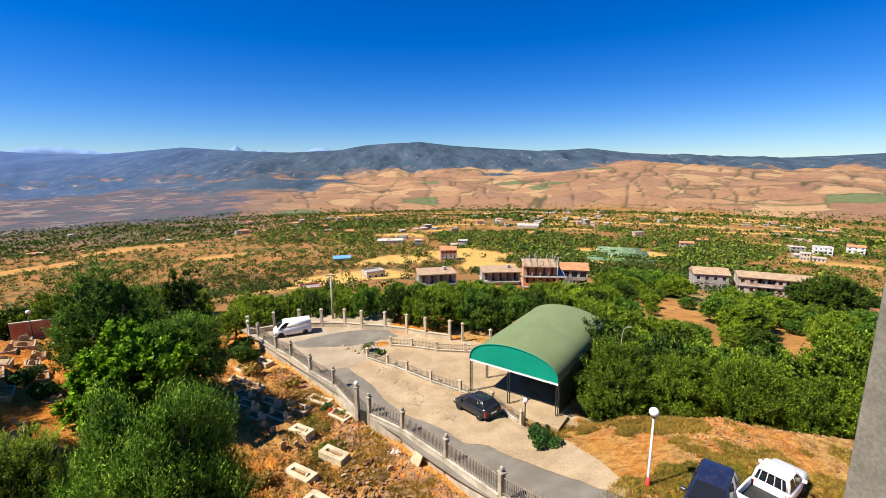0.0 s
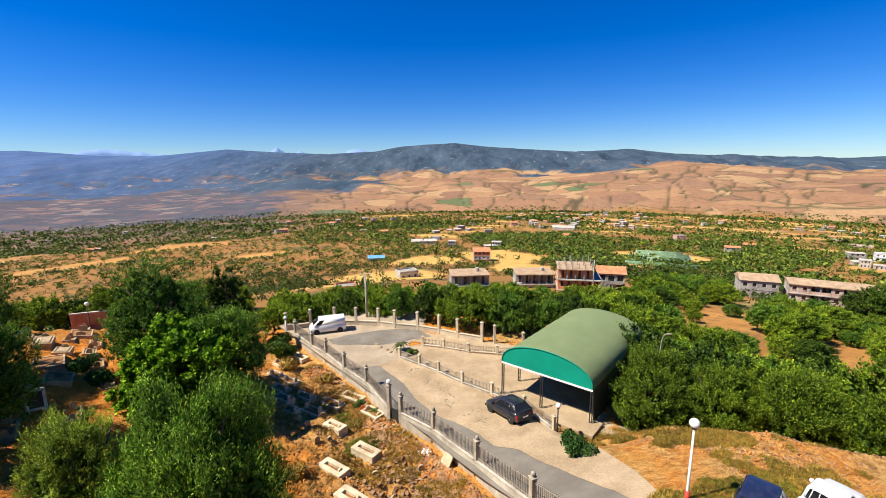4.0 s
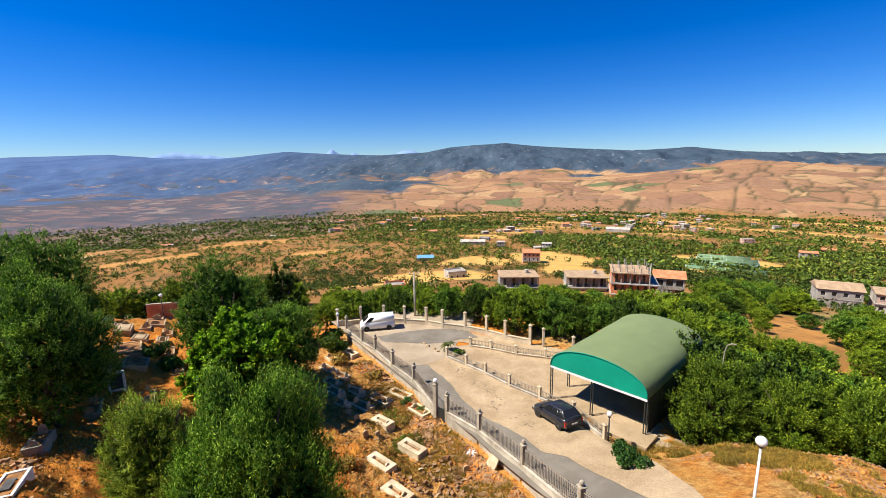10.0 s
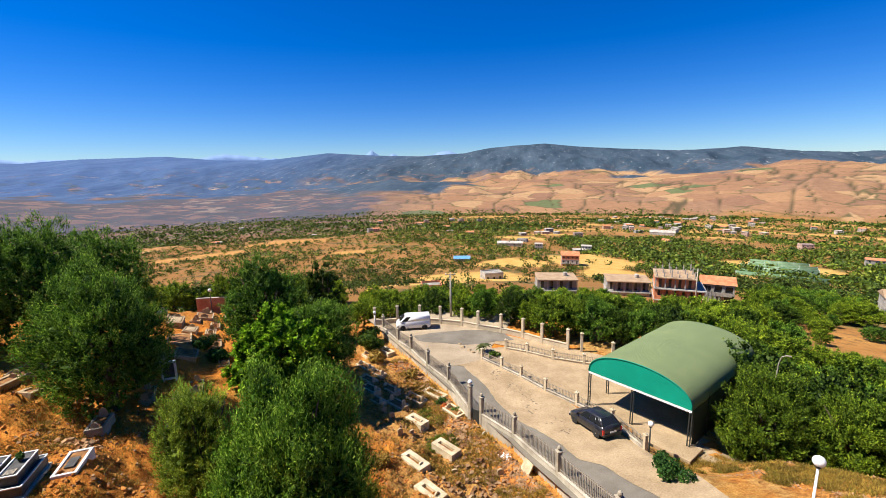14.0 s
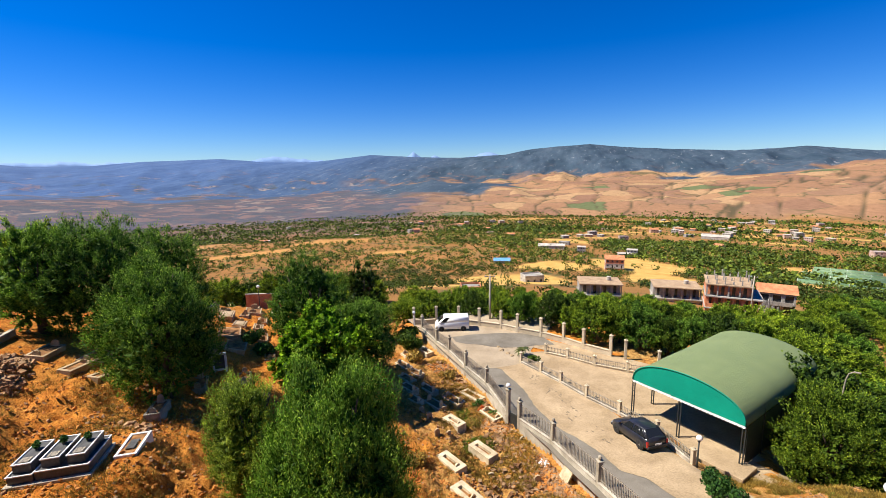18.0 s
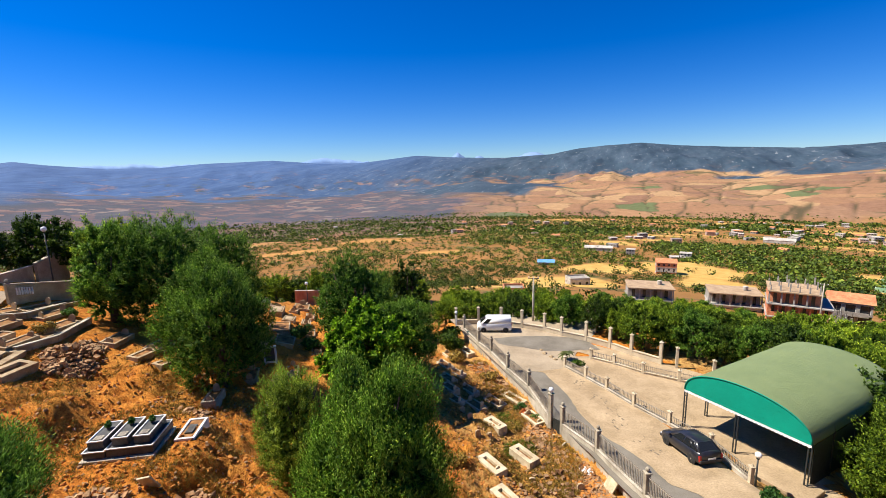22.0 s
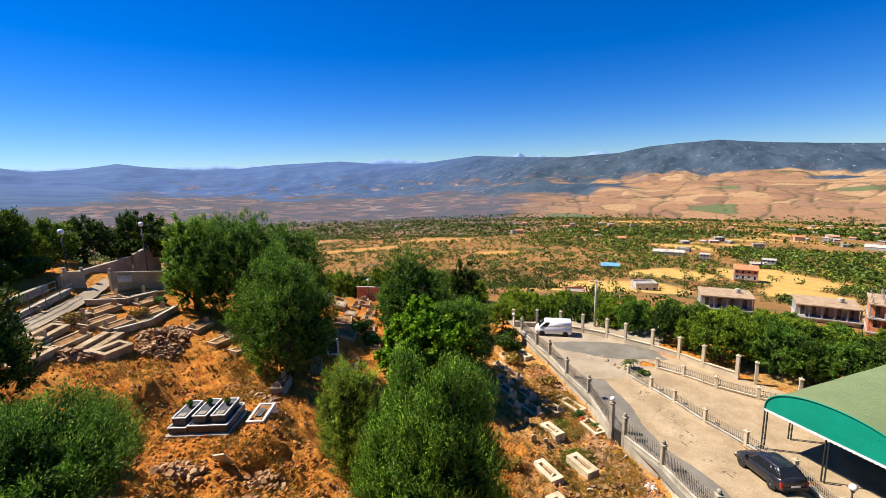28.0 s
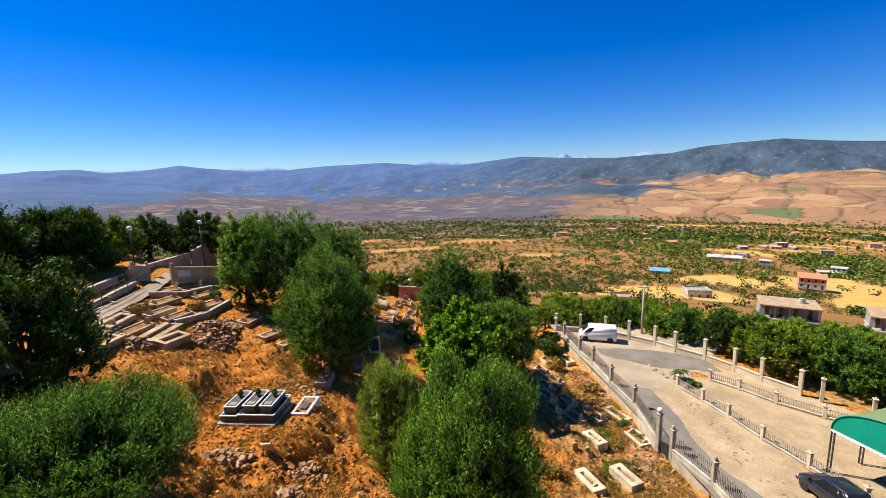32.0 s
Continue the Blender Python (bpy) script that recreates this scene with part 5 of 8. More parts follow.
# ---- vehicles ----
def paint(name, col, rough=0.3):
    m, n, l, b = shader(name, rough, 0.0, 0.5)
    pos = n.new("ShaderNodeTexCoord").outputs["Object"]
    d = noise_node(n, l, 3, 5, 0.6, pos)
    dust = mix(n, l, ramp_of(n, l, d.outputs[0], 0.45, 0.8), col, tuple(0.93 * c + 0.07 * k for c, k in zip(col, (0.35, 0.28, 0.2))))
    l.new(dust, b.inputs["Base Color"])
    b.inputs["Coat Weight"].default_value = 0.2
    b.inputs["Coat Roughness"].default_value = 0.12
    return m


M_GLASS = shader("dark_car_glass", 0.06, 0.0, 0.5)
M_GLASS[3].inputs["Base Color"].default_value = (0.012, 0.014, 0.016, 1)
M_GLASS = M_GLASS[0]
M_TYRE = rough_mat("tyre_rubber", (0.015, 0.015, 0.015), (0.035, 0.033, 0.03), 6, 60, 0.85, 0, 0.003)
M_RIM = rough_mat("alloy", (0.4, 0.4, 0.4), (0.55, 0.55, 0.55), 6, 60, 0.35, 0.8, 0.001)
M_TRIM = rough_mat("black_plastic", (0.02, 0.02, 0.02), (0.04, 0.04, 0.04), 6, 60, 0.6, 0, 0.001)
M_LIGHT = rough_mat("lamp_lens", (0.6, 0.6, 0.6), (0.75, 0.75, 0.75), 6, 60, 0.1, 0, 0, 0.5)
M_TAIL = rough_mat("tail_lens", (0.3, 0.01, 0.01), (0.4, 0.015, 0.01), 6, 60, 0.15, 0, 0, 0.5)


def loft(stations):
    """stations: rows of x, half width, low, side top, crown; closed sections along x."""
    bm = bmesh.new()
    rings = []
    for x, w, z0, z1, z2 in stations:
        pts = [(-0.82 * w, z0), (-w, z0 + 0.12), (-w * 1.01, 0.5 * (z0 + z1)), (-0.97 * w, z1), (-0.8 * w, z1 + 0.75 * (z2 - z1)), (0, z2)]
        pts += [(-y, z) for y, z in pts[-2::-1]]
        rings.append([bm.verts.new((x, y, z)) for y, z in pts])
    k = len(rings[0])
    for a, b in zip(rings, rings[1:]):
        for i in range(k):
            bm.faces.new((a[i], b[i], b[(i + 1) % k], a[(i + 1) % k]))
    bm.faces.new(rings[0])
    bm.faces.new(rings[-1][::-1])
    bmesh.ops.recalc_face_normals(bm, faces=bm.faces)
    return bm


def wheel_meshes(r, w):
    bm = bmesh.new()
    lathe(bm, [(r * 0.62, -w / 2), (r * 0.93, -w / 2), (r, -w * 0.32), (r, w * 0.32), (r * 0.93, w / 2), (r * 0.62, w / 2)], 24)
    bmesh.ops.rotate(bm, cent=(0, 0, 0), matrix=Matrix.Rotation(radians(90), 3, "X"), verts=bm.verts)
    tyre = from_bm("tyre", bm, M_TYRE, True)
    bm = bmesh.new()
    lathe(bm, [(r * 0.6, -w * 0.4), (r * 0.6, w * 0.4), (r * 0.5, w * 0.36), (r * 0.12, w * 0.3)], 20)
    for i in range(5):
        a = i * 2 * math.pi / 5
        box(bm, 0.02, r * 0.58, -0.035, 0.035, w * 0.32, w * 0.47, 0, Matrix.Rotation(a, 4, "Z"))
    lathe(bm, [(0.06, w * 0.3), (0.05, w * 0.5)], 10)
    bmesh.ops.rotate(bm, cent=(0, 0, 0), matrix=Matrix.Rotation(radians(90), 3, "X"), verts=bm.verts)
    return tyre, from_bm("rim", bm, M_RIM)


def panel(pts, off):
    """A thin pane over corner points, raised by off along its normal."""
    p = [Vector(q) for q in pts]
    nrm = (p[1] - p[0]).cross(p[2] - p[0]).normalized()
    v = [q + nrm * off for q in p] + [q - nrm * 0.02 for q in p]
    k = len(p)
    return mesh_of("pane", v, [tuple(range(k)), tuple(range(2 * k - 1, k - 1, -1))] + [(i, k + i, k + (i + 1) % k, (i + 1) % k) for i in range(k)], M_GLASS)


def shrink(pts, f):
    c = sum((Vector(p) for p in pts), Vector()) / len(pts)
    return [c + (Vector(p) - c) * f for p in pts]


def vehicle(name, label, m, mat, body, cabin, wheels, r, side_split, pick_bed=None, plate=True, mirrors=True, guard=False):
    """body: stations of the lower body; cabin: (belt z, roof z, rear base, rear roof, front roof, front base, half widths at belt and roof)."""
    t = thing(name, m, label, "car" if name not in ("van", "pickup_truck") else name.replace("_", " "))
    shell = part("body", from_bm("body", loft(body), mat, True), None, t)
    shell.data.polygons.foreach_set("use_smooth", [True] * len(shell.data.polygons))
    zb, zr, xa, xb, xc, xd, wb, wt = cabin
    base = [(xa, -wb, zb), (xd, -wb, zb), (xd, wb, zb), (xa, wb, zb)]
    top = [(xb, -wt, zr), (xc, -wt, zr), (xc, wt, zr), (xb, wt, zr)]
    bm = bmesh.new()
    vb, vt = [bm.verts.new(p) for p in base], [bm.verts.new(p) for p in top]
    vm = [bm.verts.new((xb + 0.12, -wt * 0.8, zr + 0.05)), bm.verts.new((xc - 0.15, -wt * 0.8, zr + 0.05)), bm.verts.new((xc - 0.15, wt * 0.8, zr + 0.05)), bm.verts.new((xb + 0.12, wt * 0.8, zr + 0.05))]
    for lo, hi in ((vb, vt), (vt, vm)):
        for i in range(4):
            bm.faces.new((lo[i], lo[(i + 1) % 4], hi[(i + 1) % 4], hi[i]))
    bm.faces.new(vm)
    bm.faces.new(vb[::-1])
    bmesh.ops.bevel(bm, geom=[e for e in bm.edges], offset=0.06, segments=3, affect="EDGES")
    part("cabin", from_bm("cabin", bm, mat, True), None, t)
    part("windscreen", panel(shrink([base[1], base[2], top[2], top[1]], 0.86), 0.012), None, t, "dark tinted windscreen")
    rear = shrink([base[3], base[0], top[0], top[3]], 0.82)
    part("rear_window", panel(rear, 0.012), None, t, "dark rear window")
    for s in (0, 1):
        q = [base[0], base[1], top[1], top[0]] if s == 0 else [base[2], base[3], top[3], top[2]]
        b0, b1, t1, t0 = [Vector(p) for p in q]
        cuts = side_split if s == 0 else [1 - c for c in side_split[::-1]]
        for c0, c1 in zip(cuts, cuts[1:]):
            pts = [b0.lerp(b1, c0), b0.lerp(b1, c1), t0.lerp(t1, c1), t0.lerp(t1, c0)]
            part("side_window", panel(shrink(pts, 0.84), 0.012), None, t)
    if guard:
        for f in (0.12, 0.37, 0.63, 0.88):
            lo, hi = Vector(rear[0]).lerp(Vector(rear[1]), f), Vector(rear[3]).lerp(Vector(rear[2]), f)
            bm = bmesh.new()
            tube(bm, [lo + Vector((-0.06, 0, 0)), hi + Vector((-0.06, 0, 0))], [0.02, 0.02], 6)
            part("guard_bar", bm, M_WHITE, t, "white rear window guard bar")
    tyre, rim = wheel_meshes(r, 0.2)
    w = max(s[1] for s in body)
    for x in wheels:
        for s in (-1, 1):
            k = part("wheel", from_bm("wheel", lathe(bmesh.new(), [(0.05, -0.06), (0.05, 0.06)], 8), M_TRIM), None, t, "", pose(x, s * (w - 0.08), r, 0, 0, 0 if s < 0 else 180))
            part("tyre", tyre, None, k)
            part("rim", rim, None, k, "silver alloy rim")
            bm = bmesh.new()
            lathe(bm, [(r * 1.16, -0.005), (r * 1.16, 0.005)], 22)
            bmesh.ops.rotate(bm, cent=(0, 0, 0), matrix=Matrix.Rotation(radians(90), 3, "X"), verts=bm.verts)
            part("wheel_arch", bm, M_TRIM, t, "", pose(x, s * (w + 0.003), r + 0.02))
    x0, x1 = body[0][0], body[-1][0]
    for s in (-1, 1):
        part("headlight", from_bm("headlight", boxes((x1 - 0.25, x1 - 0.02, s * w * 0.68 - 0.16, s * w * 0.68 + 0.16, body[-1][3] - 0.14, body[-1][3] + 0.02), bevel=0.03), M_LIGHT), None, t, "clear headlight")
        part("tail_light", from_bm("tail_light", boxes((x0 - 0.015, x0 + 0.16, s * w * 0.86 - 0.08, s * w * 0.86 + 0.08, body[0][3] - 0.35, body[0][3] + 0.02), bevel=0.02), M_TAIL), None, t, "red tail light")
        if mirrors:
            part("mirror", from_bm("mirror", boxes((xd - 0.42, xd - 0.26, s * (wb + 0.13) - 0.1, s * (wb + 0.13) + 0.1, zb + 0.02, zb + 0.18), bevel=0.03), mat), None, t)
    part("bumper", from_bm("bumper", boxes((x0 - 0.06, x0 + 0.15, -w * 0.93, w * 0.93, 0.3, 0.5), bevel=0.04), M_TRIM), None, t)
    part("bumper", from_bm("bumper", boxes((x1 - 0.15, x1 + 0.06, -w * 0.9, w * 0.9, 0.28, 0.48), bevel=0.04), M_TRIM), None, t)
    if plate:
        part("number_plate", boxes((x0 - 0.075, x0 - 0.06, -0.25, 0.25, 0.52, 0.62)), M_WHITE, t, "blank pale plate")
    if pick_bed:
        xf, xr, zt = pick_bed
        part("load_bed", boxes((xr, xf, -w * 0.86, w * 0.86, 0.62, 0.66)), M_TRIM, t, "dark load bed floor")
        for s in (-1, 1):
            part("bed_side", boxes((xr, xf, s * w * 0.93 - 0.05, s * w * 0.93 + 0.05, 0.6, zt), bevel=0.02), mat, t)
        part("tailgate", boxes((xr - 0.06, xr, -w * 0.95, w * 0.95, 0.6, zt), bevel=0.02), mat, t)
    return t


def parked(x, y, heading, reach):
    """The pose of a vehicle on the slope: its axles rest on the ground."""
    a = radians(heading)
    top = 0.05 if along(x, y)[0] < 20 and along(x, y)[1] > -9 else 0.0
    zf, zb = [ground_height(x + k * reach * math.cos(a), y + k * reach * math.sin(a)) for k in (1, -1)]
    return Matrix.Translation((x, y, (zf + zb) / 2 + top)) @ Matrix.Rotation(a, 4, "Z") @ Matrix.Rotation(-math.atan2(zf - zb, 2 * reach), 4, "Y")


M_BLACKCAR, M_BLUECAR, M_WHITECAR = paint("black_car_paint", (0.012, 0.013, 0.018)), paint("navy_car_paint", (0.012, 0.018, 0.05)), paint("white_car_paint", (0.75, 0.75, 0.74))
vehicle("hatchback_car", "black five-door hatchback parked by the forecourt fence", parked(5.25, 31.45, 121, 1.22) @ Matrix.Diagonal((1.04, 1.06, 1.06, 1)), M_BLACKCAR,
        [(-1.92, 0.74, 0.35, 0.75, 0.95), (-1.8, 0.82, 0.22, 0.86, 1.0), (-1.2, 0.84, 0.18, 0.9, 0.98), (0.6, 0.84, 0.18, 0.86, 0.95), (1.1, 0.83, 0.18, 0.8, 0.92), (1.75, 0.78, 0.2, 0.66, 0.76), (1.95, 0.66, 0.3, 0.55, 0.62)],
        (0.88, 1.38, -1.9, -1.3, 0.2, 1.05, 0.79, 0.6), (-1.22, 1.22), 0.3, (0.06, 0.24, 0.52, 0.88))
vehicle("van", "white panel van parked in the turning area", parked(-14.0, 50.75, 197, 1.35) @ Matrix.Diagonal((0.9, 0.92, 0.92, 1)), M_WHITECAR,
        [(-2.35, 0.88, 0.4, 1.3, 1.45), (-2.3, 0.94, 0.25, 1.3, 1.5), (1.2, 0.95, 0.22, 1.2, 1.4), (1.7, 0.94, 0.22, 1.08, 1.28), (2.25, 0.9, 0.25, 0.92, 1.08), (2.4, 0.8, 0.32, 0.75, 0.88)],
        (1.22, 1.95, -2.34, -2.3, 1.15, 2.0, 0.94, 0.85), (-1.55, 1.5), 0.33, (0.74, 0.95))
vehicle("estate_car", "dark navy car parked nose-out on the dirt yard", parked(13.0, 15.6, 224, 1.3), M_BLUECAR,
        [(-2.1, 0.76, 0.35, 0.85, 1.0), (-1.95, 0.85, 0.22, 0.95, 1.05), (-1.0, 0.87, 0.18, 0.95, 1.02), (0.6, 0.87, 0.18, 0.92, 1.0), (1.2, 0.86, 0.18, 0.86, 0.98), (1.95, 0.8, 0.2, 0.74, 0.86), (2.15, 0.68, 0.3, 0.62, 0.7)],
        (0.95, 1.5, -2.0, -1.6, 0.1, 0.98, 0.81, 0.62), (-1.3, 1.35), 0.32, (0.05, 0.25, 0.52, 0.9))
vehicle("pickup_truck", "white pickup truck with a barred rear window", parked(16.35, 16.0, 30, 1.5) @ Matrix.Diagonal((0.9, 0.9, 0.9, 1)), M_WHITECAR,
        [(-0.55, 0.84, 0.4, 0.95, 1.05), (-0.5, 0.86, 0.35, 1.0, 1.08), (0.9, 0.86, 0.32, 0.98, 1.08), (1.4, 0.85, 0.32, 0.95, 1.05), (2.3, 0.8, 0.35, 0.85, 0.96), (2.45, 0.72, 0.4, 0.75, 0.82)],
        (1.02, 1.66, -0.52, -0.4, 0.75, 1.4, 0.82, 0.68), (-1.7, 1.6), 0.34, (0.08, 0.46, 0.9), (-0.58, -2.3, 1.05), False, True, True)

# ---- the cemetery ----
M_SOIL = rough_mat("grave_soil", (0.16, 0.07, 0.025), (0.4, 0.2, 0.07), 2.5, 18, 0.95, 0, 0.03)
M_OLDTOMB = rough_mat("old_tomb_cement", (0.3, 0.205, 0.11), (0.55, 0.42, 0.26), 1.0, 14, 0.9, 0, 0.012)
M_REDWALL = rough_mat("red_plaster", (0.44, 0.17, 0.1), (0.62, 0.32, 0.2), 0.8, 20, 0.9)
M_DRYSHRUB = leaf_mat("dry_shrub", (0.14, 0.08, 0.02), (0.3, 0.2, 0.05), (0.42, 0.3, 0.1), 0.2)
M_GREENSHRUB = leaf_mat("green_shrub", (0.02, 0.06, 0.015), (0.05, 0.13, 0.03), (0.1, 0.2, 0.05), 0.3)


M_CLOD = rough_mat("red_clod", (0.3, 0.1, 0.02), (0.62, 0.27, 0.06), 1.1, 16, 0.95, 0, 0.03)


def headstone_mesh(w, h, d, mat):
    prof = [(-w / 2, -0.25), (w / 2, -0.25), (w / 2, h * 0.7), (w * 0.36, h * 0.9), (0, h), (-w * 0.36, h * 0.9), (-w / 2, h * 0.7)]
    k = len(prof)
    v = [(x, -d / 2, z) for x, z in prof] + [(x, d / 2, z) for x, z in prof]
    return mesh_of("headstone", v, [tuple(range(k)), tuple(range(2 * k - 1, k - 1, -1))] + [(i, k + i, k + (i + 1) % k, (i + 1) % k) for i in range(k)], mat)


def grave(x, y, turn, L, W, H, mat, label, stones=(0.5, 0.35), fill=M_SOIL, lift=0.0, name="grave", stone_mat=None, slab=0.0, rim=0.13):
    """A kerbed grave: four kerb walls round a bed of earth, with a stone at head and foot."""
    z = ground_height(x, y) + lift
    gx, gy = [(ground_height(x + 1.2 * u, y + 1.2 * v) - ground_height(x - 1.2 * u, y - 1.2 * v)) / 2.4 for u, v in ((1, 0), (0, 1))]
    lean = Vector((0, 0, 1)).rotation_difference(Vector((-0.6 * gx, -0.6 * gy, 1)).normalized()).to_matrix().to_4x4() if x < -26 else Matrix()
    t = thing(name, Matrix.Translation((x, y, z)) @ lean @ Matrix.Rotation(radians(turn), 4, "Z"), label, "grave", "graves of the cemetery")
    k = rim
    for a in ((-L / 2, L / 2, -W / 2, -W / 2 + k), (-L / 2, L / 2, W / 2 - k, W / 2), (-L / 2, -L / 2 + k, -W / 2 + k + 0.002, W / 2 - k - 0.002), (L / 2 - k, L / 2, -W / 2 + k + 0.002, W / 2 - k - 0.002)):
        part("kerb", boxes((*a, -0.5, H), bevel=0.012), mat, t)
    part("bed", boxes((-L / 2 + k, L / 2 - k, -W / 2 + k, W / 2 - k, -0.4, H - (0.2 if rim > 0.24 else 0.06))), fill, t, "bed of dry earth")
    if slab:
        part("slab", boxes((-L / 2 + 0.3, L / 2 - 0.3, -W / 2 + 0.2, W / 2 - 0.2, H - 0.055, H - 0.055 + slab * 0.6), bevel=0.015), mat, t)
    for s, h in zip((1, -1), stones):
        if h:
            part("headstone", headstone_mesh(W * 0.42, H + h, 0.09, stone_mat or mat), None, t, "", pose(s * (L / 2 - k - 0.1), 0, 0, 0, 0, 90 + 6 * s))
    return t


rows = [  # x, y, turn, length, width, height, head, foot, width of the rim
    (-5.68, 28.56, -35, 2.2, 1.0, 0.42, 0, 0, 0.35), (-7.35, 25.7, -35, 2.2, 1.0, 0.42, 0.15, 0, 0.35), (-8.67, 31.5, -33, 1.9, 0.95, 0.4, 0.1, 0, 0.33), (-5.5, 22.5, -35, 2.0, 1.0, 0.42, 0.2, 0, 0.35),
    (-11.1, 34.0, -32, 2.1, 1.0, 0.25, 0.6, 0.5, 0.14), (-9.8, 35.6, -32, 2.1, 1.0, 0.2, 0.45, 0.4, 0.13), (-8.3, 36.7, -32, 2.4, 1.1, 0.24, 0, 0, 0.3), (-5.95, 33.8, -40, 2.0, 1.15, 0.35, 0.2, 0.3, 0.2),
    (-3.85, 31.5, -30, 2.1, 1.15, 0.12, 0.2, 0, 0.12), (-15.75, 45.0, -39, 2.2, 1.0, 0.35, 0, 0, 0.26), (-14.9, 37.0, -33, 2.0, 0.9, 0.3, 0.4, 0.3, 0.14), (-13.95, 35.0, -30, 1.9, 0.9, 0.3, 0.4, 0, 0.14),
    (-16.35, 39.8, -35, 2.1, 0.95, 0.3, 0.4, 0.3, 0.14), (-14.6, 38.8, -30, 1.8, 0.9, 0.28, 0.5, 0.3, 0.14), (-13.0, 33.7, -30, 1.8, 0.9, 0.25, 0.4, 0.3, 0.14), (-12.6, 36.6, -32, 2.0, 0.9, 0.25, 0.5, 0.3, 0.14), (-16.9, 42.6, -38, 2.0, 0.9, 0.3, 0.4, 0.3, 0.14),
]
for i, (x, y, r, L, W, H, h1, h2, rim) in enumerate(rows):
    grave(x, y, r, L, W, H, M_TOMB, "pale cement box grave with a narrow planted slot" if rim > 0.24 else "low cement kerbed grave with small headstones", (h1, h2), M_SOIL, 0, "grave", None, 0, rim)
for x, y, r, h in ((-9.3, 28.9, 40, 0.62), (-8.6, 29.5, 40, 0.25), (-1.5, 26.2, 20, 0.6), (-10.6, 30.9, 35, 0.5), (-11.6, 31.9, 30, 0.55), (-4.6, 26.0, 15, 0.35), (-3.2, 23.7, 60, 0.4), (-10.0, 33.0, 30, 0.4)):
    t = thing("grave_marker", pose(x, y, ground_height(x, y), 4, -6, r), "small weathered stone marking an earthen grave", "headstone", "loose grave markers")
    part("stone", headstone_mesh(0.42, h, 0.12, M_OLDTOMB), None, t)
# the upper terrace
rows = [  # x, y, turn, length, width, height, head, foot, width of the rim
    (-31.75, 8.0, 128, 3.0, 1.35, 0.5, 0, 0, 0.3), (-31.55, 12.0, 112, 2.2, 1.15, 0.62, 0, 0, 0.3), (-34.85, 10.0, 130, 2.7, 1.1, 0.36, 0, 0, 0.32), (-33.6, 8.85, 126, 2.3, 0.85, 0.24, 0.5, 0, 0.14),
    (-32.95, 11.9, 126, 3.5, 1.2, 0.34, 0, 0, 0.4), (-33.75, 10.75, 122, 2.6, 0.95, 0.2, 0.4, 0, 0.14), (-35.75, 13.05, 117, 2.5, 0.8, 0.4, 0, 0.45, 0.14), (-34.85, 13.85, 114, 2.4, 0.8, 0.36, 0.3, 0.5, 0.14),
    (-35.2, 15.2, 116, 2.2, 1.0, 0.24, 0.4, 0, 0.14), (-36.75, 12.0, 120, 2.2, 0.9, 0.26, 0.4, 0.3, 0.14), (-37.6, 14.2, 112, 2.4, 0.95, 0.34, 0.4, 0.3, 0.14), (-36.4, 17.0, 112, 2.2, 1.0, 0.34, 0.5, 0.4, 0.14),
    (-39.9, 15.3, 96, 2.1, 0.9, 0.16, 0.5, 0, 0.12), (-40.1, 17.4, 100, 2.1, 0.9, 0.16, 0.55, 0, 0.12), (-40.5, 19.4, 104, 2.1, 0.9, 0.16, 0.5, 0, 0.12), (-37.7, 10.0, 122, 2.1, 1.0, 0.2, 0.4, 0, 0.14), (-38.6, 17.6, 108, 2.2, 0.9, 0.24, 0.5, 0.4, 0.14),
    (-30.3, 18.4, 105, 1.8, 0.9, 0.3, 0.2, 0, 0.2), (-28.5, 18.6, 106, 1.4, 0.8, 0.2, 0.2, 0, 0.2), (-31.2, 20.2, 112, 2.2, 1.1, 0.4, 0.4, 0.3, 0.14), (-33.2, 18.6, 116, 2.2, 1.1, 0.4, 0.4, 0.3, 0.14),
]
for x, y, r, L, W, H, h1, h2, rim in rows:
    grave(x, y, r, L, W, H * 0.75, M_OLDTOMB, "raised cement tomb on the upper terrace" if H > 0.45 else "cement kerbed grave on the upper terrace", (h1, h2), M_SOIL, 0.05, "grave", None, 0, rim)
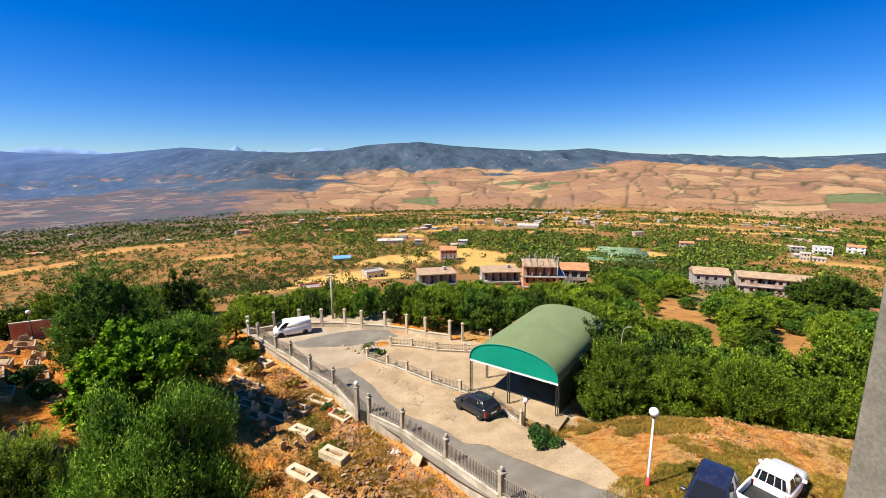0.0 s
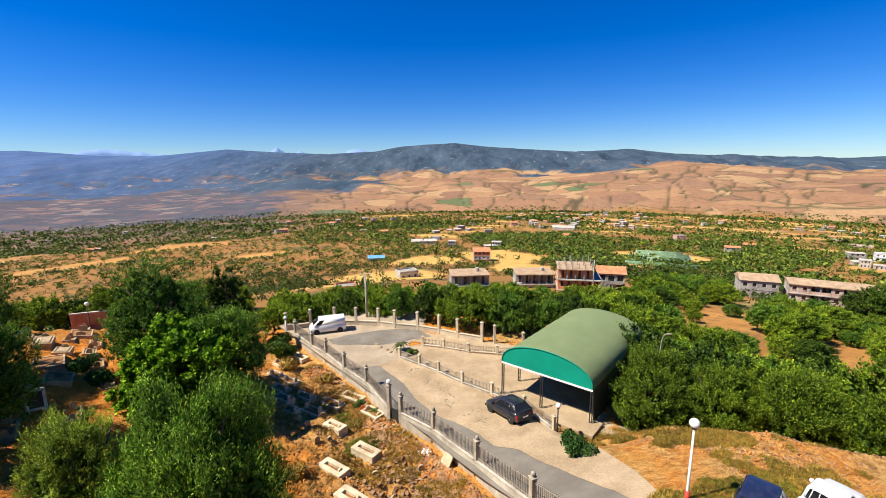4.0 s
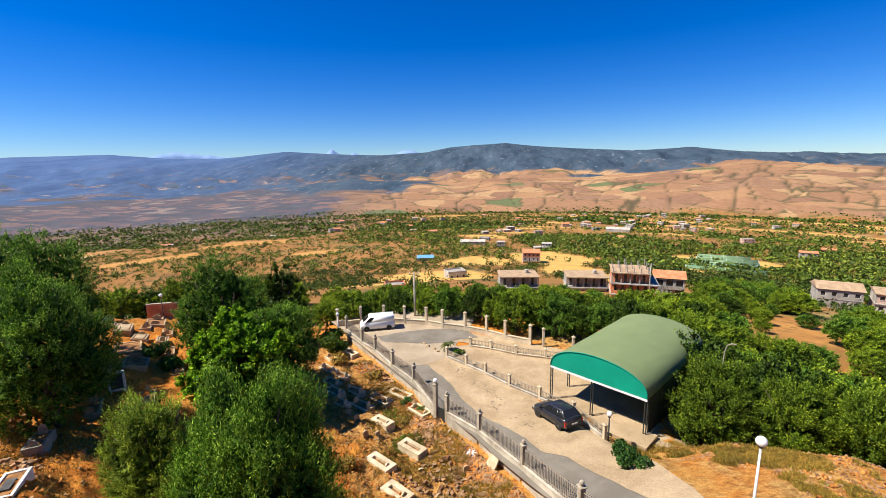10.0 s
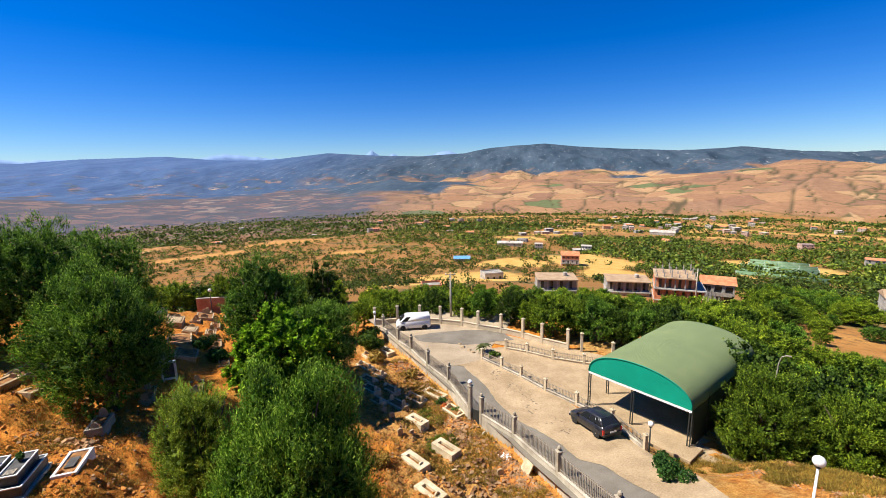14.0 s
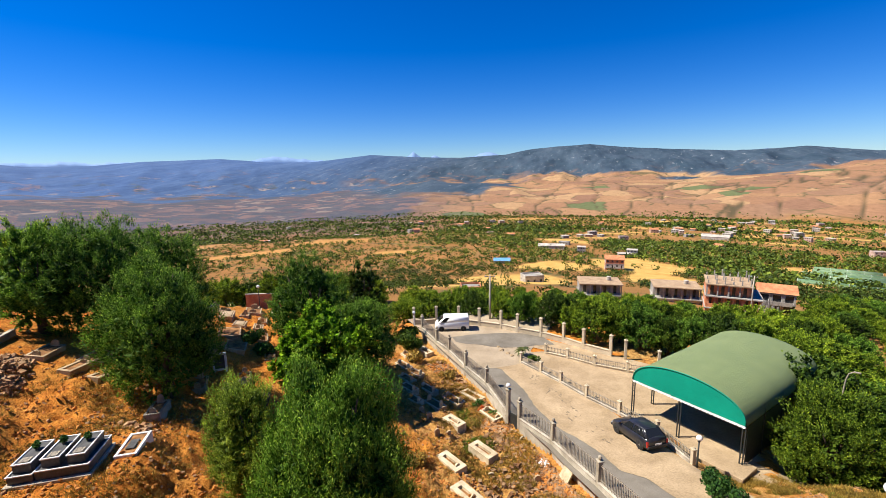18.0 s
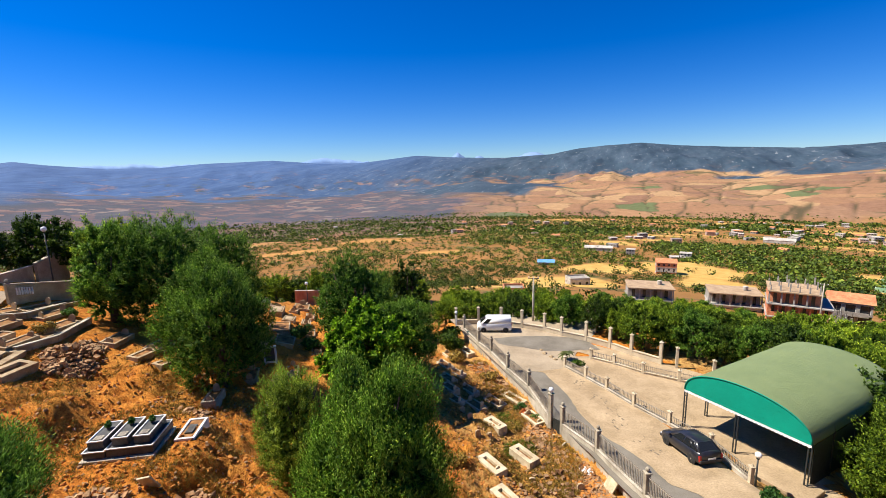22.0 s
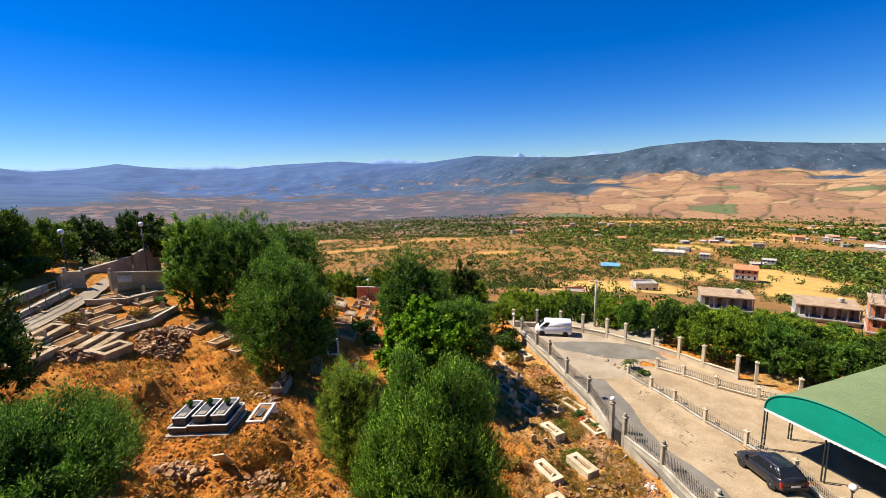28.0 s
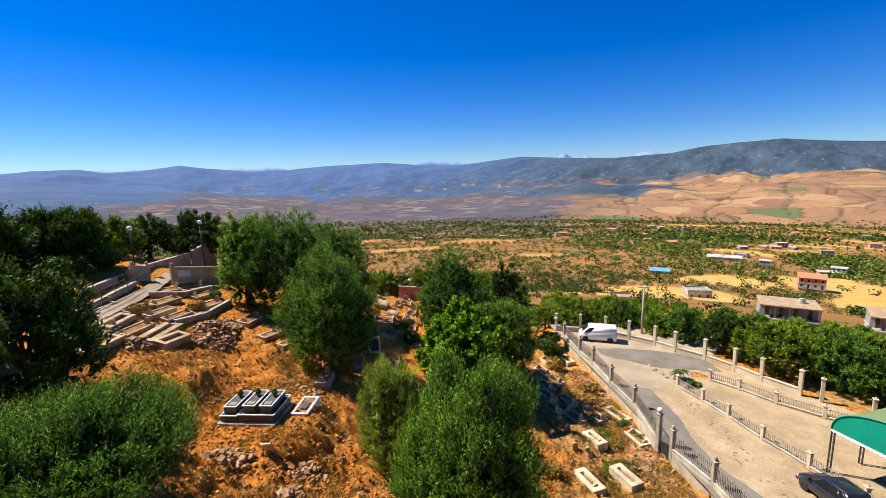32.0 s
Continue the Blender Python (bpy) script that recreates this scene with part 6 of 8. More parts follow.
# the middle terrace, between the trees
rows = [
    (-31.2, 32.3, 130, 2.8, 2.0, 0.3, 0, 0, 0), (-27.75, 29.2, 125, 2.2, 1.7, 0.32, 0.35, 0, 0), (-27.9, 26.6, 128, 2.4, 1.4, 0.42, 0, 0, 0.06), (-30.5, 38.6, 120, 2.2, 1.2, 0.6, 0.4, 0, 0.1), (-32.8, 35.4, 122, 2.2, 1.2, 0.4, 0.3, 0, 0.1),
    (-31.2, 36.2, 125, 2.0, 1.0, 0.3, 0.5, 0.4, 0.1), (-35.7, 36.8, 125, 2.6, 1.4, 0.6, 0.3, 0, 0.1), (-34.9, 44.0, 125, 2.2, 1.2, 0.35, 0.6, 0.4, 0), (-37.0, 42.4, 125, 2.6, 1.8, 0.3, 0.5, 0.4, 0), (-38.6, 44.6, 125, 2.2, 1.0, 0.35, 0.5, 0.4, 0), (-41.3, 40.7, 125, 2.4, 1.0, 0.35, 0.3, 0, 0.1),
    (-33.4, 39.6, 125, 2.0, 1.0, 0.35, 0.6, 0.5, 0), (-36.2, 40.0, 125, 2.0, 1.0, 0.35, 0.5, 0.4, 0), (-32.2, 41.4, 122, 2.0, 0.9, 0.35, 0.6, 0.5, 0), (-38.8, 38.4, 128, 2.2, 1.1, 0.4, 0.4, 0.3, 0), (-29.4, 34.6, 128, 2.0, 1.0, 0.3, 0.5, 0.4, 0), (-33.0, 30.2, 130, 2.2, 1.0, 0.35, 0.5, 0.4, 0), (-36.8, 46.2, 120, 2.0, 1.0, 0.35, 0.6, 0.4, 0),
    (-25.0, 22.6, 128, 2.1, 1.0, 0.35, 0.5, 0.4, 0), (-22.6, 22.4, 128, 2.1, 1.0, 0.35, 0.5, 0.4, 0), (-21.0, 20.6, 128, 2.1, 1.0, 0.3, 0.5, 0.4, 0), (-23.6, 25.4, 128, 2.0, 0.9, 0.3, 0.5, 0.4, 0), (-25.4, 30.6, 128, 2.0, 0.9, 0.3, 0.5, 0.4, 0),
]
for x, y, r, L, W, H, h1, h2, sl in rows:
    grave(x, y, r, L, W, H * 0.8, M_OLDTOMB, "cement grave plot of dry earth between trees", (h1, h2), M_SOIL, 0.03, "grave", None, sl)
# darker concrete than the other tombs, standing in for the olive's shade
grave(-23.6, 18.2, 120, 1.7, 0.9, 0.35, M_PILLAR, "weathered cement tomb, darkened in colour for an olive's shade", (0.5, 0.3), M_SOIL, 0.0, "grave")
t = thing("headstone_frame", pose(-25.6, 25.2, ground_height(-25.6, 25.2), 0, 0, 35), "tall white marble headstone frame", "headstone")
part("frame", boxes((-0.5, -0.36, -0.08, 0.08, -0.2, 1.5), (0.36, 0.5, -0.08, 0.08, -0.2, 1.5), (-0.36, 0.36, -0.08, 0.08, 1.36, 1.5), (-0.36, 0.36, -0.08, 0.08, 0.1, 0.25)), M_MARBLE, t)
part("panel", boxes((-0.36, 0.36, -0.03, 0.03, 0.25, 1.36)), M_SLATE, t, "dark stone panel")


def granite_tombs():
    """Three black tombs with white borders on one stepped platform."""
    z = 7.3
    spot = pose(-21.6, 11.95, z, 0, 0, 31.2) @ Matrix.Diagonal((0.8, 0.9, 0.92, 1))
    t = thing("tomb_platform", spot, "stepped dark granite platform with white edge", "tomb")
    part("footing", boxes((-2.0, 2.0, -1.35, 1.3, -0.9, 0.06), bevel=0.02), M_CONCRETE, t, "pale cement footing")
    part("plinth", boxes((-0.62, 1.85, -1.15, 1.2, 0.062, 0.5)), M_SLATE, t)
    part("plinth", boxes((-1.85, -0.7, -1.15, 1.2, 0.062, 0.42)), M_SLATE, t)
    for x0, x1, zz in ((-0.66, 1.89, 0.502), (-1.89, -0.68, 0.422)):
        for r in ((x0, x1, -1.2, -1.13, zz, zz + 0.05), (x0, x1, 1.18, 1.25, zz, zz + 0.05), (x0, x0 + 0.07, -1.128, 1.178, zz, zz + 0.05), (x1 - 0.07, x1, -1.128, 1.178, zz, zz + 0.05)):
            part("edging", boxes(r), M_MARBLE, t, "white marble edging")
    for i, (x, zz) in enumerate(((-1.28, 0.425), (0.02, 0.505), (1.2, 0.505))):
        k = thing("tomb", spot @ pose(x, 0.05, zz), "black granite tomb with white marble border", "tomb", "granite tombs")
        part("chest", boxes((-0.42, 0.42, -0.95, 0.95, 0.0, 0.42), bevel=0.01), M_SLATE, k)
        for r in ((-0.45, 0.45, -0.98, -0.9, 0.422, 0.47), (-0.45, 0.45, 0.9, 0.98, 0.422, 0.47), (-0.45, -0.38, -0.898, 0.898, 0.422, 0.47), (0.38, 0.45, -0.898, 0.898, 0.422, 0.47)):
            part("border", boxes(r), M_MARBLE, k, "white marble border")
        part("plaque", boxes((-0.22, 0.22, -0.78, -0.4, 0.422, 0.46)), M_CONCRETE, k, "pale inscribed plaque")
        for j in range(4):
            part("inscription_line", boxes((-0.17, 0.17 - 0.06 * (j % 2), -0.74 + 0.09 * j, -0.71 + 0.09 * j, 0.461, 0.464)), M_SLATE, k)
        bm = bmesh.new()
        lathe(bm, [(0.09, 0.424), (0.12, 0.5), (0.1, 0.56)], 10, (0.0, 0.3, 0))
        part("urn", bm, M_SLATE, k)
        part("plant", cloud_mesh("plant", leaf_cloud(160, 0.07, [(0, 0.3, 0.66, 0.17)], 30 + i, 0.8), M_GREENSHRUB), None, k, "small green plant")


granite_tombs()
g = grave(-19.95, 13.95, 121, 1.9, 0.95, 0.1, M_MARBLE, "flat white-kerbed grave beside the granite tombs", (0, 0), M_SOIL, 0.02, "grave", None, 0)
part("plate", boxes((-0.45, 0.3, -0.18, 0.18, 0.07, 0.12)), M_SLATE, g, "small dark plate")
t = thing("fallen_tablet", pose(-17.9, 10.45, ground_height(-17.9, 10.45) + 0.1, 28, -10, 25), "pale stone tablet leaning on rubble", "tablet")
part("tablet", boxes((-0.28, 0.28, -0.04, 0.04, -0.2, 0.7), bevel=0.01), M_TOMB, t, "", pose(0, 0, 0))


def wall(name, pts, h, th, mat, label, caps=False):
    """A wall over the ground through points, with a coping."""
    x0, y0 = pts[0]
    z0 = ground_height(x0, y0)
    t = thing(name, pose(x0, y0, z0), label, "wall")
    for i, ((ax, ay), (bx, by)) in enumerate(zip(pts, pts[1:])):
        n = math.hypot(bx - ax, by - ay)
        ga, gb = ground_height(ax, ay), ground_height(bx, by)
        ha, hb = (h[i], h[i + 1]) if isinstance(h, tuple) else (h, h)
        m = pose(ax - x0, ay - y0, ga - z0, 0, 0, math.degrees(math.atan2(by - ay, bx - ax)))
        for nm, e, lo, hi, mt in (("panel", 0, -1.2, 0, mat), ("coping", 0.05, 0.003, 0.09, M_CONCRETE)):
            bm = bmesh.new()
            vs = []
            for up in (0, 1):
                for v in (-th / 2 - e, th / 2 + e):
                    for u in (0, n):
                        top = (ha if u == 0 else hb + gb - ga)
                        z = top + hi if up else (top + lo if nm == "coping" else (0 if u == 0 else gb - ga) + lo)
                        vs.append(bm.verts.new((u, v, z)))
            for f in ((0, 2, 3, 1), (4, 5, 7, 6), (0, 1, 5, 4), (2, 6, 7, 3), (0, 4, 6, 2), (1, 3, 7, 5)):
                bm.faces.new([vs[k] for k in f])
            part(nm, bm, mt, t, "", m)
        if caps:
            for u in (0.15, n - 0.15):
                bm = bmesh.new()
                lathe(bm, [(0.16, ha - 0.1), (0.16, ha + 0.12), (0.08, ha + 0.16), (0.14, ha + 0.26), (0.12, ha + 0.36), (0.03, ha + 0.44)], 10)
                part("finial", bm, M_CONCRETE, t, "", m @ pose(u, 0, (gb - ga) * u / n))
    return t


M_OLDWALL = rough_mat("weathered_render", (0.36, 0.28, 0.18), (0.56, 0.46, 0.31), 0.9, 18, 0.9, 0, 0.015)
def level_wall(name, pts, tops, th, mat, label, caps=False):
    """A wall whose top stands at given heights over the datum."""
    return wall(name, pts, tuple(z - ground_height(x, y) for (x, y), z in zip(pts, tops)), th, mat, label, caps)


wall("terrace_wall", [(-42.3, 13.75), (-42.15, 15.1)], 1.3, 0.25, M_OLDWALL, "weathered rendered wall beside the cemetery path", True)
level_wall("terrace_wall", [(-42.6, 13.6), (-46.8, 17.8), (-51.3, 22.5)], (12.85, 12.5, 12.2), 0.25, M_OLDWALL, "long weathered wall behind the cemetery path")
gw = wall("gate_wall", [(-41.25, 16.4), (-41.9, 21.1)], (1.5, 1.65), 0.28, M_OLDWALL, "weathered wall with balusters and stone finials", True)
for k in range(7):
    part("baluster", from_bm("baluster", lathe(bmesh.new(), [(0.05, 0.6), (0.08, 0.8), (0.05, 1.0), (0.06, 1.15)], 8), M_WHITE), None, gw, "pale baluster in the wall opening", pose(0.16 - 0.022 * k, 0.55 + 0.16 * k, 0.0 - 0.03 * k))
level_wall("chapel_wall", [(-51.0, 22.7), (-52.2, 25.8)], (12.4, 13.3), 0.3, M_OLDWALL, "tall sloping side wall of an old tomb house")


def path_and_rails():
    line = [(-33.2, 6.4), (-34.87, 8.35), (-37.5, 11.3), (-40.27, 14.5), (-41.8, 15.9), (-43.6, 17.6)]
    rows = []
    for (ax, ay), (bx, by) in zip(line, line[1:]):
        for f in np.linspace(0, 1, 6)[:-1]:
            x, y = ax + (bx - ax) * f, ay + (by - ay) * f
            rows.append([(x - 0.75 * 0.5 * k, y - 0.66 * 0.5 * k) for k in (-1, 0, 1)])
    draped("path", rows, 0.22, M_PALE, "pale concrete cemetery path", "path")
    for (x0, y0), (x1, y1), n in (((-33.9, 6.6), (-40.6, 13.7), 7), ((-36.4, 7.4), (-41.2, 12.9), 6)):
        z0 = ground_height(x0, y0)
        t = thing("handrail", pose(x0, y0, z0), "thin dark iron handrail along the path", "handrail")
        pts = []
        for i in range(n):
            dx, dy = (x1 - x0) * i / (n - 1), (y1 - y0) * i / (n - 1)
            z = ground_height(x0 + dx, y0 + dy) - z0
            part("upright", boxes((-0.025, 0.025, -0.025, 0.025, -0.1, 1.0)), M_IRON, t, "", pose(dx, dy, z))
            pts.append((dx, dy, z + 1.0))
        for dz in (0, -0.45):
            bm = bmesh.new()
            tube(bm, [(x, y, z + dz) for x, y, z in pts], [0.025] * n, 6)
            part("bar", bm, M_IRON, t)
    wall("kerb_wall", [(-34.4, 6.3), (-41.2, 13.6)], 0.3, 0.22, M_CONCRETE, "low concrete kerb wall along the path")
    wall("kerb_wall", [(-37.3, 7.0), (-42.0, 12.6)], 0.45, 0.22, M_CONCRETE, "low concrete kerb wall above the path")


path_and_rails()
wall("terrace_kerb", [(-33.9, 13.3), (-34.6, 15.8), (-36.7, 19.0)], 0.35, 0.2, M_OLDTOMB, "low cement kerb along the edge of the terrace")
wall("plot_kerb", [(-39.0, 13.7), (-38.75, 16.2), (-40.0, 19.2)], 0.3, 0.2, M_OLDTOMB, "low dark-stained kerb of the upper grave plot")
globe_lamp(-45.5, 15.2, 3.3, "globe lamp on a dark pole by the cemetery wall", M_STEEL, False, 0.24)
globe_lamp(-48.9, 22.9, 5.3, "globe lamp on a dark pole behind the cemetery wall", M_STEEL, False, 0.24)
globe_lamp(-39.5, 46.6, 3.2, "globe lamp on a dark pole at the cemetery's end", M_STEEL, False, 0.22)
level_wall("plot_wall", [(-41.3, 46.2), (-38.7, 48.4), (-37.6, 49.3)], (4.2, 3.85, 3.6), 0.25, M_REDWALL, "red-plastered wall at the end of the cemetery")


# ---- stones, tufts and shrubs ----
def stones(name, centres, count, size, label, seed, kind="stuff", mat=None):
    bm = bmesh.new()
    if mat:
        bmesh.ops.create_icosphere(bm, subdivisions=1, radius=1.0)
    else:
        bmesh.ops.create_cube(bm, size=1.6)
    bv = np.array([v.co[:] for v in bm.verts])
    bf = np.array([[v.index for v in f.verts] for f in bm.faces])
    bm.free()
    rng = np.random.default_rng(seed)
    vs, fs, off = [], [], 0
    while len(vs) < count:
        cx, cy, r, hump = centres[rng.integers(len(centres))]
        a, q = rng.uniform(0, 2 * math.pi), r * math.sqrt(rng.random())
        x, y = cx + q * math.cos(a), cy + q * math.sin(a)
        s0, q0 = along(x, y)
        if -9.6 < q0 < fence_off(s0) + 0.25 and s0 < 20.5:
            continue
        s = size * rng.uniform(0.35, 1.3)
        v = bv * rng.uniform(0.55, 1.3, (len(bv), 1)) * (s, s * rng.uniform(0.6, 1.0), s * rng.uniform(0.45, 0.9))
        c, d = math.cos(tilt := rng.uniform(-0.9, 0.9)), math.sin(tilt)
        v = np.stack([v[:, 0], v[:, 1] * c - v[:, 2] * d, v[:, 1] * d + v[:, 2] * c], 1)
        c, d = math.cos(a * 3), math.sin(a * 3)
        v = np.stack([v[:, 0] * c - v[:, 1] * d, v[:, 0] * d + v[:, 1] * c, v[:, 2]], 1)
        vs.append(v + (x, y, ground_height(x, y) + s * 0.2 + hump * max(0, 1 - q / r) * rng.uniform(0.4, 1.0)))
        fs.append(bf + off)
        off += len(v)
    me = mesh_of(name, np.concatenate(vs).tolist(), np.concatenate(fs).tolist(), mat or M_STONE)
    return tagged(new(name, me), label, "stones", kind=kind)


stones("stone_heap", [(-32.2, 15.4, 1.7, 1.0), (-31.2, 14.6, 1.3, 0.5), (-32.9, 16.6, 1.0, 0.5)], 760, 0.15, "heap of pale rubble stones and brick by the tombs", 3)
stones("stone_heap", [(-31.7, 10.1, 0.9, 0.35)], 80, 0.19, "small heap of rubble below a tomb", 4)
stones("stone_heap", [(-3.0, 27.2, 2.2, 0.25), (-1.2, 24.6, 1.9, 0.2), (-5.0, 30.6, 1.2, 0.2), (-3.6, 24.0, 2.2, 0.1)], 340, 0.15, "rubble stones heaped along the cemetery wall", 5)
stones("stone_heap", [(-16.4, 11.3, 0.8, 0.4), (-18.4, 8.8, 1.0, 0.4), (-22.4, 16.0, 1.0, 0.4), (-15.0, 9.2, 0.6, 0.4)], 260, 0.15, "clods and stones on the red slope", 6)
stones("scattered_stones", [(-22, 13, 9, 0), (-7, 26, 7, 0), (-28, 14, 8, 0), (14, 20, 5, 0), (-14, 12, 6, 0), (-20, 26, 9, 0), (-10, 34, 6, 0), (-12, 8, 7, 0)], 2600, 0.085, "small stones strewn over dry earth", 7)

stones("earth_clods", [(-22, 13, 9, 0.1), (-7, 26, 7, 0.1), (-28, 13, 8, 0.1), (14, 20, 5, 0.1), (-13, 11, 6, 0.1), (-19, 9, 7, 0.1), (-9, 22, 6, 0.1)], 4200, 0.1, "red earth clods over the dug slope", 8, "stuff", M_CLOD)


VERGE = [(*from_along(s, fence_off(s) + 1.1), 1.3, 0.1) for s in range(-14, 20, 2)]
stones("verge_stones", VERGE, 2600, 0.16, "broken stones strewn along the foot of the fence", 17)
stones("verge_clods", VERGE, 3500, 0.15, "red clods and crumbled earth along the fence", 18, "stuff", M_CLOD)


M_WEED = leaf_mat("weed", (0.05, 0.1, 0.015), (0.11, 0.19, 0.03), (0.2, 0.29, 0.06), 0.3)
M_BLOOM = leaf_mat("red_bloom", (0.1, 0.12, 0.03), (0.55, 0.08, 0.03), (0.65, 0.16, 0.05), 0.2)
M_STRAW = leaf_mat("straw", (0.26, 0.16, 0.035), (0.46, 0.31, 0.07), (0.6, 0.44, 0.13), 0.3)


stones("marble_rubble", [(-1.25, 28.4, 0.55, 0.25)], 60, 0.12, "pale broken marble heaped by the fence", 31, "stuff", M_MARBLE)
t = thing("leaning_slab", pose(0.05, 26.6, ground_height(0.05, 26.6), 0, 0, -60), "tan stone slab leaning on the fence wall", "slab")
part("slab", boxes((-0.5, 0.5, -0.06, 0.06, -0.1, 0.95), bevel=0.02), M_TOMB, t, "", pose(0, 0, 0, -28, 0, 0))


def tufts(name, centres, count, length, mat, label, seed):
    rng = np.random.default_rng(seed)
    pts = []
    while len(pts) < count:
        cx, cy, r = centres[rng.integers(len(centres))]
        a, q = rng.uniform(0, 2 * math.pi), r * math.sqrt(rng.random())
        x, y = cx + q * math.cos(a), cy + q * math.sin(a)
        s, off = along(x, y)
        if -9.5 < off < fence_off(s) + 0.25 and s < 19 or fbm(x * 0.4 + 5, y * 0.4, 3) < -0.05:
            continue
        pts.append((x, y, ground_height(x, y)))
    p = np.repeat(np.array(pts), 7, 0)
    n = len(p)
    p = p + rng.normal(size=(n, 3)) * (0.06, 0.06, 0)
    axis = rng.normal(size=(n, 3)) * (0.5, 0.5, 0.2) + (0, 0, 0.8)
    axis /= np.linalg.norm(axis, axis=1)[:, None]
    side = np.cross(axis, rng.normal(size=(n, 3)))
    side /= np.linalg.norm(side, axis=1)[:, None]
    s = length * rng.uniform(0.4, 1.2, n)[:, None]
    v = np.stack([p - side * 0.012, p + side * 0.012, p + axis * s + side * 0.004, p + axis * s - side * 0.004], 1).reshape(-1, 3)
    return tagged(new(name, cloud_mesh(name, v, mat)), label, "grass", kind="stuff")


tufts("dry_grass", [(-6.5, 27, 7), (-21, 14, 9), (-28, 13, 7), (-14, 11, 6), (13.5, 20, 6), (11, 24, 4), (-11, 36, 6), (-22, 26, 8), (14, 26, 4), (13, 22, 5), (10, 27, 3), (17, 20, 5), (-4, 27, 4), (-1, 23, 3)], 22000, 0.22, M_DRYSHRUB, "dry yellow grass in sparse tufts", 11)
tufts("yard_grass", [(10, 21, 3), (12, 19, 3), (14, 22, 4), (17, 21, 4), (20, 19, 4), (11, 24, 3), (9.5, 23, 2), (22, 17, 3), (15, 18, 3)], 6500, 0.22, M_STRAW, "golden dry grass over the yard", 23)
stones("yard_stones", [(14, 21, 6, 0), (19, 19, 5, 0), (11, 23, 3, 0)], 1500, 0.06, "small stones over the dusty yard", 24)
tufts("verge_grass", [v[:3] for v in VERGE], 7000, 0.34, M_DRYSHRUB, "dry grass along the foot of the fence", 19)
tufts("green_weeds", [(10.5, 22, 2.5), (12.5, 17.5, 2.5), (14.5, 16.5, 2), (-7.5, 33.4, 1.5), (-6.2, 29.5, 1.2), (15, 19, 3), (12, 25, 2), (13.8, 18.6, 1.0), (15.6, 17.6, 1.2), (12.2, 20.6, 1.2)], 3200, 0.2, M_WEED, "patches of green weeds on dry ground", 12)


def shrub(x, y, r, h, mat, label, seed, leaf=0.07, n=900, lift=0.0):
    rng = random.Random(seed)
    cl = [(rng.uniform(-r, r) * 0.65, rng.uniform(-r, r) * 0.65, h * rng.uniform(0.3, 0.7), r * rng.uniform(0.3, 0.45)) for _ in range(9)]
    t = thing("shrub", pose(x, y, ground_height(x, y) + lift), label, "shrub")
    part("foliage", cloud_mesh("foliage", leaf_cloud(n, leaf, cl, seed, 0.8), mat), None, t)
    bm = bmesh.new()
    for k in range(5):
        a = k * 1.25
        tube(bm, [(0, 0, -0.1), (math.cos(a) * r * 0.5, math.sin(a) * r * 0.5, h * 0.6)], [0.025, 0.01], 5)
    part("stems", bm, M_BARK, t)


shrub(8.75, 24.95, 1.25, 0.95, M_GREENSHRUB, "low blue-green shrub at the road's edge", 1, 0.09, 2200)
shrub(-7.4, 35.3, 0.6, 0.5, M_GREENSHRUB, "small green shrub on a grave", 2, 0.06, 500)
shrub(-7.2, 32.4, 1.0, 0.5, M_DRYSHRUB, "dry flowering plant between graves", 3, 0.05, 500)
shrub(-36.2, 11.9, 0.75, 0.9, M_DRYSHRUB, "dry yellow shrub between tombs", 4, 0.07, 600)
shrub(-35.8, 15.8, 0.75, 0.9, M_DRYSHRUB, "dry yellow shrub between tombs", 5, 0.07, 600)
shrub(-38.0, 18.4, 0.6, 0.8, M_GREENSHRUB, "green shrub by the cemetery wall", 6, 0.07, 600)
shrub(-29.0, 33.0, 1.2, 1.6, M_GREENSHRUB, "green bush among the grave plots", 7, 0.1, 1400)
shrub(-26.0, 31.0, 1.0, 1.3, M_GREENSHRUB, "green bush among the grave plots", 8, 0.1, 1200)
shrub(-7.1, 34.4, 0.4, 0.45, M_BLOOM, "red flowering plant on a grave", 15, 0.06, 260)
shrub(-17.4, 44.8, 1.7, 2.4, M_DARKTREE, "dark green bush at the corner of the cemetery", 21, 0.12, 2600)
shrub(-18.8, 47.2, 1.5, 2.2, M_DARKTREE, "dark green bush at the corner of the cemetery", 22, 0.12, 2200)
shrub(-16.0, 42.2, 1.2, 1.4, M_DRYSHRUB, "dry brown bush in the cemetery", 25, 0.09, 1200)
shrub(-9.2, 24.4, 1.0, 1.1, M_DRYSHRUB, "dry brown bush in the cemetery", 9, 0.08, 900)
shrub(-11.4, 39.4, 0.9, 1.0, M_DRYSHRUB, "dry brown bush near the fence", 10, 0.08, 800)
shrub(-5.9, 34.0, 0.45, 0.5, M_GREENSHRUB, "potted greenery on a grave", 13, 0.06, 400)


M_PALM = leaf_mat("palm_leaf", (0.1, 0.11, 0.035), (0.17, 0.18, 0.06), (0.26, 0.26, 0.1), 0.2)


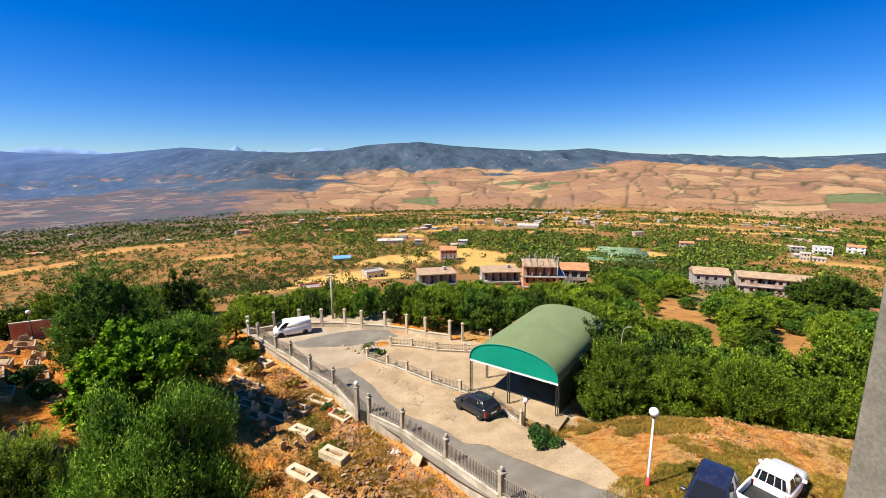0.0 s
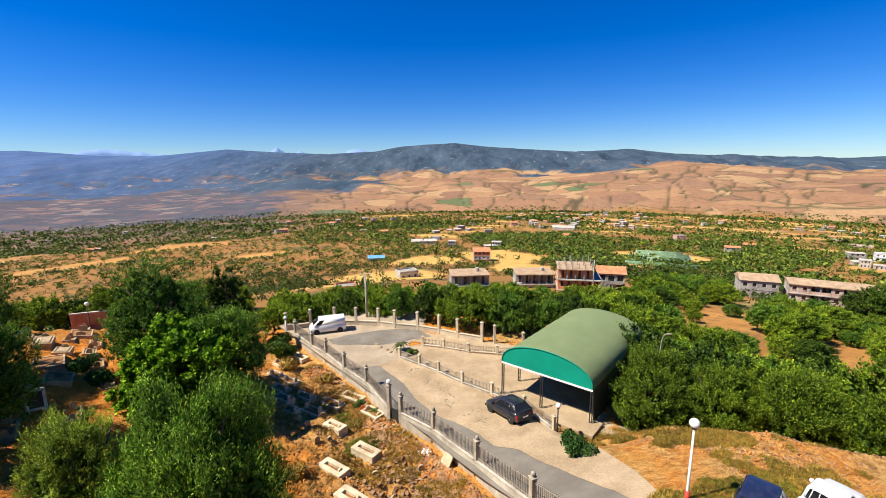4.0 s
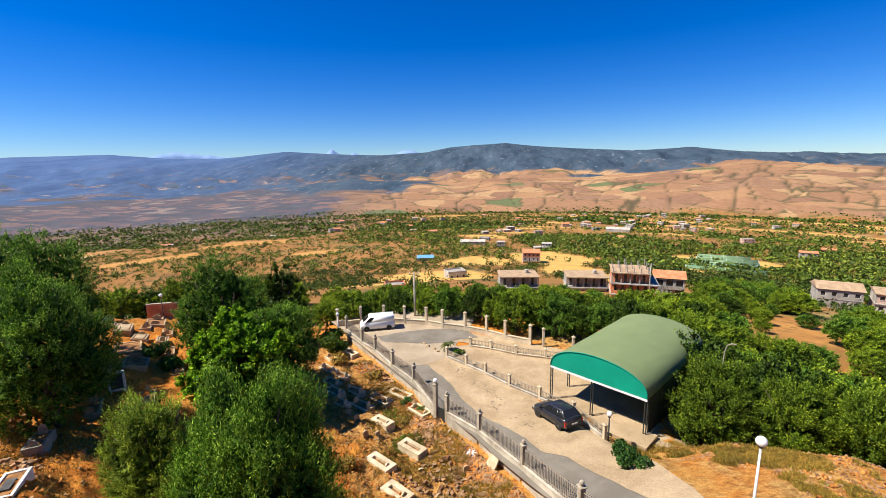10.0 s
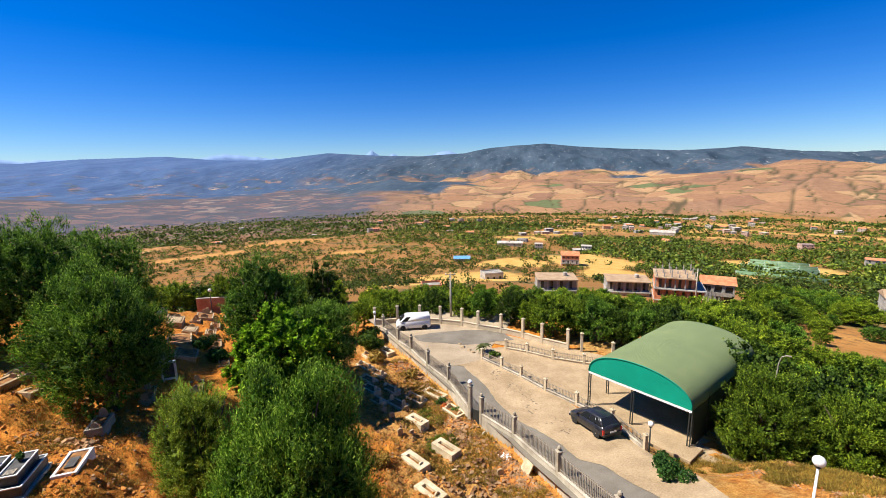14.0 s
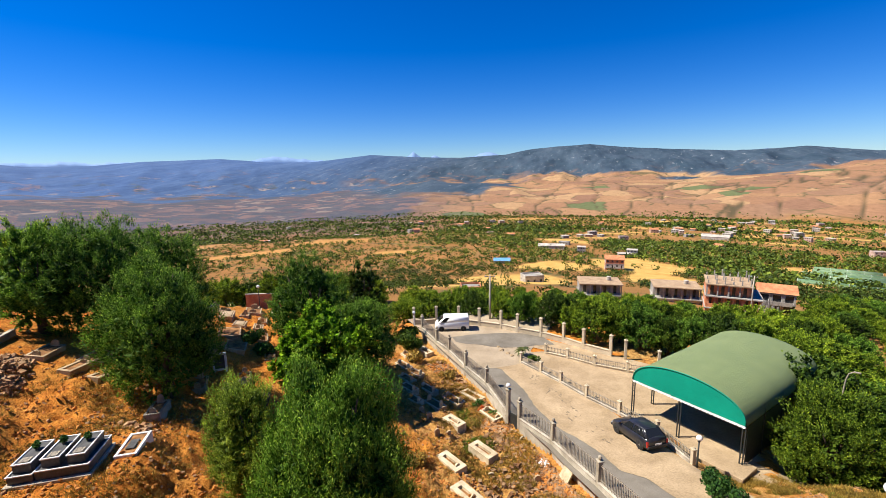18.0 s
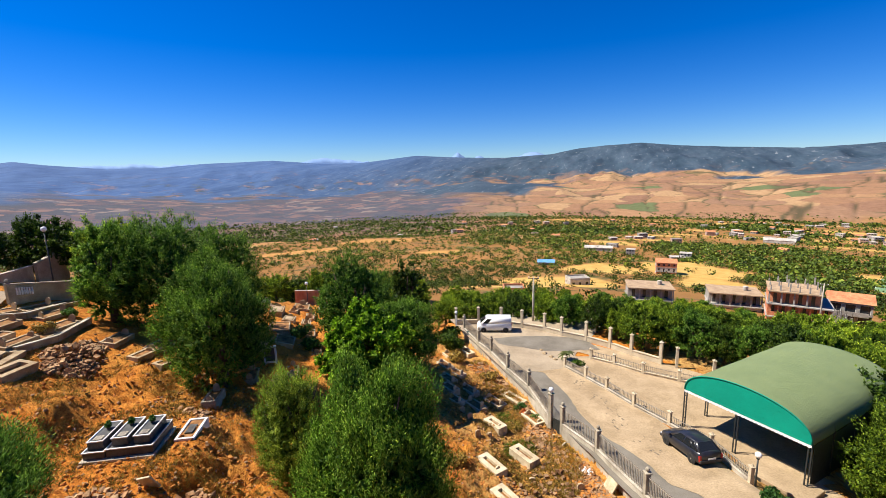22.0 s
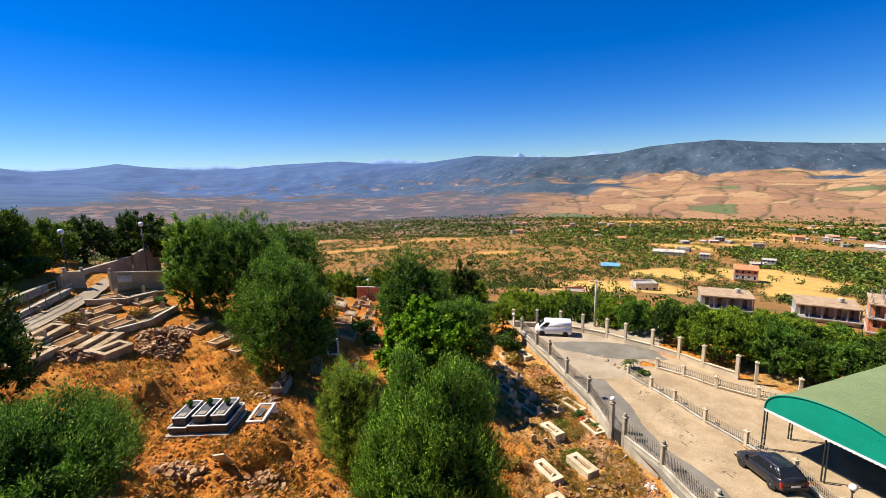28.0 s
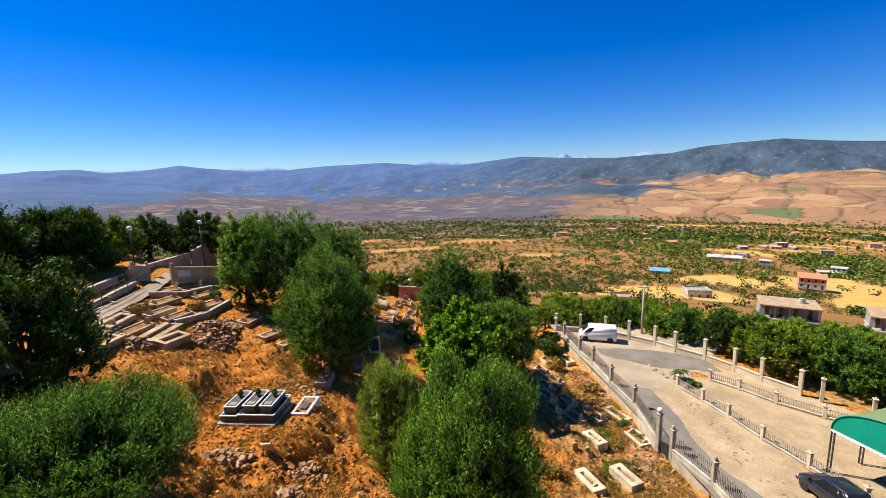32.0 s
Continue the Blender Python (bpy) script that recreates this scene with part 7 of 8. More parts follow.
def palm(x, y):
    t = thing("palm", pose(x, y, ground_height(x, y)), "small dusty palm at the end of the fence", "palm")
    bm = bmesh.new()
    tube(bm, [(0, 0, -0.1), (0.02, 0.02, 0.35), (0, 0, 0.6)], [0.16, 0.13, 0.1], 8)
    part("trunk", bm, M_BARK, t)
    for k in range(13):
        a, tilt = k * 2.4, 0.35 + 0.5 * ((k * 7) % 5) / 5
        v, f = [], []
        for j in range(9):
            u = j / 8
            r, z = 0.95 * u, 0.6 + math.sin(u * 2.2) * 0.9 * (1 - tilt) - 0.5 * tilt * u * u
            w = 0.16 * math.sin(math.pi * min(1, u * 0.9 + 0.1)) + 0.01
            for s in (-1, 1):
                v.append((math.cos(a) * r - math.sin(a) * w * s, math.sin(a) * r + math.cos(a) * w * s, z - 0.06 * abs(s)))
        f = [(2 * j, 2 * j + 1, 2 * j + 3, 2 * j + 2) for j in range(8)]
        part("frond", mesh_of("frond", v, f, M_PALM), None, t)


for x, y, r, h in ((-43.4, 10.6, 1.5, 1.8), (-44.8, 12.7, 1.3, 1.7), (-42.0, 8.2, 1.6, 2.0), (-46.2, 13.4, 1.5, 1.9), (-40.6, 6.0, 1.6, 2.0)):
    shrub(x, y, r, h, M_DARKTREE, "dark leafy bush above the cemetery path", int(-10 * x), 0.12, 2600)
palm(-4.5, 44.6)
shrub(-3.2, 43.6, 0.7, 0.6, M_DARKTREE, "dark low bush beside the palm", 14, 0.08, 700)
for k, (x, y, r) in enumerate(((-6.9, 45.6, 0.35), (-6.1, 44.9, 0.3), (-7.4, 46.4, 0.25), (-5.6, 44.4, 0.28))):
    t = thing("kerb_stone", pose(x, y, ground_height(x, y) + 0.03, 0, 0, 40 * k), "pale broken kerb stone on the road", "stone", "kerb stones")
    b2 = bmesh.new()
    bmesh.ops.create_icosphere(b2, subdivisions=2, radius=r)
    for v in b2.verts:
        v.co *= 0.8 + 0.35 * noise.noise(v.co * 4 + Vector((k, 0, 0)))
        v.co.z *= 0.5
    part("block", from_bm("block", b2, M_DUST), None, t, "", pose(0, 0, r * 0.2))

M_COLUMN = rough_mat("stained_concrete", (0.17, 0.155, 0.12), (0.26, 0.24, 0.19), 3.0, 40, 0.9, 0, 0.006)
# the building's corner column beside the camera
t = thing("column", pose(2.395, 1.925, ground_height(2.4, 1.9), 0, 0, 0), "grey rough concrete column of the building", "column")
part("shaft", boxes((-0.0, 0.5, -0.42, 0.0, -0.3, 21.3 - ground_height(2.4, 1.9)), bevel=0.012), M_COLUMN, t, "")

# ---- houses on the slope ----
M_RENDER = rough_mat("pale_render", (0.34, 0.3, 0.25), (0.58, 0.53, 0.45), 0.25, 3, 0.9, 0, 0.01)
M_GREYREND = rough_mat("grey_render", (0.24, 0.22, 0.19), (0.42, 0.39, 0.34), 0.25, 3, 0.9, 0, 0.01)
M_BRICK = rough_mat("red_hollow_brick", (0.5, 0.16, 0.07), (0.68, 0.3, 0.15), 0.6, 6, 0.9, 0, 0.01)
M_TILE = rough_mat("clay_tile", (0.45, 0.16, 0.07), (0.62, 0.28, 0.13), 0.8, 5, 0.85, 0, 0.02)
M_DARKWIN = rough_mat("dark_window", (0.015, 0.017, 0.02), (0.04, 0.045, 0.05), 0.5, 4, 0.2, 0, 0, 0.5)
M_BLUEROOF = rough_mat("blue_sheet", (0.1, 0.28, 0.5), (0.2, 0.42, 0.65), 0.4, 3, 0.5)
M_NET = rough_mat("greenhouse_sheet", (0.07, 0.15, 0.065), (0.2, 0.29, 0.16), 0.15, 1.5, 0.6)
M_PINK = rough_mat("pink_render", (0.42, 0.26, 0.19), (0.58, 0.42, 0.33), 0.25, 3, 0.9, 0, 0.01)


def bearing_pose(az, d, z, turn=0.0):
    """A house at a bearing and distance, its front (local -y) towards the camera, turned by some degrees."""
    x, y = -d * math.sin(radians(az)), d * math.cos(radians(az))
    return pose(x, y, z, 0, 0, az + turn)


def facade(parent, w, z0, storey, n, y, mat, open_rows, depth=0.25, pane=M_DARKWIN):
    """One storey of front wall with openings cut through: piers, sills and lintels; panes set back."""
    cell = w / n
    for i in range(n):
        ow, oh, sill = open_rows[i % len(open_rows)]
        x0 = -w / 2 + i * cell
        a, b = x0 + (cell - ow) / 2, x0 + (cell + ow) / 2
        rows = [(x0, a, y, y + depth, z0, z0 + storey), (b, x0 + cell, y, y + depth, z0, z0 + storey), (a, b, y, y + depth, z0 + sill + oh, z0 + storey)]
        if sill > 0.05:
            rows.append((a, b, y, y + depth, z0, z0 + sill))
        part("wall", boxes(*rows), mat, parent)
        win = part("window", boxes((a, b, y + depth - 0.06, y + depth - 0.03, z0 + sill, z0 + sill + oh)), pane, parent)
        part("frame", boxes((a, a + 0.06, y + depth - 0.1, y + depth - 0.055, z0 + sill, z0 + sill + oh), (b - 0.06, b, y + depth - 0.1, y + depth - 0.055, z0 + sill, z0 + sill + oh), (a + 0.06, b - 0.06, y + depth - 0.1, y + depth - 0.055, z0 + sill + oh - 0.06, z0 + sill + oh)), M_WHITE, win)


def house(name, m, w, d, storeys, storey, mat, label, n, opens, roof="flat", balcony=(), roof_mat=None, side_n=2):
    t = thing(name, m, label, "house", "houses on the hillside")
    H = storeys * storey
    side_opens = [(0.9, 1.1, 1.0)]
    for s in range(storeys):
        facade(t, w, s * storey, storey - 0.2, n, -d / 2, mat[s % len(mat)], opens[s % len(opens)])
        for sx in (-1, 1):
            holder = thing_part("side_wall", t, pose(sx * w / 2, 0, 0, 0, 0, 90 * sx))
            facade(holder, d - 0.5, s * storey, storey - 0.2, side_n, 0.0, mat[(s + 1) % len(mat)] if len(mat) > 1 else mat[0], side_opens)
        part("wall", boxes((-w / 2, w / 2, d / 2 - 0.25, d / 2, s * storey, (s + 1) * storey - 0.2)), mat[s % len(mat)], t)
        part("floor_slab", boxes((-w / 2 - 0.12, w / 2 + 0.12, -d / 2 - 0.12, d / 2 + 0.12, (s + 1) * storey - 0.198, (s + 1) * storey - 0.002)), M_GREYREND, t)
        if s in balcony:
            b = part("balcony", boxes((-w * 0.4, w * 0.4, -d / 2 - 1.3, -d / 2 - 0.13, s * storey - 0.16, s * storey)), M_GREYREND, t)
            part("parapet", boxes((-w * 0.4, w * 0.4, -d / 2 - 1.3, -d / 2 - 1.18, s * storey + 0.002, s * storey + 0.85)), mat[0], b)
    part("foundation", boxes((-w / 2 + 0.02, w / 2 - 0.02, -d / 2 + 0.02, d / 2 - 0.02, -5.0, -0.002)), M_GREYREND, t)
    if roof == "flat":
        for r in ((-w / 2, w / 2, -d / 2, -d / 2 + 0.2), (-w / 2, w / 2, d / 2 - 0.2, d / 2), (-w / 2, -w / 2 + 0.2, -d / 2 + 0.2, d / 2 - 0.2), (w / 2 - 0.2, w / 2, -d / 2 + 0.2, d / 2 - 0.2)):
            part("parapet", boxes((*r, H, H + 0.55)), mat[-1], t)
    else:
        e, rise = 0.45, 0.22 * d
        v = [(-w / 2 - e, -d / 2 - e, H), (w / 2 + e, -d / 2 - e, H), (w / 2 + e, d / 2 + e, H), (-w / 2 - e, d / 2 + e, H), (-w / 2 - e, 0, H + rise), (w / 2 + e, 0, H + rise)]
        part("roof", mesh_of("roof", v, [(0, 1, 5, 4), (2, 3, 4, 5), (1, 2, 5), (3, 0, 4), (3, 2, 1, 0)], roof_mat or M_TILE), None, t, "clay tile roof")
    return t


def thing_part(name, parent, m):
    """A part that carries its own pieces."""
    ob = part(name, boxes((-0.1, 0.1, 0.1, 0.2, -0.5, -0.3)), M_GREYREND, parent, "", m)
    return ob


M_DULLTILE = rough_mat("weathered_tile", (0.3, 0.2, 0.12), (0.46, 0.33, 0.2), 0.6, 4, 0.9, 0, 0.02)


def frame_house(name, m, w, d, storey, floors, brick, plain, label, roof="flat", roof_mat=None, depth=2.0, pane=M_DARKWIN, pier=M_GREYREND):
    """A concrete frame of columns and slabs. floors: a word a storey, a letter a bay: W brick with a window, P plain with a window, O an open bay behind a parapet, F a bay open to the slab, N nothing."""
    t = thing(name, m, label, "house", "houses on the hillside")
    part("foundation", boxes((-w / 2 + 0.05, w / 2 - 0.05, -d / 2 + 0.05, d / 2 - 0.05, -6.0, -0.002)), plain, t)
    for s, word in enumerate(floors):
        n, z = len(word), s * storey
        cell = w / n
        for i, bay in enumerate(word):
            a, b = -w / 2 + i * cell, -w / 2 + (i + 1) * cell
            if bay == "N":
                continue
            mat = brick if bay in "WO" else plain
            if bay in "WP":
                u0, u1 = a + cell * 0.3, b - cell * 0.3
                part("wall", boxes((a + 0.14, u0, -d / 2, -d / 2 + 0.22, z, z + storey - 0.24), (u1, b - 0.14, -d / 2, -d / 2 + 0.22, z, z + storey - 0.24), (u0, u1, -d / 2, -d / 2 + 0.22, z, z + 0.95), (u0, u1, -d / 2, -d / 2 + 0.22, z + 2.05, z + storey - 0.24)), mat, t)
                win = part("window", boxes((u0, u1, -d / 2 + 0.15, -d / 2 + 0.18, z + 0.95, z + 2.05)), pane, t)
                part("sill", boxes((u0 - 0.1, u1 + 0.1, -d / 2 - 0.1, -d / 2 + 0.14, z + 0.87, z + 0.948)), M_RENDER, win)
            else:
                if bay == "O":
                    part("parapet", boxes((a + 0.14, b - 0.14, -d / 2, -d / 2 + 0.12, z, z + 0.9)), mat, t)
                part("recess_wall", boxes((a, b, -d / 2 + depth, -d / 2 + depth + 0.2, z, z + storey - 0.24)), brick, t)
                part("door", boxes((a + cell * 0.35, b - cell * 0.35, -d / 2 + depth - 0.05, -d / 2 + depth - 0.003, z, z + 2.1)), M_DARKWIN, t)
            for x in ((a, b) if i == n - 1 else (a,)):
                part("column", boxes((x - 0.14, x + 0.14, -d / 2 - 0.03, -d / 2 + 0.25, z, z + storey - 0.24)), pier if bay in "WO" else M_GREYREND, t)
        lo, hi = -w / 2 + (len(word) - len(word.lstrip("N"))) * cell, w / 2 - (len(word) - len(word.rstrip("N"))) * cell
        for sx, x in ((-1, lo), (1, hi)):
            part("side_wall", boxes((x - 0.11, x + 0.11, -d / 2 + (0.26 if word[0 if sx < 0 else -1] in "WP" else depth), d / 2 - 0.002, z, z + storey - 0.24)), brick if s % 2 else plain, t)
        part("back_wall", boxes((lo + 0.112, hi - 0.112, d / 2 - 0.22, d / 2, z, z + storey - 0.24)), plain, t)
        part("slab", boxes((lo - 0.35, hi + 0.35, -d / 2 - 0.5, d / 2 + 0.3, z + storey - 0.238, z + storey - 0.002)), M_DULLTILE if s == len(floors) - 1 else M_GREYREND, t)
    H = storey * len(floors)
    if roof == "stubs":
        for i in range(6):
            for y in (-d / 2 + 0.2, 0, d / 2 - 0.2):
                x = lo + 0.2 + i * (hi - lo - 0.4) / 5
                k = 0.7 + 0.5 * ((i * 7 + int(y * 3)) % 3)
                c = part("column_stub", boxes((x - 0.13, x + 0.13, y - 0.13, y + 0.13, H, H + k)), M_GREYREND, t)
                part("reinforcing_bar", boxes((x - 0.03, x + 0.03, y - 0.03, y + 0.03, H + k, H + k + 0.9)), M_IRON, c)
    elif roof == "gable":
        e, rise = 0.5, 0.1 * d
        v = [(-w / 2 - e, -d / 2 - e, H), (w / 2 + e, -d / 2 - e, H), (w / 2 + e, d / 2 + e, H), (-w / 2 - e, d / 2 + e, H), (-w / 2 - e, 0, H + rise), (w / 2 + e, 0, H + rise)]
        part("roof", mesh_of("roof", v, [(0, 1, 5, 4), (2, 3, 4, 5), (1, 2, 5), (3, 0, 4), (3, 2, 1, 0)], roof_mat or M_TILE), None, t, "tile roof")
    else:
        part("water_tank", lathe(bmesh.new(), [(0.55, H), (0.6, H + 0.1), (0.6, H + 1.0), (0.2, H + 1.15)], 12, (w * 0.25, 0.5, 0)), M_RENDER, t, "pale roof water tank")
    return t


W1, W2, WD, W0 = (1.2, 1.2, 0.9), (1.8, 2.0, 0.2), (1.0, 2.1, 0.0), (2.2, 2.3, 0.0)
frame_house("unfinished_house", bearing_pose(-3.8, 126, -17.6, 8), 10.6, 8, 3.1, ["PFFF", "FFFF"], M_GREYREND, M_RENDER, "unfinished pale house with dark open floors")
frame_house("flat_roofed_house", bearing_pose(-12.4, 130, -17.7, 10), 10.8, 8, 3.0, ["PPPP", "FFFFF"], M_GREYREND, M_RENDER, "long pale house with an open upper floor among trees")
frame_house("brick_house", bearing_pose(-18.1, 119, -15.3, 6), 10.6, 9, 2.8, ["WWWWW", "OOOOOO", "FFFFN"], M_BRICK, M_BRICK, "unfinished red hollow-brick house with bare concrete columns", "stubs", None, 1.0, M_RENDER, M_BRICK)
frame_house("brick_annexe", bearing_pose(-21.6, 110, -15.6, 20), 5.4, 5, 2.5, ["WOW", "NFN"], M_BRICK, M_BRICK, "half-built red brick annexe with open frames", "stubs", None, 1.0, M_RENDER, M_BRICK)
house("tiled_house", bearing_pose(-22.0, 135, -17.0, 6), 7.4, 7, 2, 2.7, [M_GREYREND], "dark house with an orange clay tile roof", 3, [[W0, W2], [W2]], "gable", (1,))
house("grey_house", bearing_pose(-37.1, 176, -27.4, 14), 10.6, 8, 3, 2.9, [M_GREYREND], "grey rendered three-storey house with many windows", 4, [[W1, WD], [W1], [W1]], "gable", (), M_DULLTILE)
frame_house("apartment_house", bearing_pose(-43.0, 178, -26.8, 12), 20.5, 9, 2.9, ["PPPFFPPP", "PWOOWOOP", "WWOOWOOW"], M_PINK, M_RENDER, "long apartment house with recessed balconies and a tiled roof", "gable", M_DULLTILE, 2.4)
house("small_house", bearing_pose(-5.5, 292, -46.0, 5), 11, 9, 3, 2.8, [M_BRICK, M_RENDER], "small brick and render house in stubble fields", 4, [[W1], [W1, WD], [W1]], "gable", ())
house("cottage", bearing_pose(12.8, 118, -14.9, 4), 5.6, 5, 1, 2.7, [M_BRICK], "low red brick outbuilding behind trees", 3, [[W1, WD]], "flat")
house("farmhouse", bearing_pose(4.6, 200, -32.2, 20), 9.0, 7, 1, 3.4, [M_RENDER], "pale flat-roofed farmhouse by a field", 3, [[W1, WD]], "flat")
house("villa", bearing_pose(-46.6, 480, -61.0, 10), 12.5, 8, 3, 2.7, [M_WHITE], "white villa on the wooded slope", 4, [[W1], [W2]], "flat", (1,))
house("villa", bearing_pose(-49.0, 520, -64.0, 5), 12, 8, 3, 2.7, [M_WHITE], "white villa with a red tiled roof", 3, [[W1], [W2], [W1]], "gable", (1,))
house("cottage", bearing_pose(-51.2, 128, -16.6, 8), 8, 6, 2, 2.6, [M_BRICK], "flat-roofed red brick cottage at the edge of the woods", 3, [[W1, WD], [W1]], "flat")
house("cottage", bearing_pose(-9.9, 470, -61.8, 0), 8.4, 6, 1, 3.2, [M_WHITE], "small white cottage in the valley", 3, [[W1]], "flat")
house("cottage", bearing_pose(-44.8, 640, -74.5, 0), 20, 9, 1, 4.0, [M_PINK], "long pinkish farm building in the valley", 6, [[W1]], "flat")
rng = random.Random(21)
for i in range(26):
    a = rng.choice((rng.uniform(-50, -6), rng.uniform(-30, 8), rng.uniform(-45, 30)))
    d = rng.uniform(430, 980)
    x, y = -d * math.sin(radians(a)), d * math.cos(radians(a))
    house("far_house", bearing_pose(a, d, ground_height(x, y), rng.uniform(-30, 30)), rng.uniform(7, 11), rng.uniform(6, 8), rng.choice((1, 1, 2)), 2.8, [rng.choice((M_RENDER, M_GREYREND, M_PINK))], "far pale farmhouse on the valley floor", 3, [[W1]], rng.choice(("flat", "flat", "gable")))


def hut(az, d, w, dp, h, turn, mat, roof_mat, label):
    """A far village house: walls, roof, and dark windows set into its front."""
    x, y = -d * math.sin(radians(az)), d * math.cos(radians(az))
    t = thing("village_house", bearing_pose(az, d, ground_height(x, y), turn), label, "house", "houses of the village")
    part("wall", boxes((-w / 2, w / 2, -dp / 2, dp / 2, -2.5, h)), mat, t)
    if roof_mat:
        v = [(-w / 2 - 0.4, -dp / 2 - 0.4, h), (w / 2 + 0.4, -dp / 2 - 0.4, h), (w / 2 + 0.4, dp / 2 + 0.4, h), (-w / 2 - 0.4, dp / 2 + 0.4, h), (-w / 2 - 0.4, 0, h + dp * 0.22), (w / 2 + 0.4, 0, h + dp * 0.22)]
        part("roof", mesh_of("roof", v, [(0, 1, 5, 4), (2, 3, 4, 5), (1, 2, 5), (3, 0, 4), (3, 2, 1, 0)], roof_mat), None, t, "clay tile roof")
    else:
        part("roof", boxes((-w / 2 - 0.3, w / 2 + 0.3, -dp / 2 - 0.3, dp / 2 + 0.3, h + 0.002, h + 0.35)), M_RENDER, t, "flat concrete roof")
    for k in range(3):
        for z in np.arange(1.0, h - 1.2, 3.0):
            part("window", boxes((-w * 0.36 + k * w * 0.3, -w * 0.24 + k * w * 0.3, -dp / 2 - 0.06, -dp / 2 + 0.1, z, z + 1.3)), M_DARKWIN, t)


rng = random.Random(33)
for a0, a1, d0, d1, count in ((-26, -10, 700, 1050, 46), (-4, 4, 520, 640, 5), (-47, -42, 420, 480, 4), (8, 40, 650, 950, 12), (-8, 0, 330, 420, 3), (-50, -30, 750, 1050, 10)):
    for i in range(count):
        tall = rng.choice((2.8, 2.8, 5.4))
        hut(rng.uniform(a0, a1), rng.uniform(d0, d1), rng.uniform(6, 11), rng.uniform(6, 8), tall, rng.uniform(-35, 35), rng.choice((M_RENDER, M_GREYREND, M_PINK, M_GREYREND)), rng.choice((None, None, None, M_TILE)), "pale village house among trees on the valley floor")


def shed(name, az, d, w, dp, h, mat, label, turn=0):
    x, y = -d * math.sin(radians(az)), d * math.cos(radians(az))
    t = thing(name, bearing_pose(az, d, ground_height(x, y), turn), label, "shed")
    part("wall", boxes((-w / 2, w / 2, -dp / 2, dp / 2, -2.5, h)), M_RENDER, t)
    v = [(-w / 2 - 0.3, -dp / 2 - 0.3, h), (w / 2 + 0.3, -dp / 2 - 0.3, h), (w / 2 + 0.3, dp / 2 + 0.3, h), (-w / 2 - 0.3, dp / 2 + 0.3, h), (-w / 2 - 0.3, 0, h + dp * 0.16), (w / 2 + 0.3, 0, h + dp * 0.16)]
    part("roof", mesh_of("roof", v, [(0, 1, 5, 4), (2, 3, 4, 5), (1, 2, 5), (3, 0, 4), (3, 2, 1, 0)], mat), None, t)


shed("barn", 8.6, 322, 12, 9, 2.6, M_BLUEROOF, "low shed with a bright blue sheet roof")
shed("barn", 2.2, 420, 24, 10, 3.5, M_RENDER, "long pale farm shed in the valley")
shed("barn", -16.0, 640, 30, 14, 4.0, M_RENDER, "long pale farm shed in the valley")


def greenhouse(az, d, w, h, r):
    x, y = -d * math.sin(radians(az)), d * math.cos(radians(az))
    t = thing("greenhouse", bearing_pose(az, d, ground_height(x, y) + 0.3, 4), "long low greenhouse tunnel of pale green sheet", "greenhouse", "greenhouse tunnels")
    v, f = [], []
    for k in range(9):
        a = math.pi * k / 8
        v += [(-w / 2, -math.cos(a) * r, h * math.sin(a) - 0.5), (w / 2, -math.cos(a) * r, h * math.sin(a) - 0.5)]
    f = [(2 * k, 2 * k + 1, 2 * k + 3, 2 * k + 2) for k in range(8)] + [tuple(range(0, 18, 2)), tuple(range(17, 0, -2))]
    part("cover", mesh_of("cover", v, f, M_NET, True), None, t)
    for q in range(5):
        part("hoop", tube(bmesh.new(), [(-w / 2 + q * w / 4, -math.cos(math.pi * k / 8) * (r + 0.05), (h + 0.05) * math.sin(math.pi * k / 8) - 0.5) for k in range(9)], [0.06] * 9, 4), M_WHITE, t)


for k in range(6):
    greenhouse(-27.6 + 0.3 * (k % 2), 318 + 19 * k, 44 - 4 * (k % 3), 2.4, 3.0)


# ---- poles ----
def utility_pole(az, d, h, label):
    x, y = -d * math.sin(radians(az)), d * math.cos(radians(az))
    t = thing("utility_pole", pose(x, y, ground_height(x, y), 0, 0, az), label, "pole", "utility poles")
    bm = bmesh.new()
    lathe(bm, [(0.16, -0.5), (0.14, h * 0.5), (0.09, h)], 10)
    part("pole", from_bm("pole", bm, M_CONCRETE, True), None, t)
    part("crossarm", boxes((-0.7, 0.7, -0.05, 0.05, h - 0.35, h - 0.25)), M_IRON, t)
    for s in (-0.6, 0, 0.6):
        part("insulator", lathe(bmesh.new(), [(0.05, h - 0.25), (0.07, h - 0.15), (0.03, h - 0.05)], 8, (s, 0, 0)), M_WHITE, t)


utility_pole(10.2, 56.5, 6.6, "pale concrete utility pole behind the boundary wall")
utility_pole(-20.0, 112, 9.5, "pale concrete utility pole among the trees")

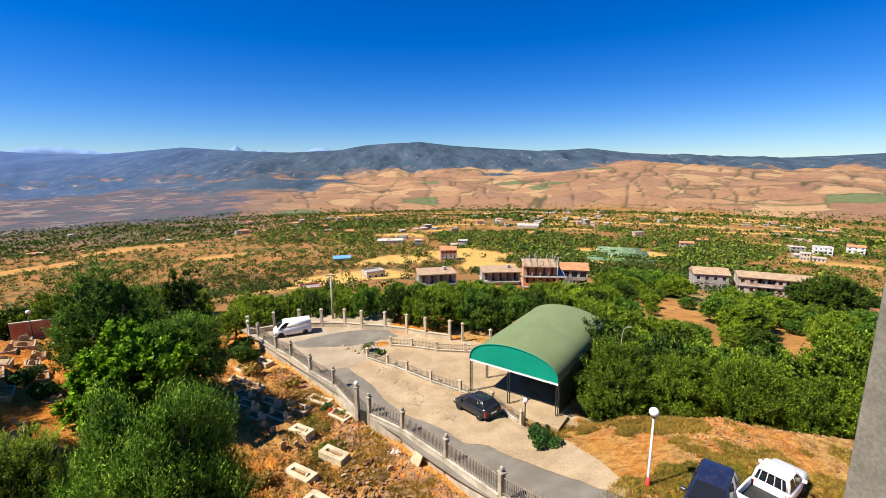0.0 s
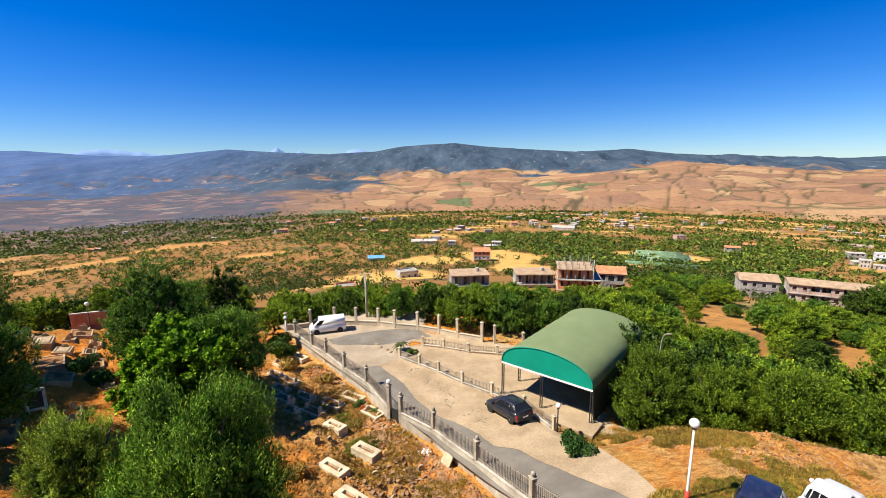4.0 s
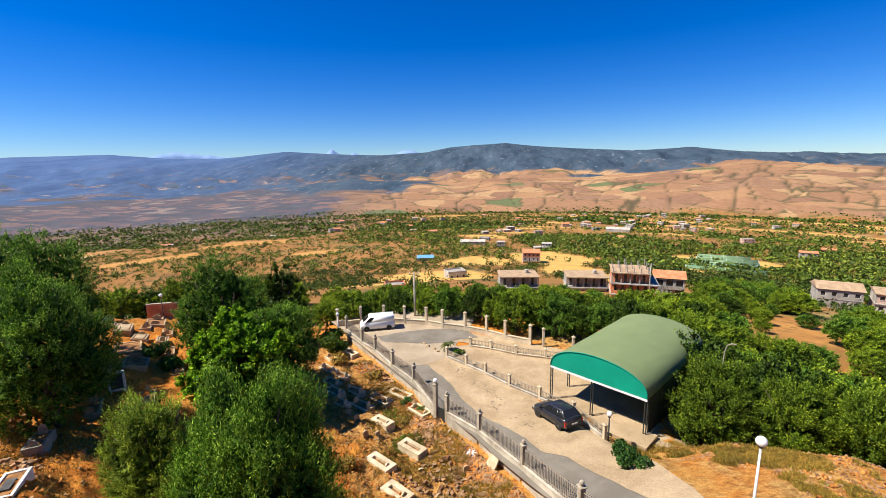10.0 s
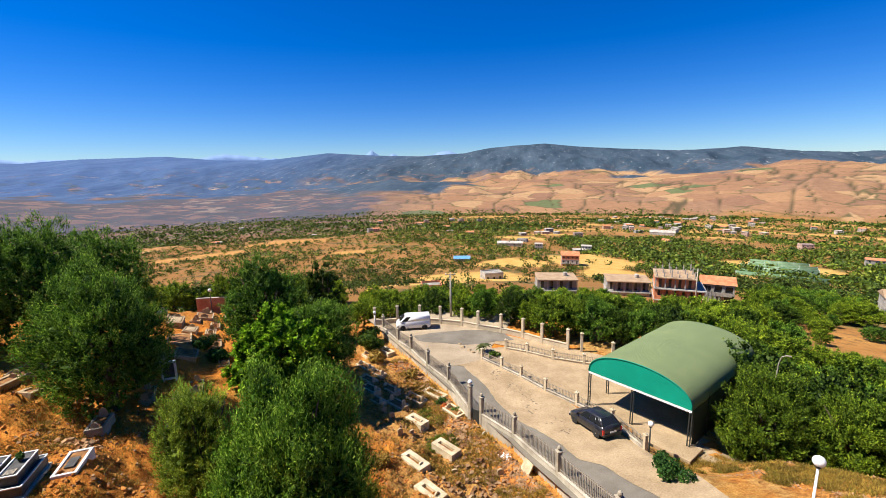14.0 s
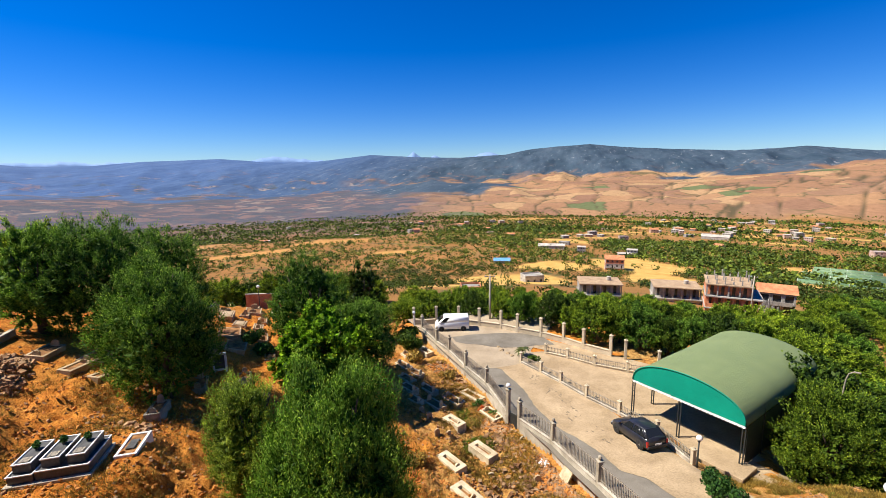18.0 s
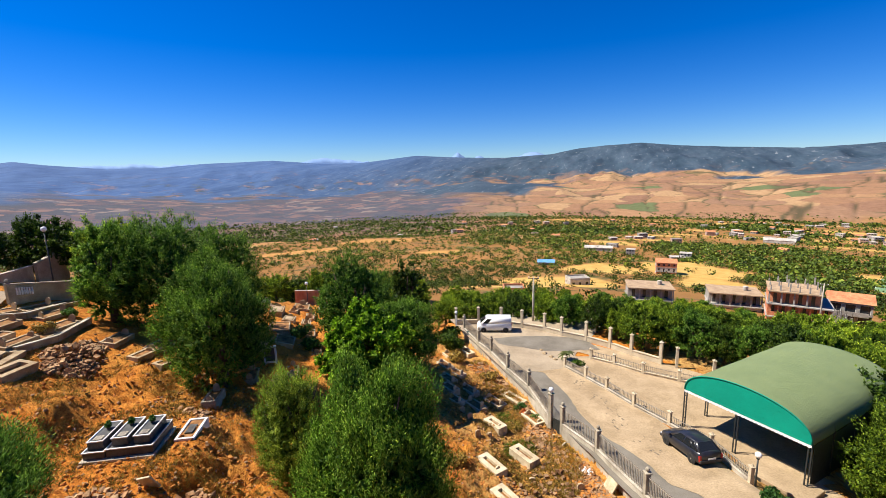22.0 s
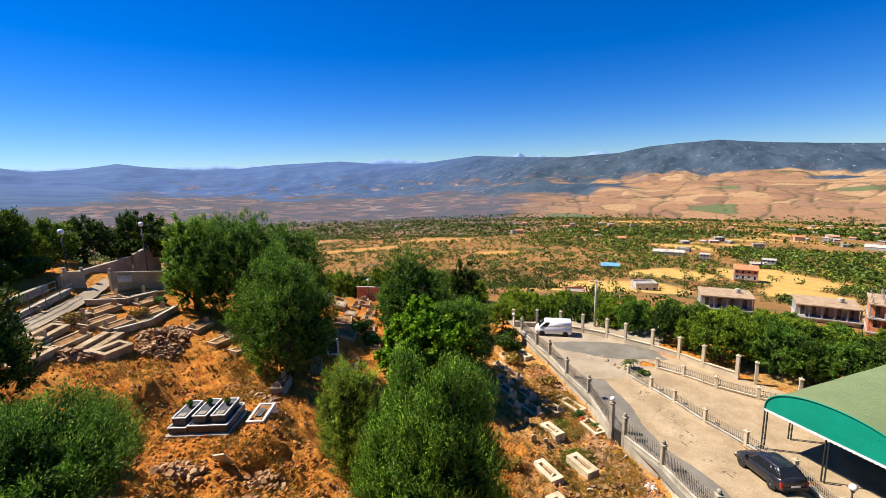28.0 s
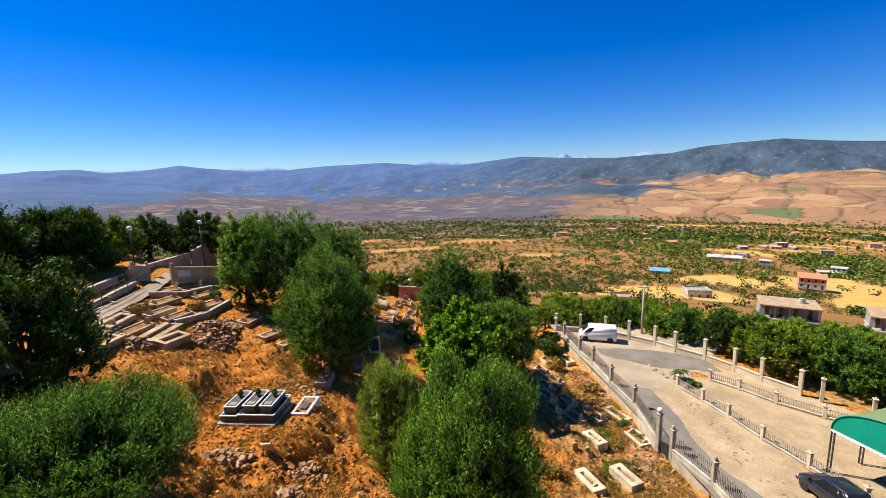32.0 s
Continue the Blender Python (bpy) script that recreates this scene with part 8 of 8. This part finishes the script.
# the building behind the camera: plain walls, and the floor it stands on
def post_row():
    """A row of thin concrete posts over a low wall, on the slope below the yard."""
    ends = (Vector((80.4, 75.3)), Vector((94.1, 77.8)))
    low = min(ground_height(*p) for p in ends)
    t = thing("post_fence", pose(ends[0].x, ends[0].y, low), "row of thin pale concrete posts over a low wall", "fence")
    for k in range(8):
        p = ends[0].lerp(ends[1], k / 7) - ends[0]
        part("post", boxes((-0.1, 0.1, -0.1, 0.1, -1.0, 3.4 - 0.3 * (k % 3 == 1)), bevel=0.02), M_CONCRETE, t, "", pose(p.x, p.y, 0))
    run = ends[1] - ends[0]
    part("wall", boxes((-0.3, run.length + 0.3, -0.12, 0.12, -1.0, 1.5)), M_CONCRETE, t, "", pose(0, 0.25, 0, 0, 0, math.degrees(math.atan2(run.y, run.x))))


post_row()


def arm_lamp(x, y, top):
    z = ground_height(x, y)
    t = thing("street_lamp", pose(x, y, z - 0.05), "pale street lamp with a curved arm among the bank trees", "lamp")
    h = top - z
    bm = bmesh.new()
    tube(bm, [(0, 0, 0), (0, 0, h - 1.2), (0.03, -0.02, h - 0.6), (0.12, -0.06, h - 0.15), (0.35, -0.15, h)], [0.06, 0.045, 0.04, 0.035, 0.03], 8)
    part("pole", from_bm("pole", bm, M_RAIL, True), None, t)
    part("lamp_head", boxes((-0.05, 0.3, -0.06, 0.06, -0.05, 0.04), bevel=0.02), M_RAIL, t, "flat pale lamp head", pose(0.35, -0.15, h, 0, 0, -20))


arm_lamp(17.1, 31.7, 7.0)

M_HOUSEWALL = rough_mat("building_render", (0.55, 0.5, 0.42), (0.68, 0.63, 0.55), 0.4, 8, 0.9, 0, 0.01)
me = from_bm("wall_south", boxes((-9.0, 9.0, -3.0, -1.2, 4.0, 24.4)), M_HOUSEWALL)
tagged(new("wall_south", me), "plain rendered wall of the building behind the viewpoint", "wall", kind="structure")
me = from_bm("floor", boxes((-1.2, 3.2, -1.198, 0.1, 18.2, 18.4)), M_CONCRETE)
tagged(new("floor", me), "narrow concrete balcony floor", "floor", kind="structure")
me = from_bm("ceiling", boxes((-0.7, 3.4, -1.198, -0.5, 21.32, 21.5)), M_CONCRETE)
tagged(new("ceiling", me), "concrete slab over the balcony", "ceiling", kind="structure")
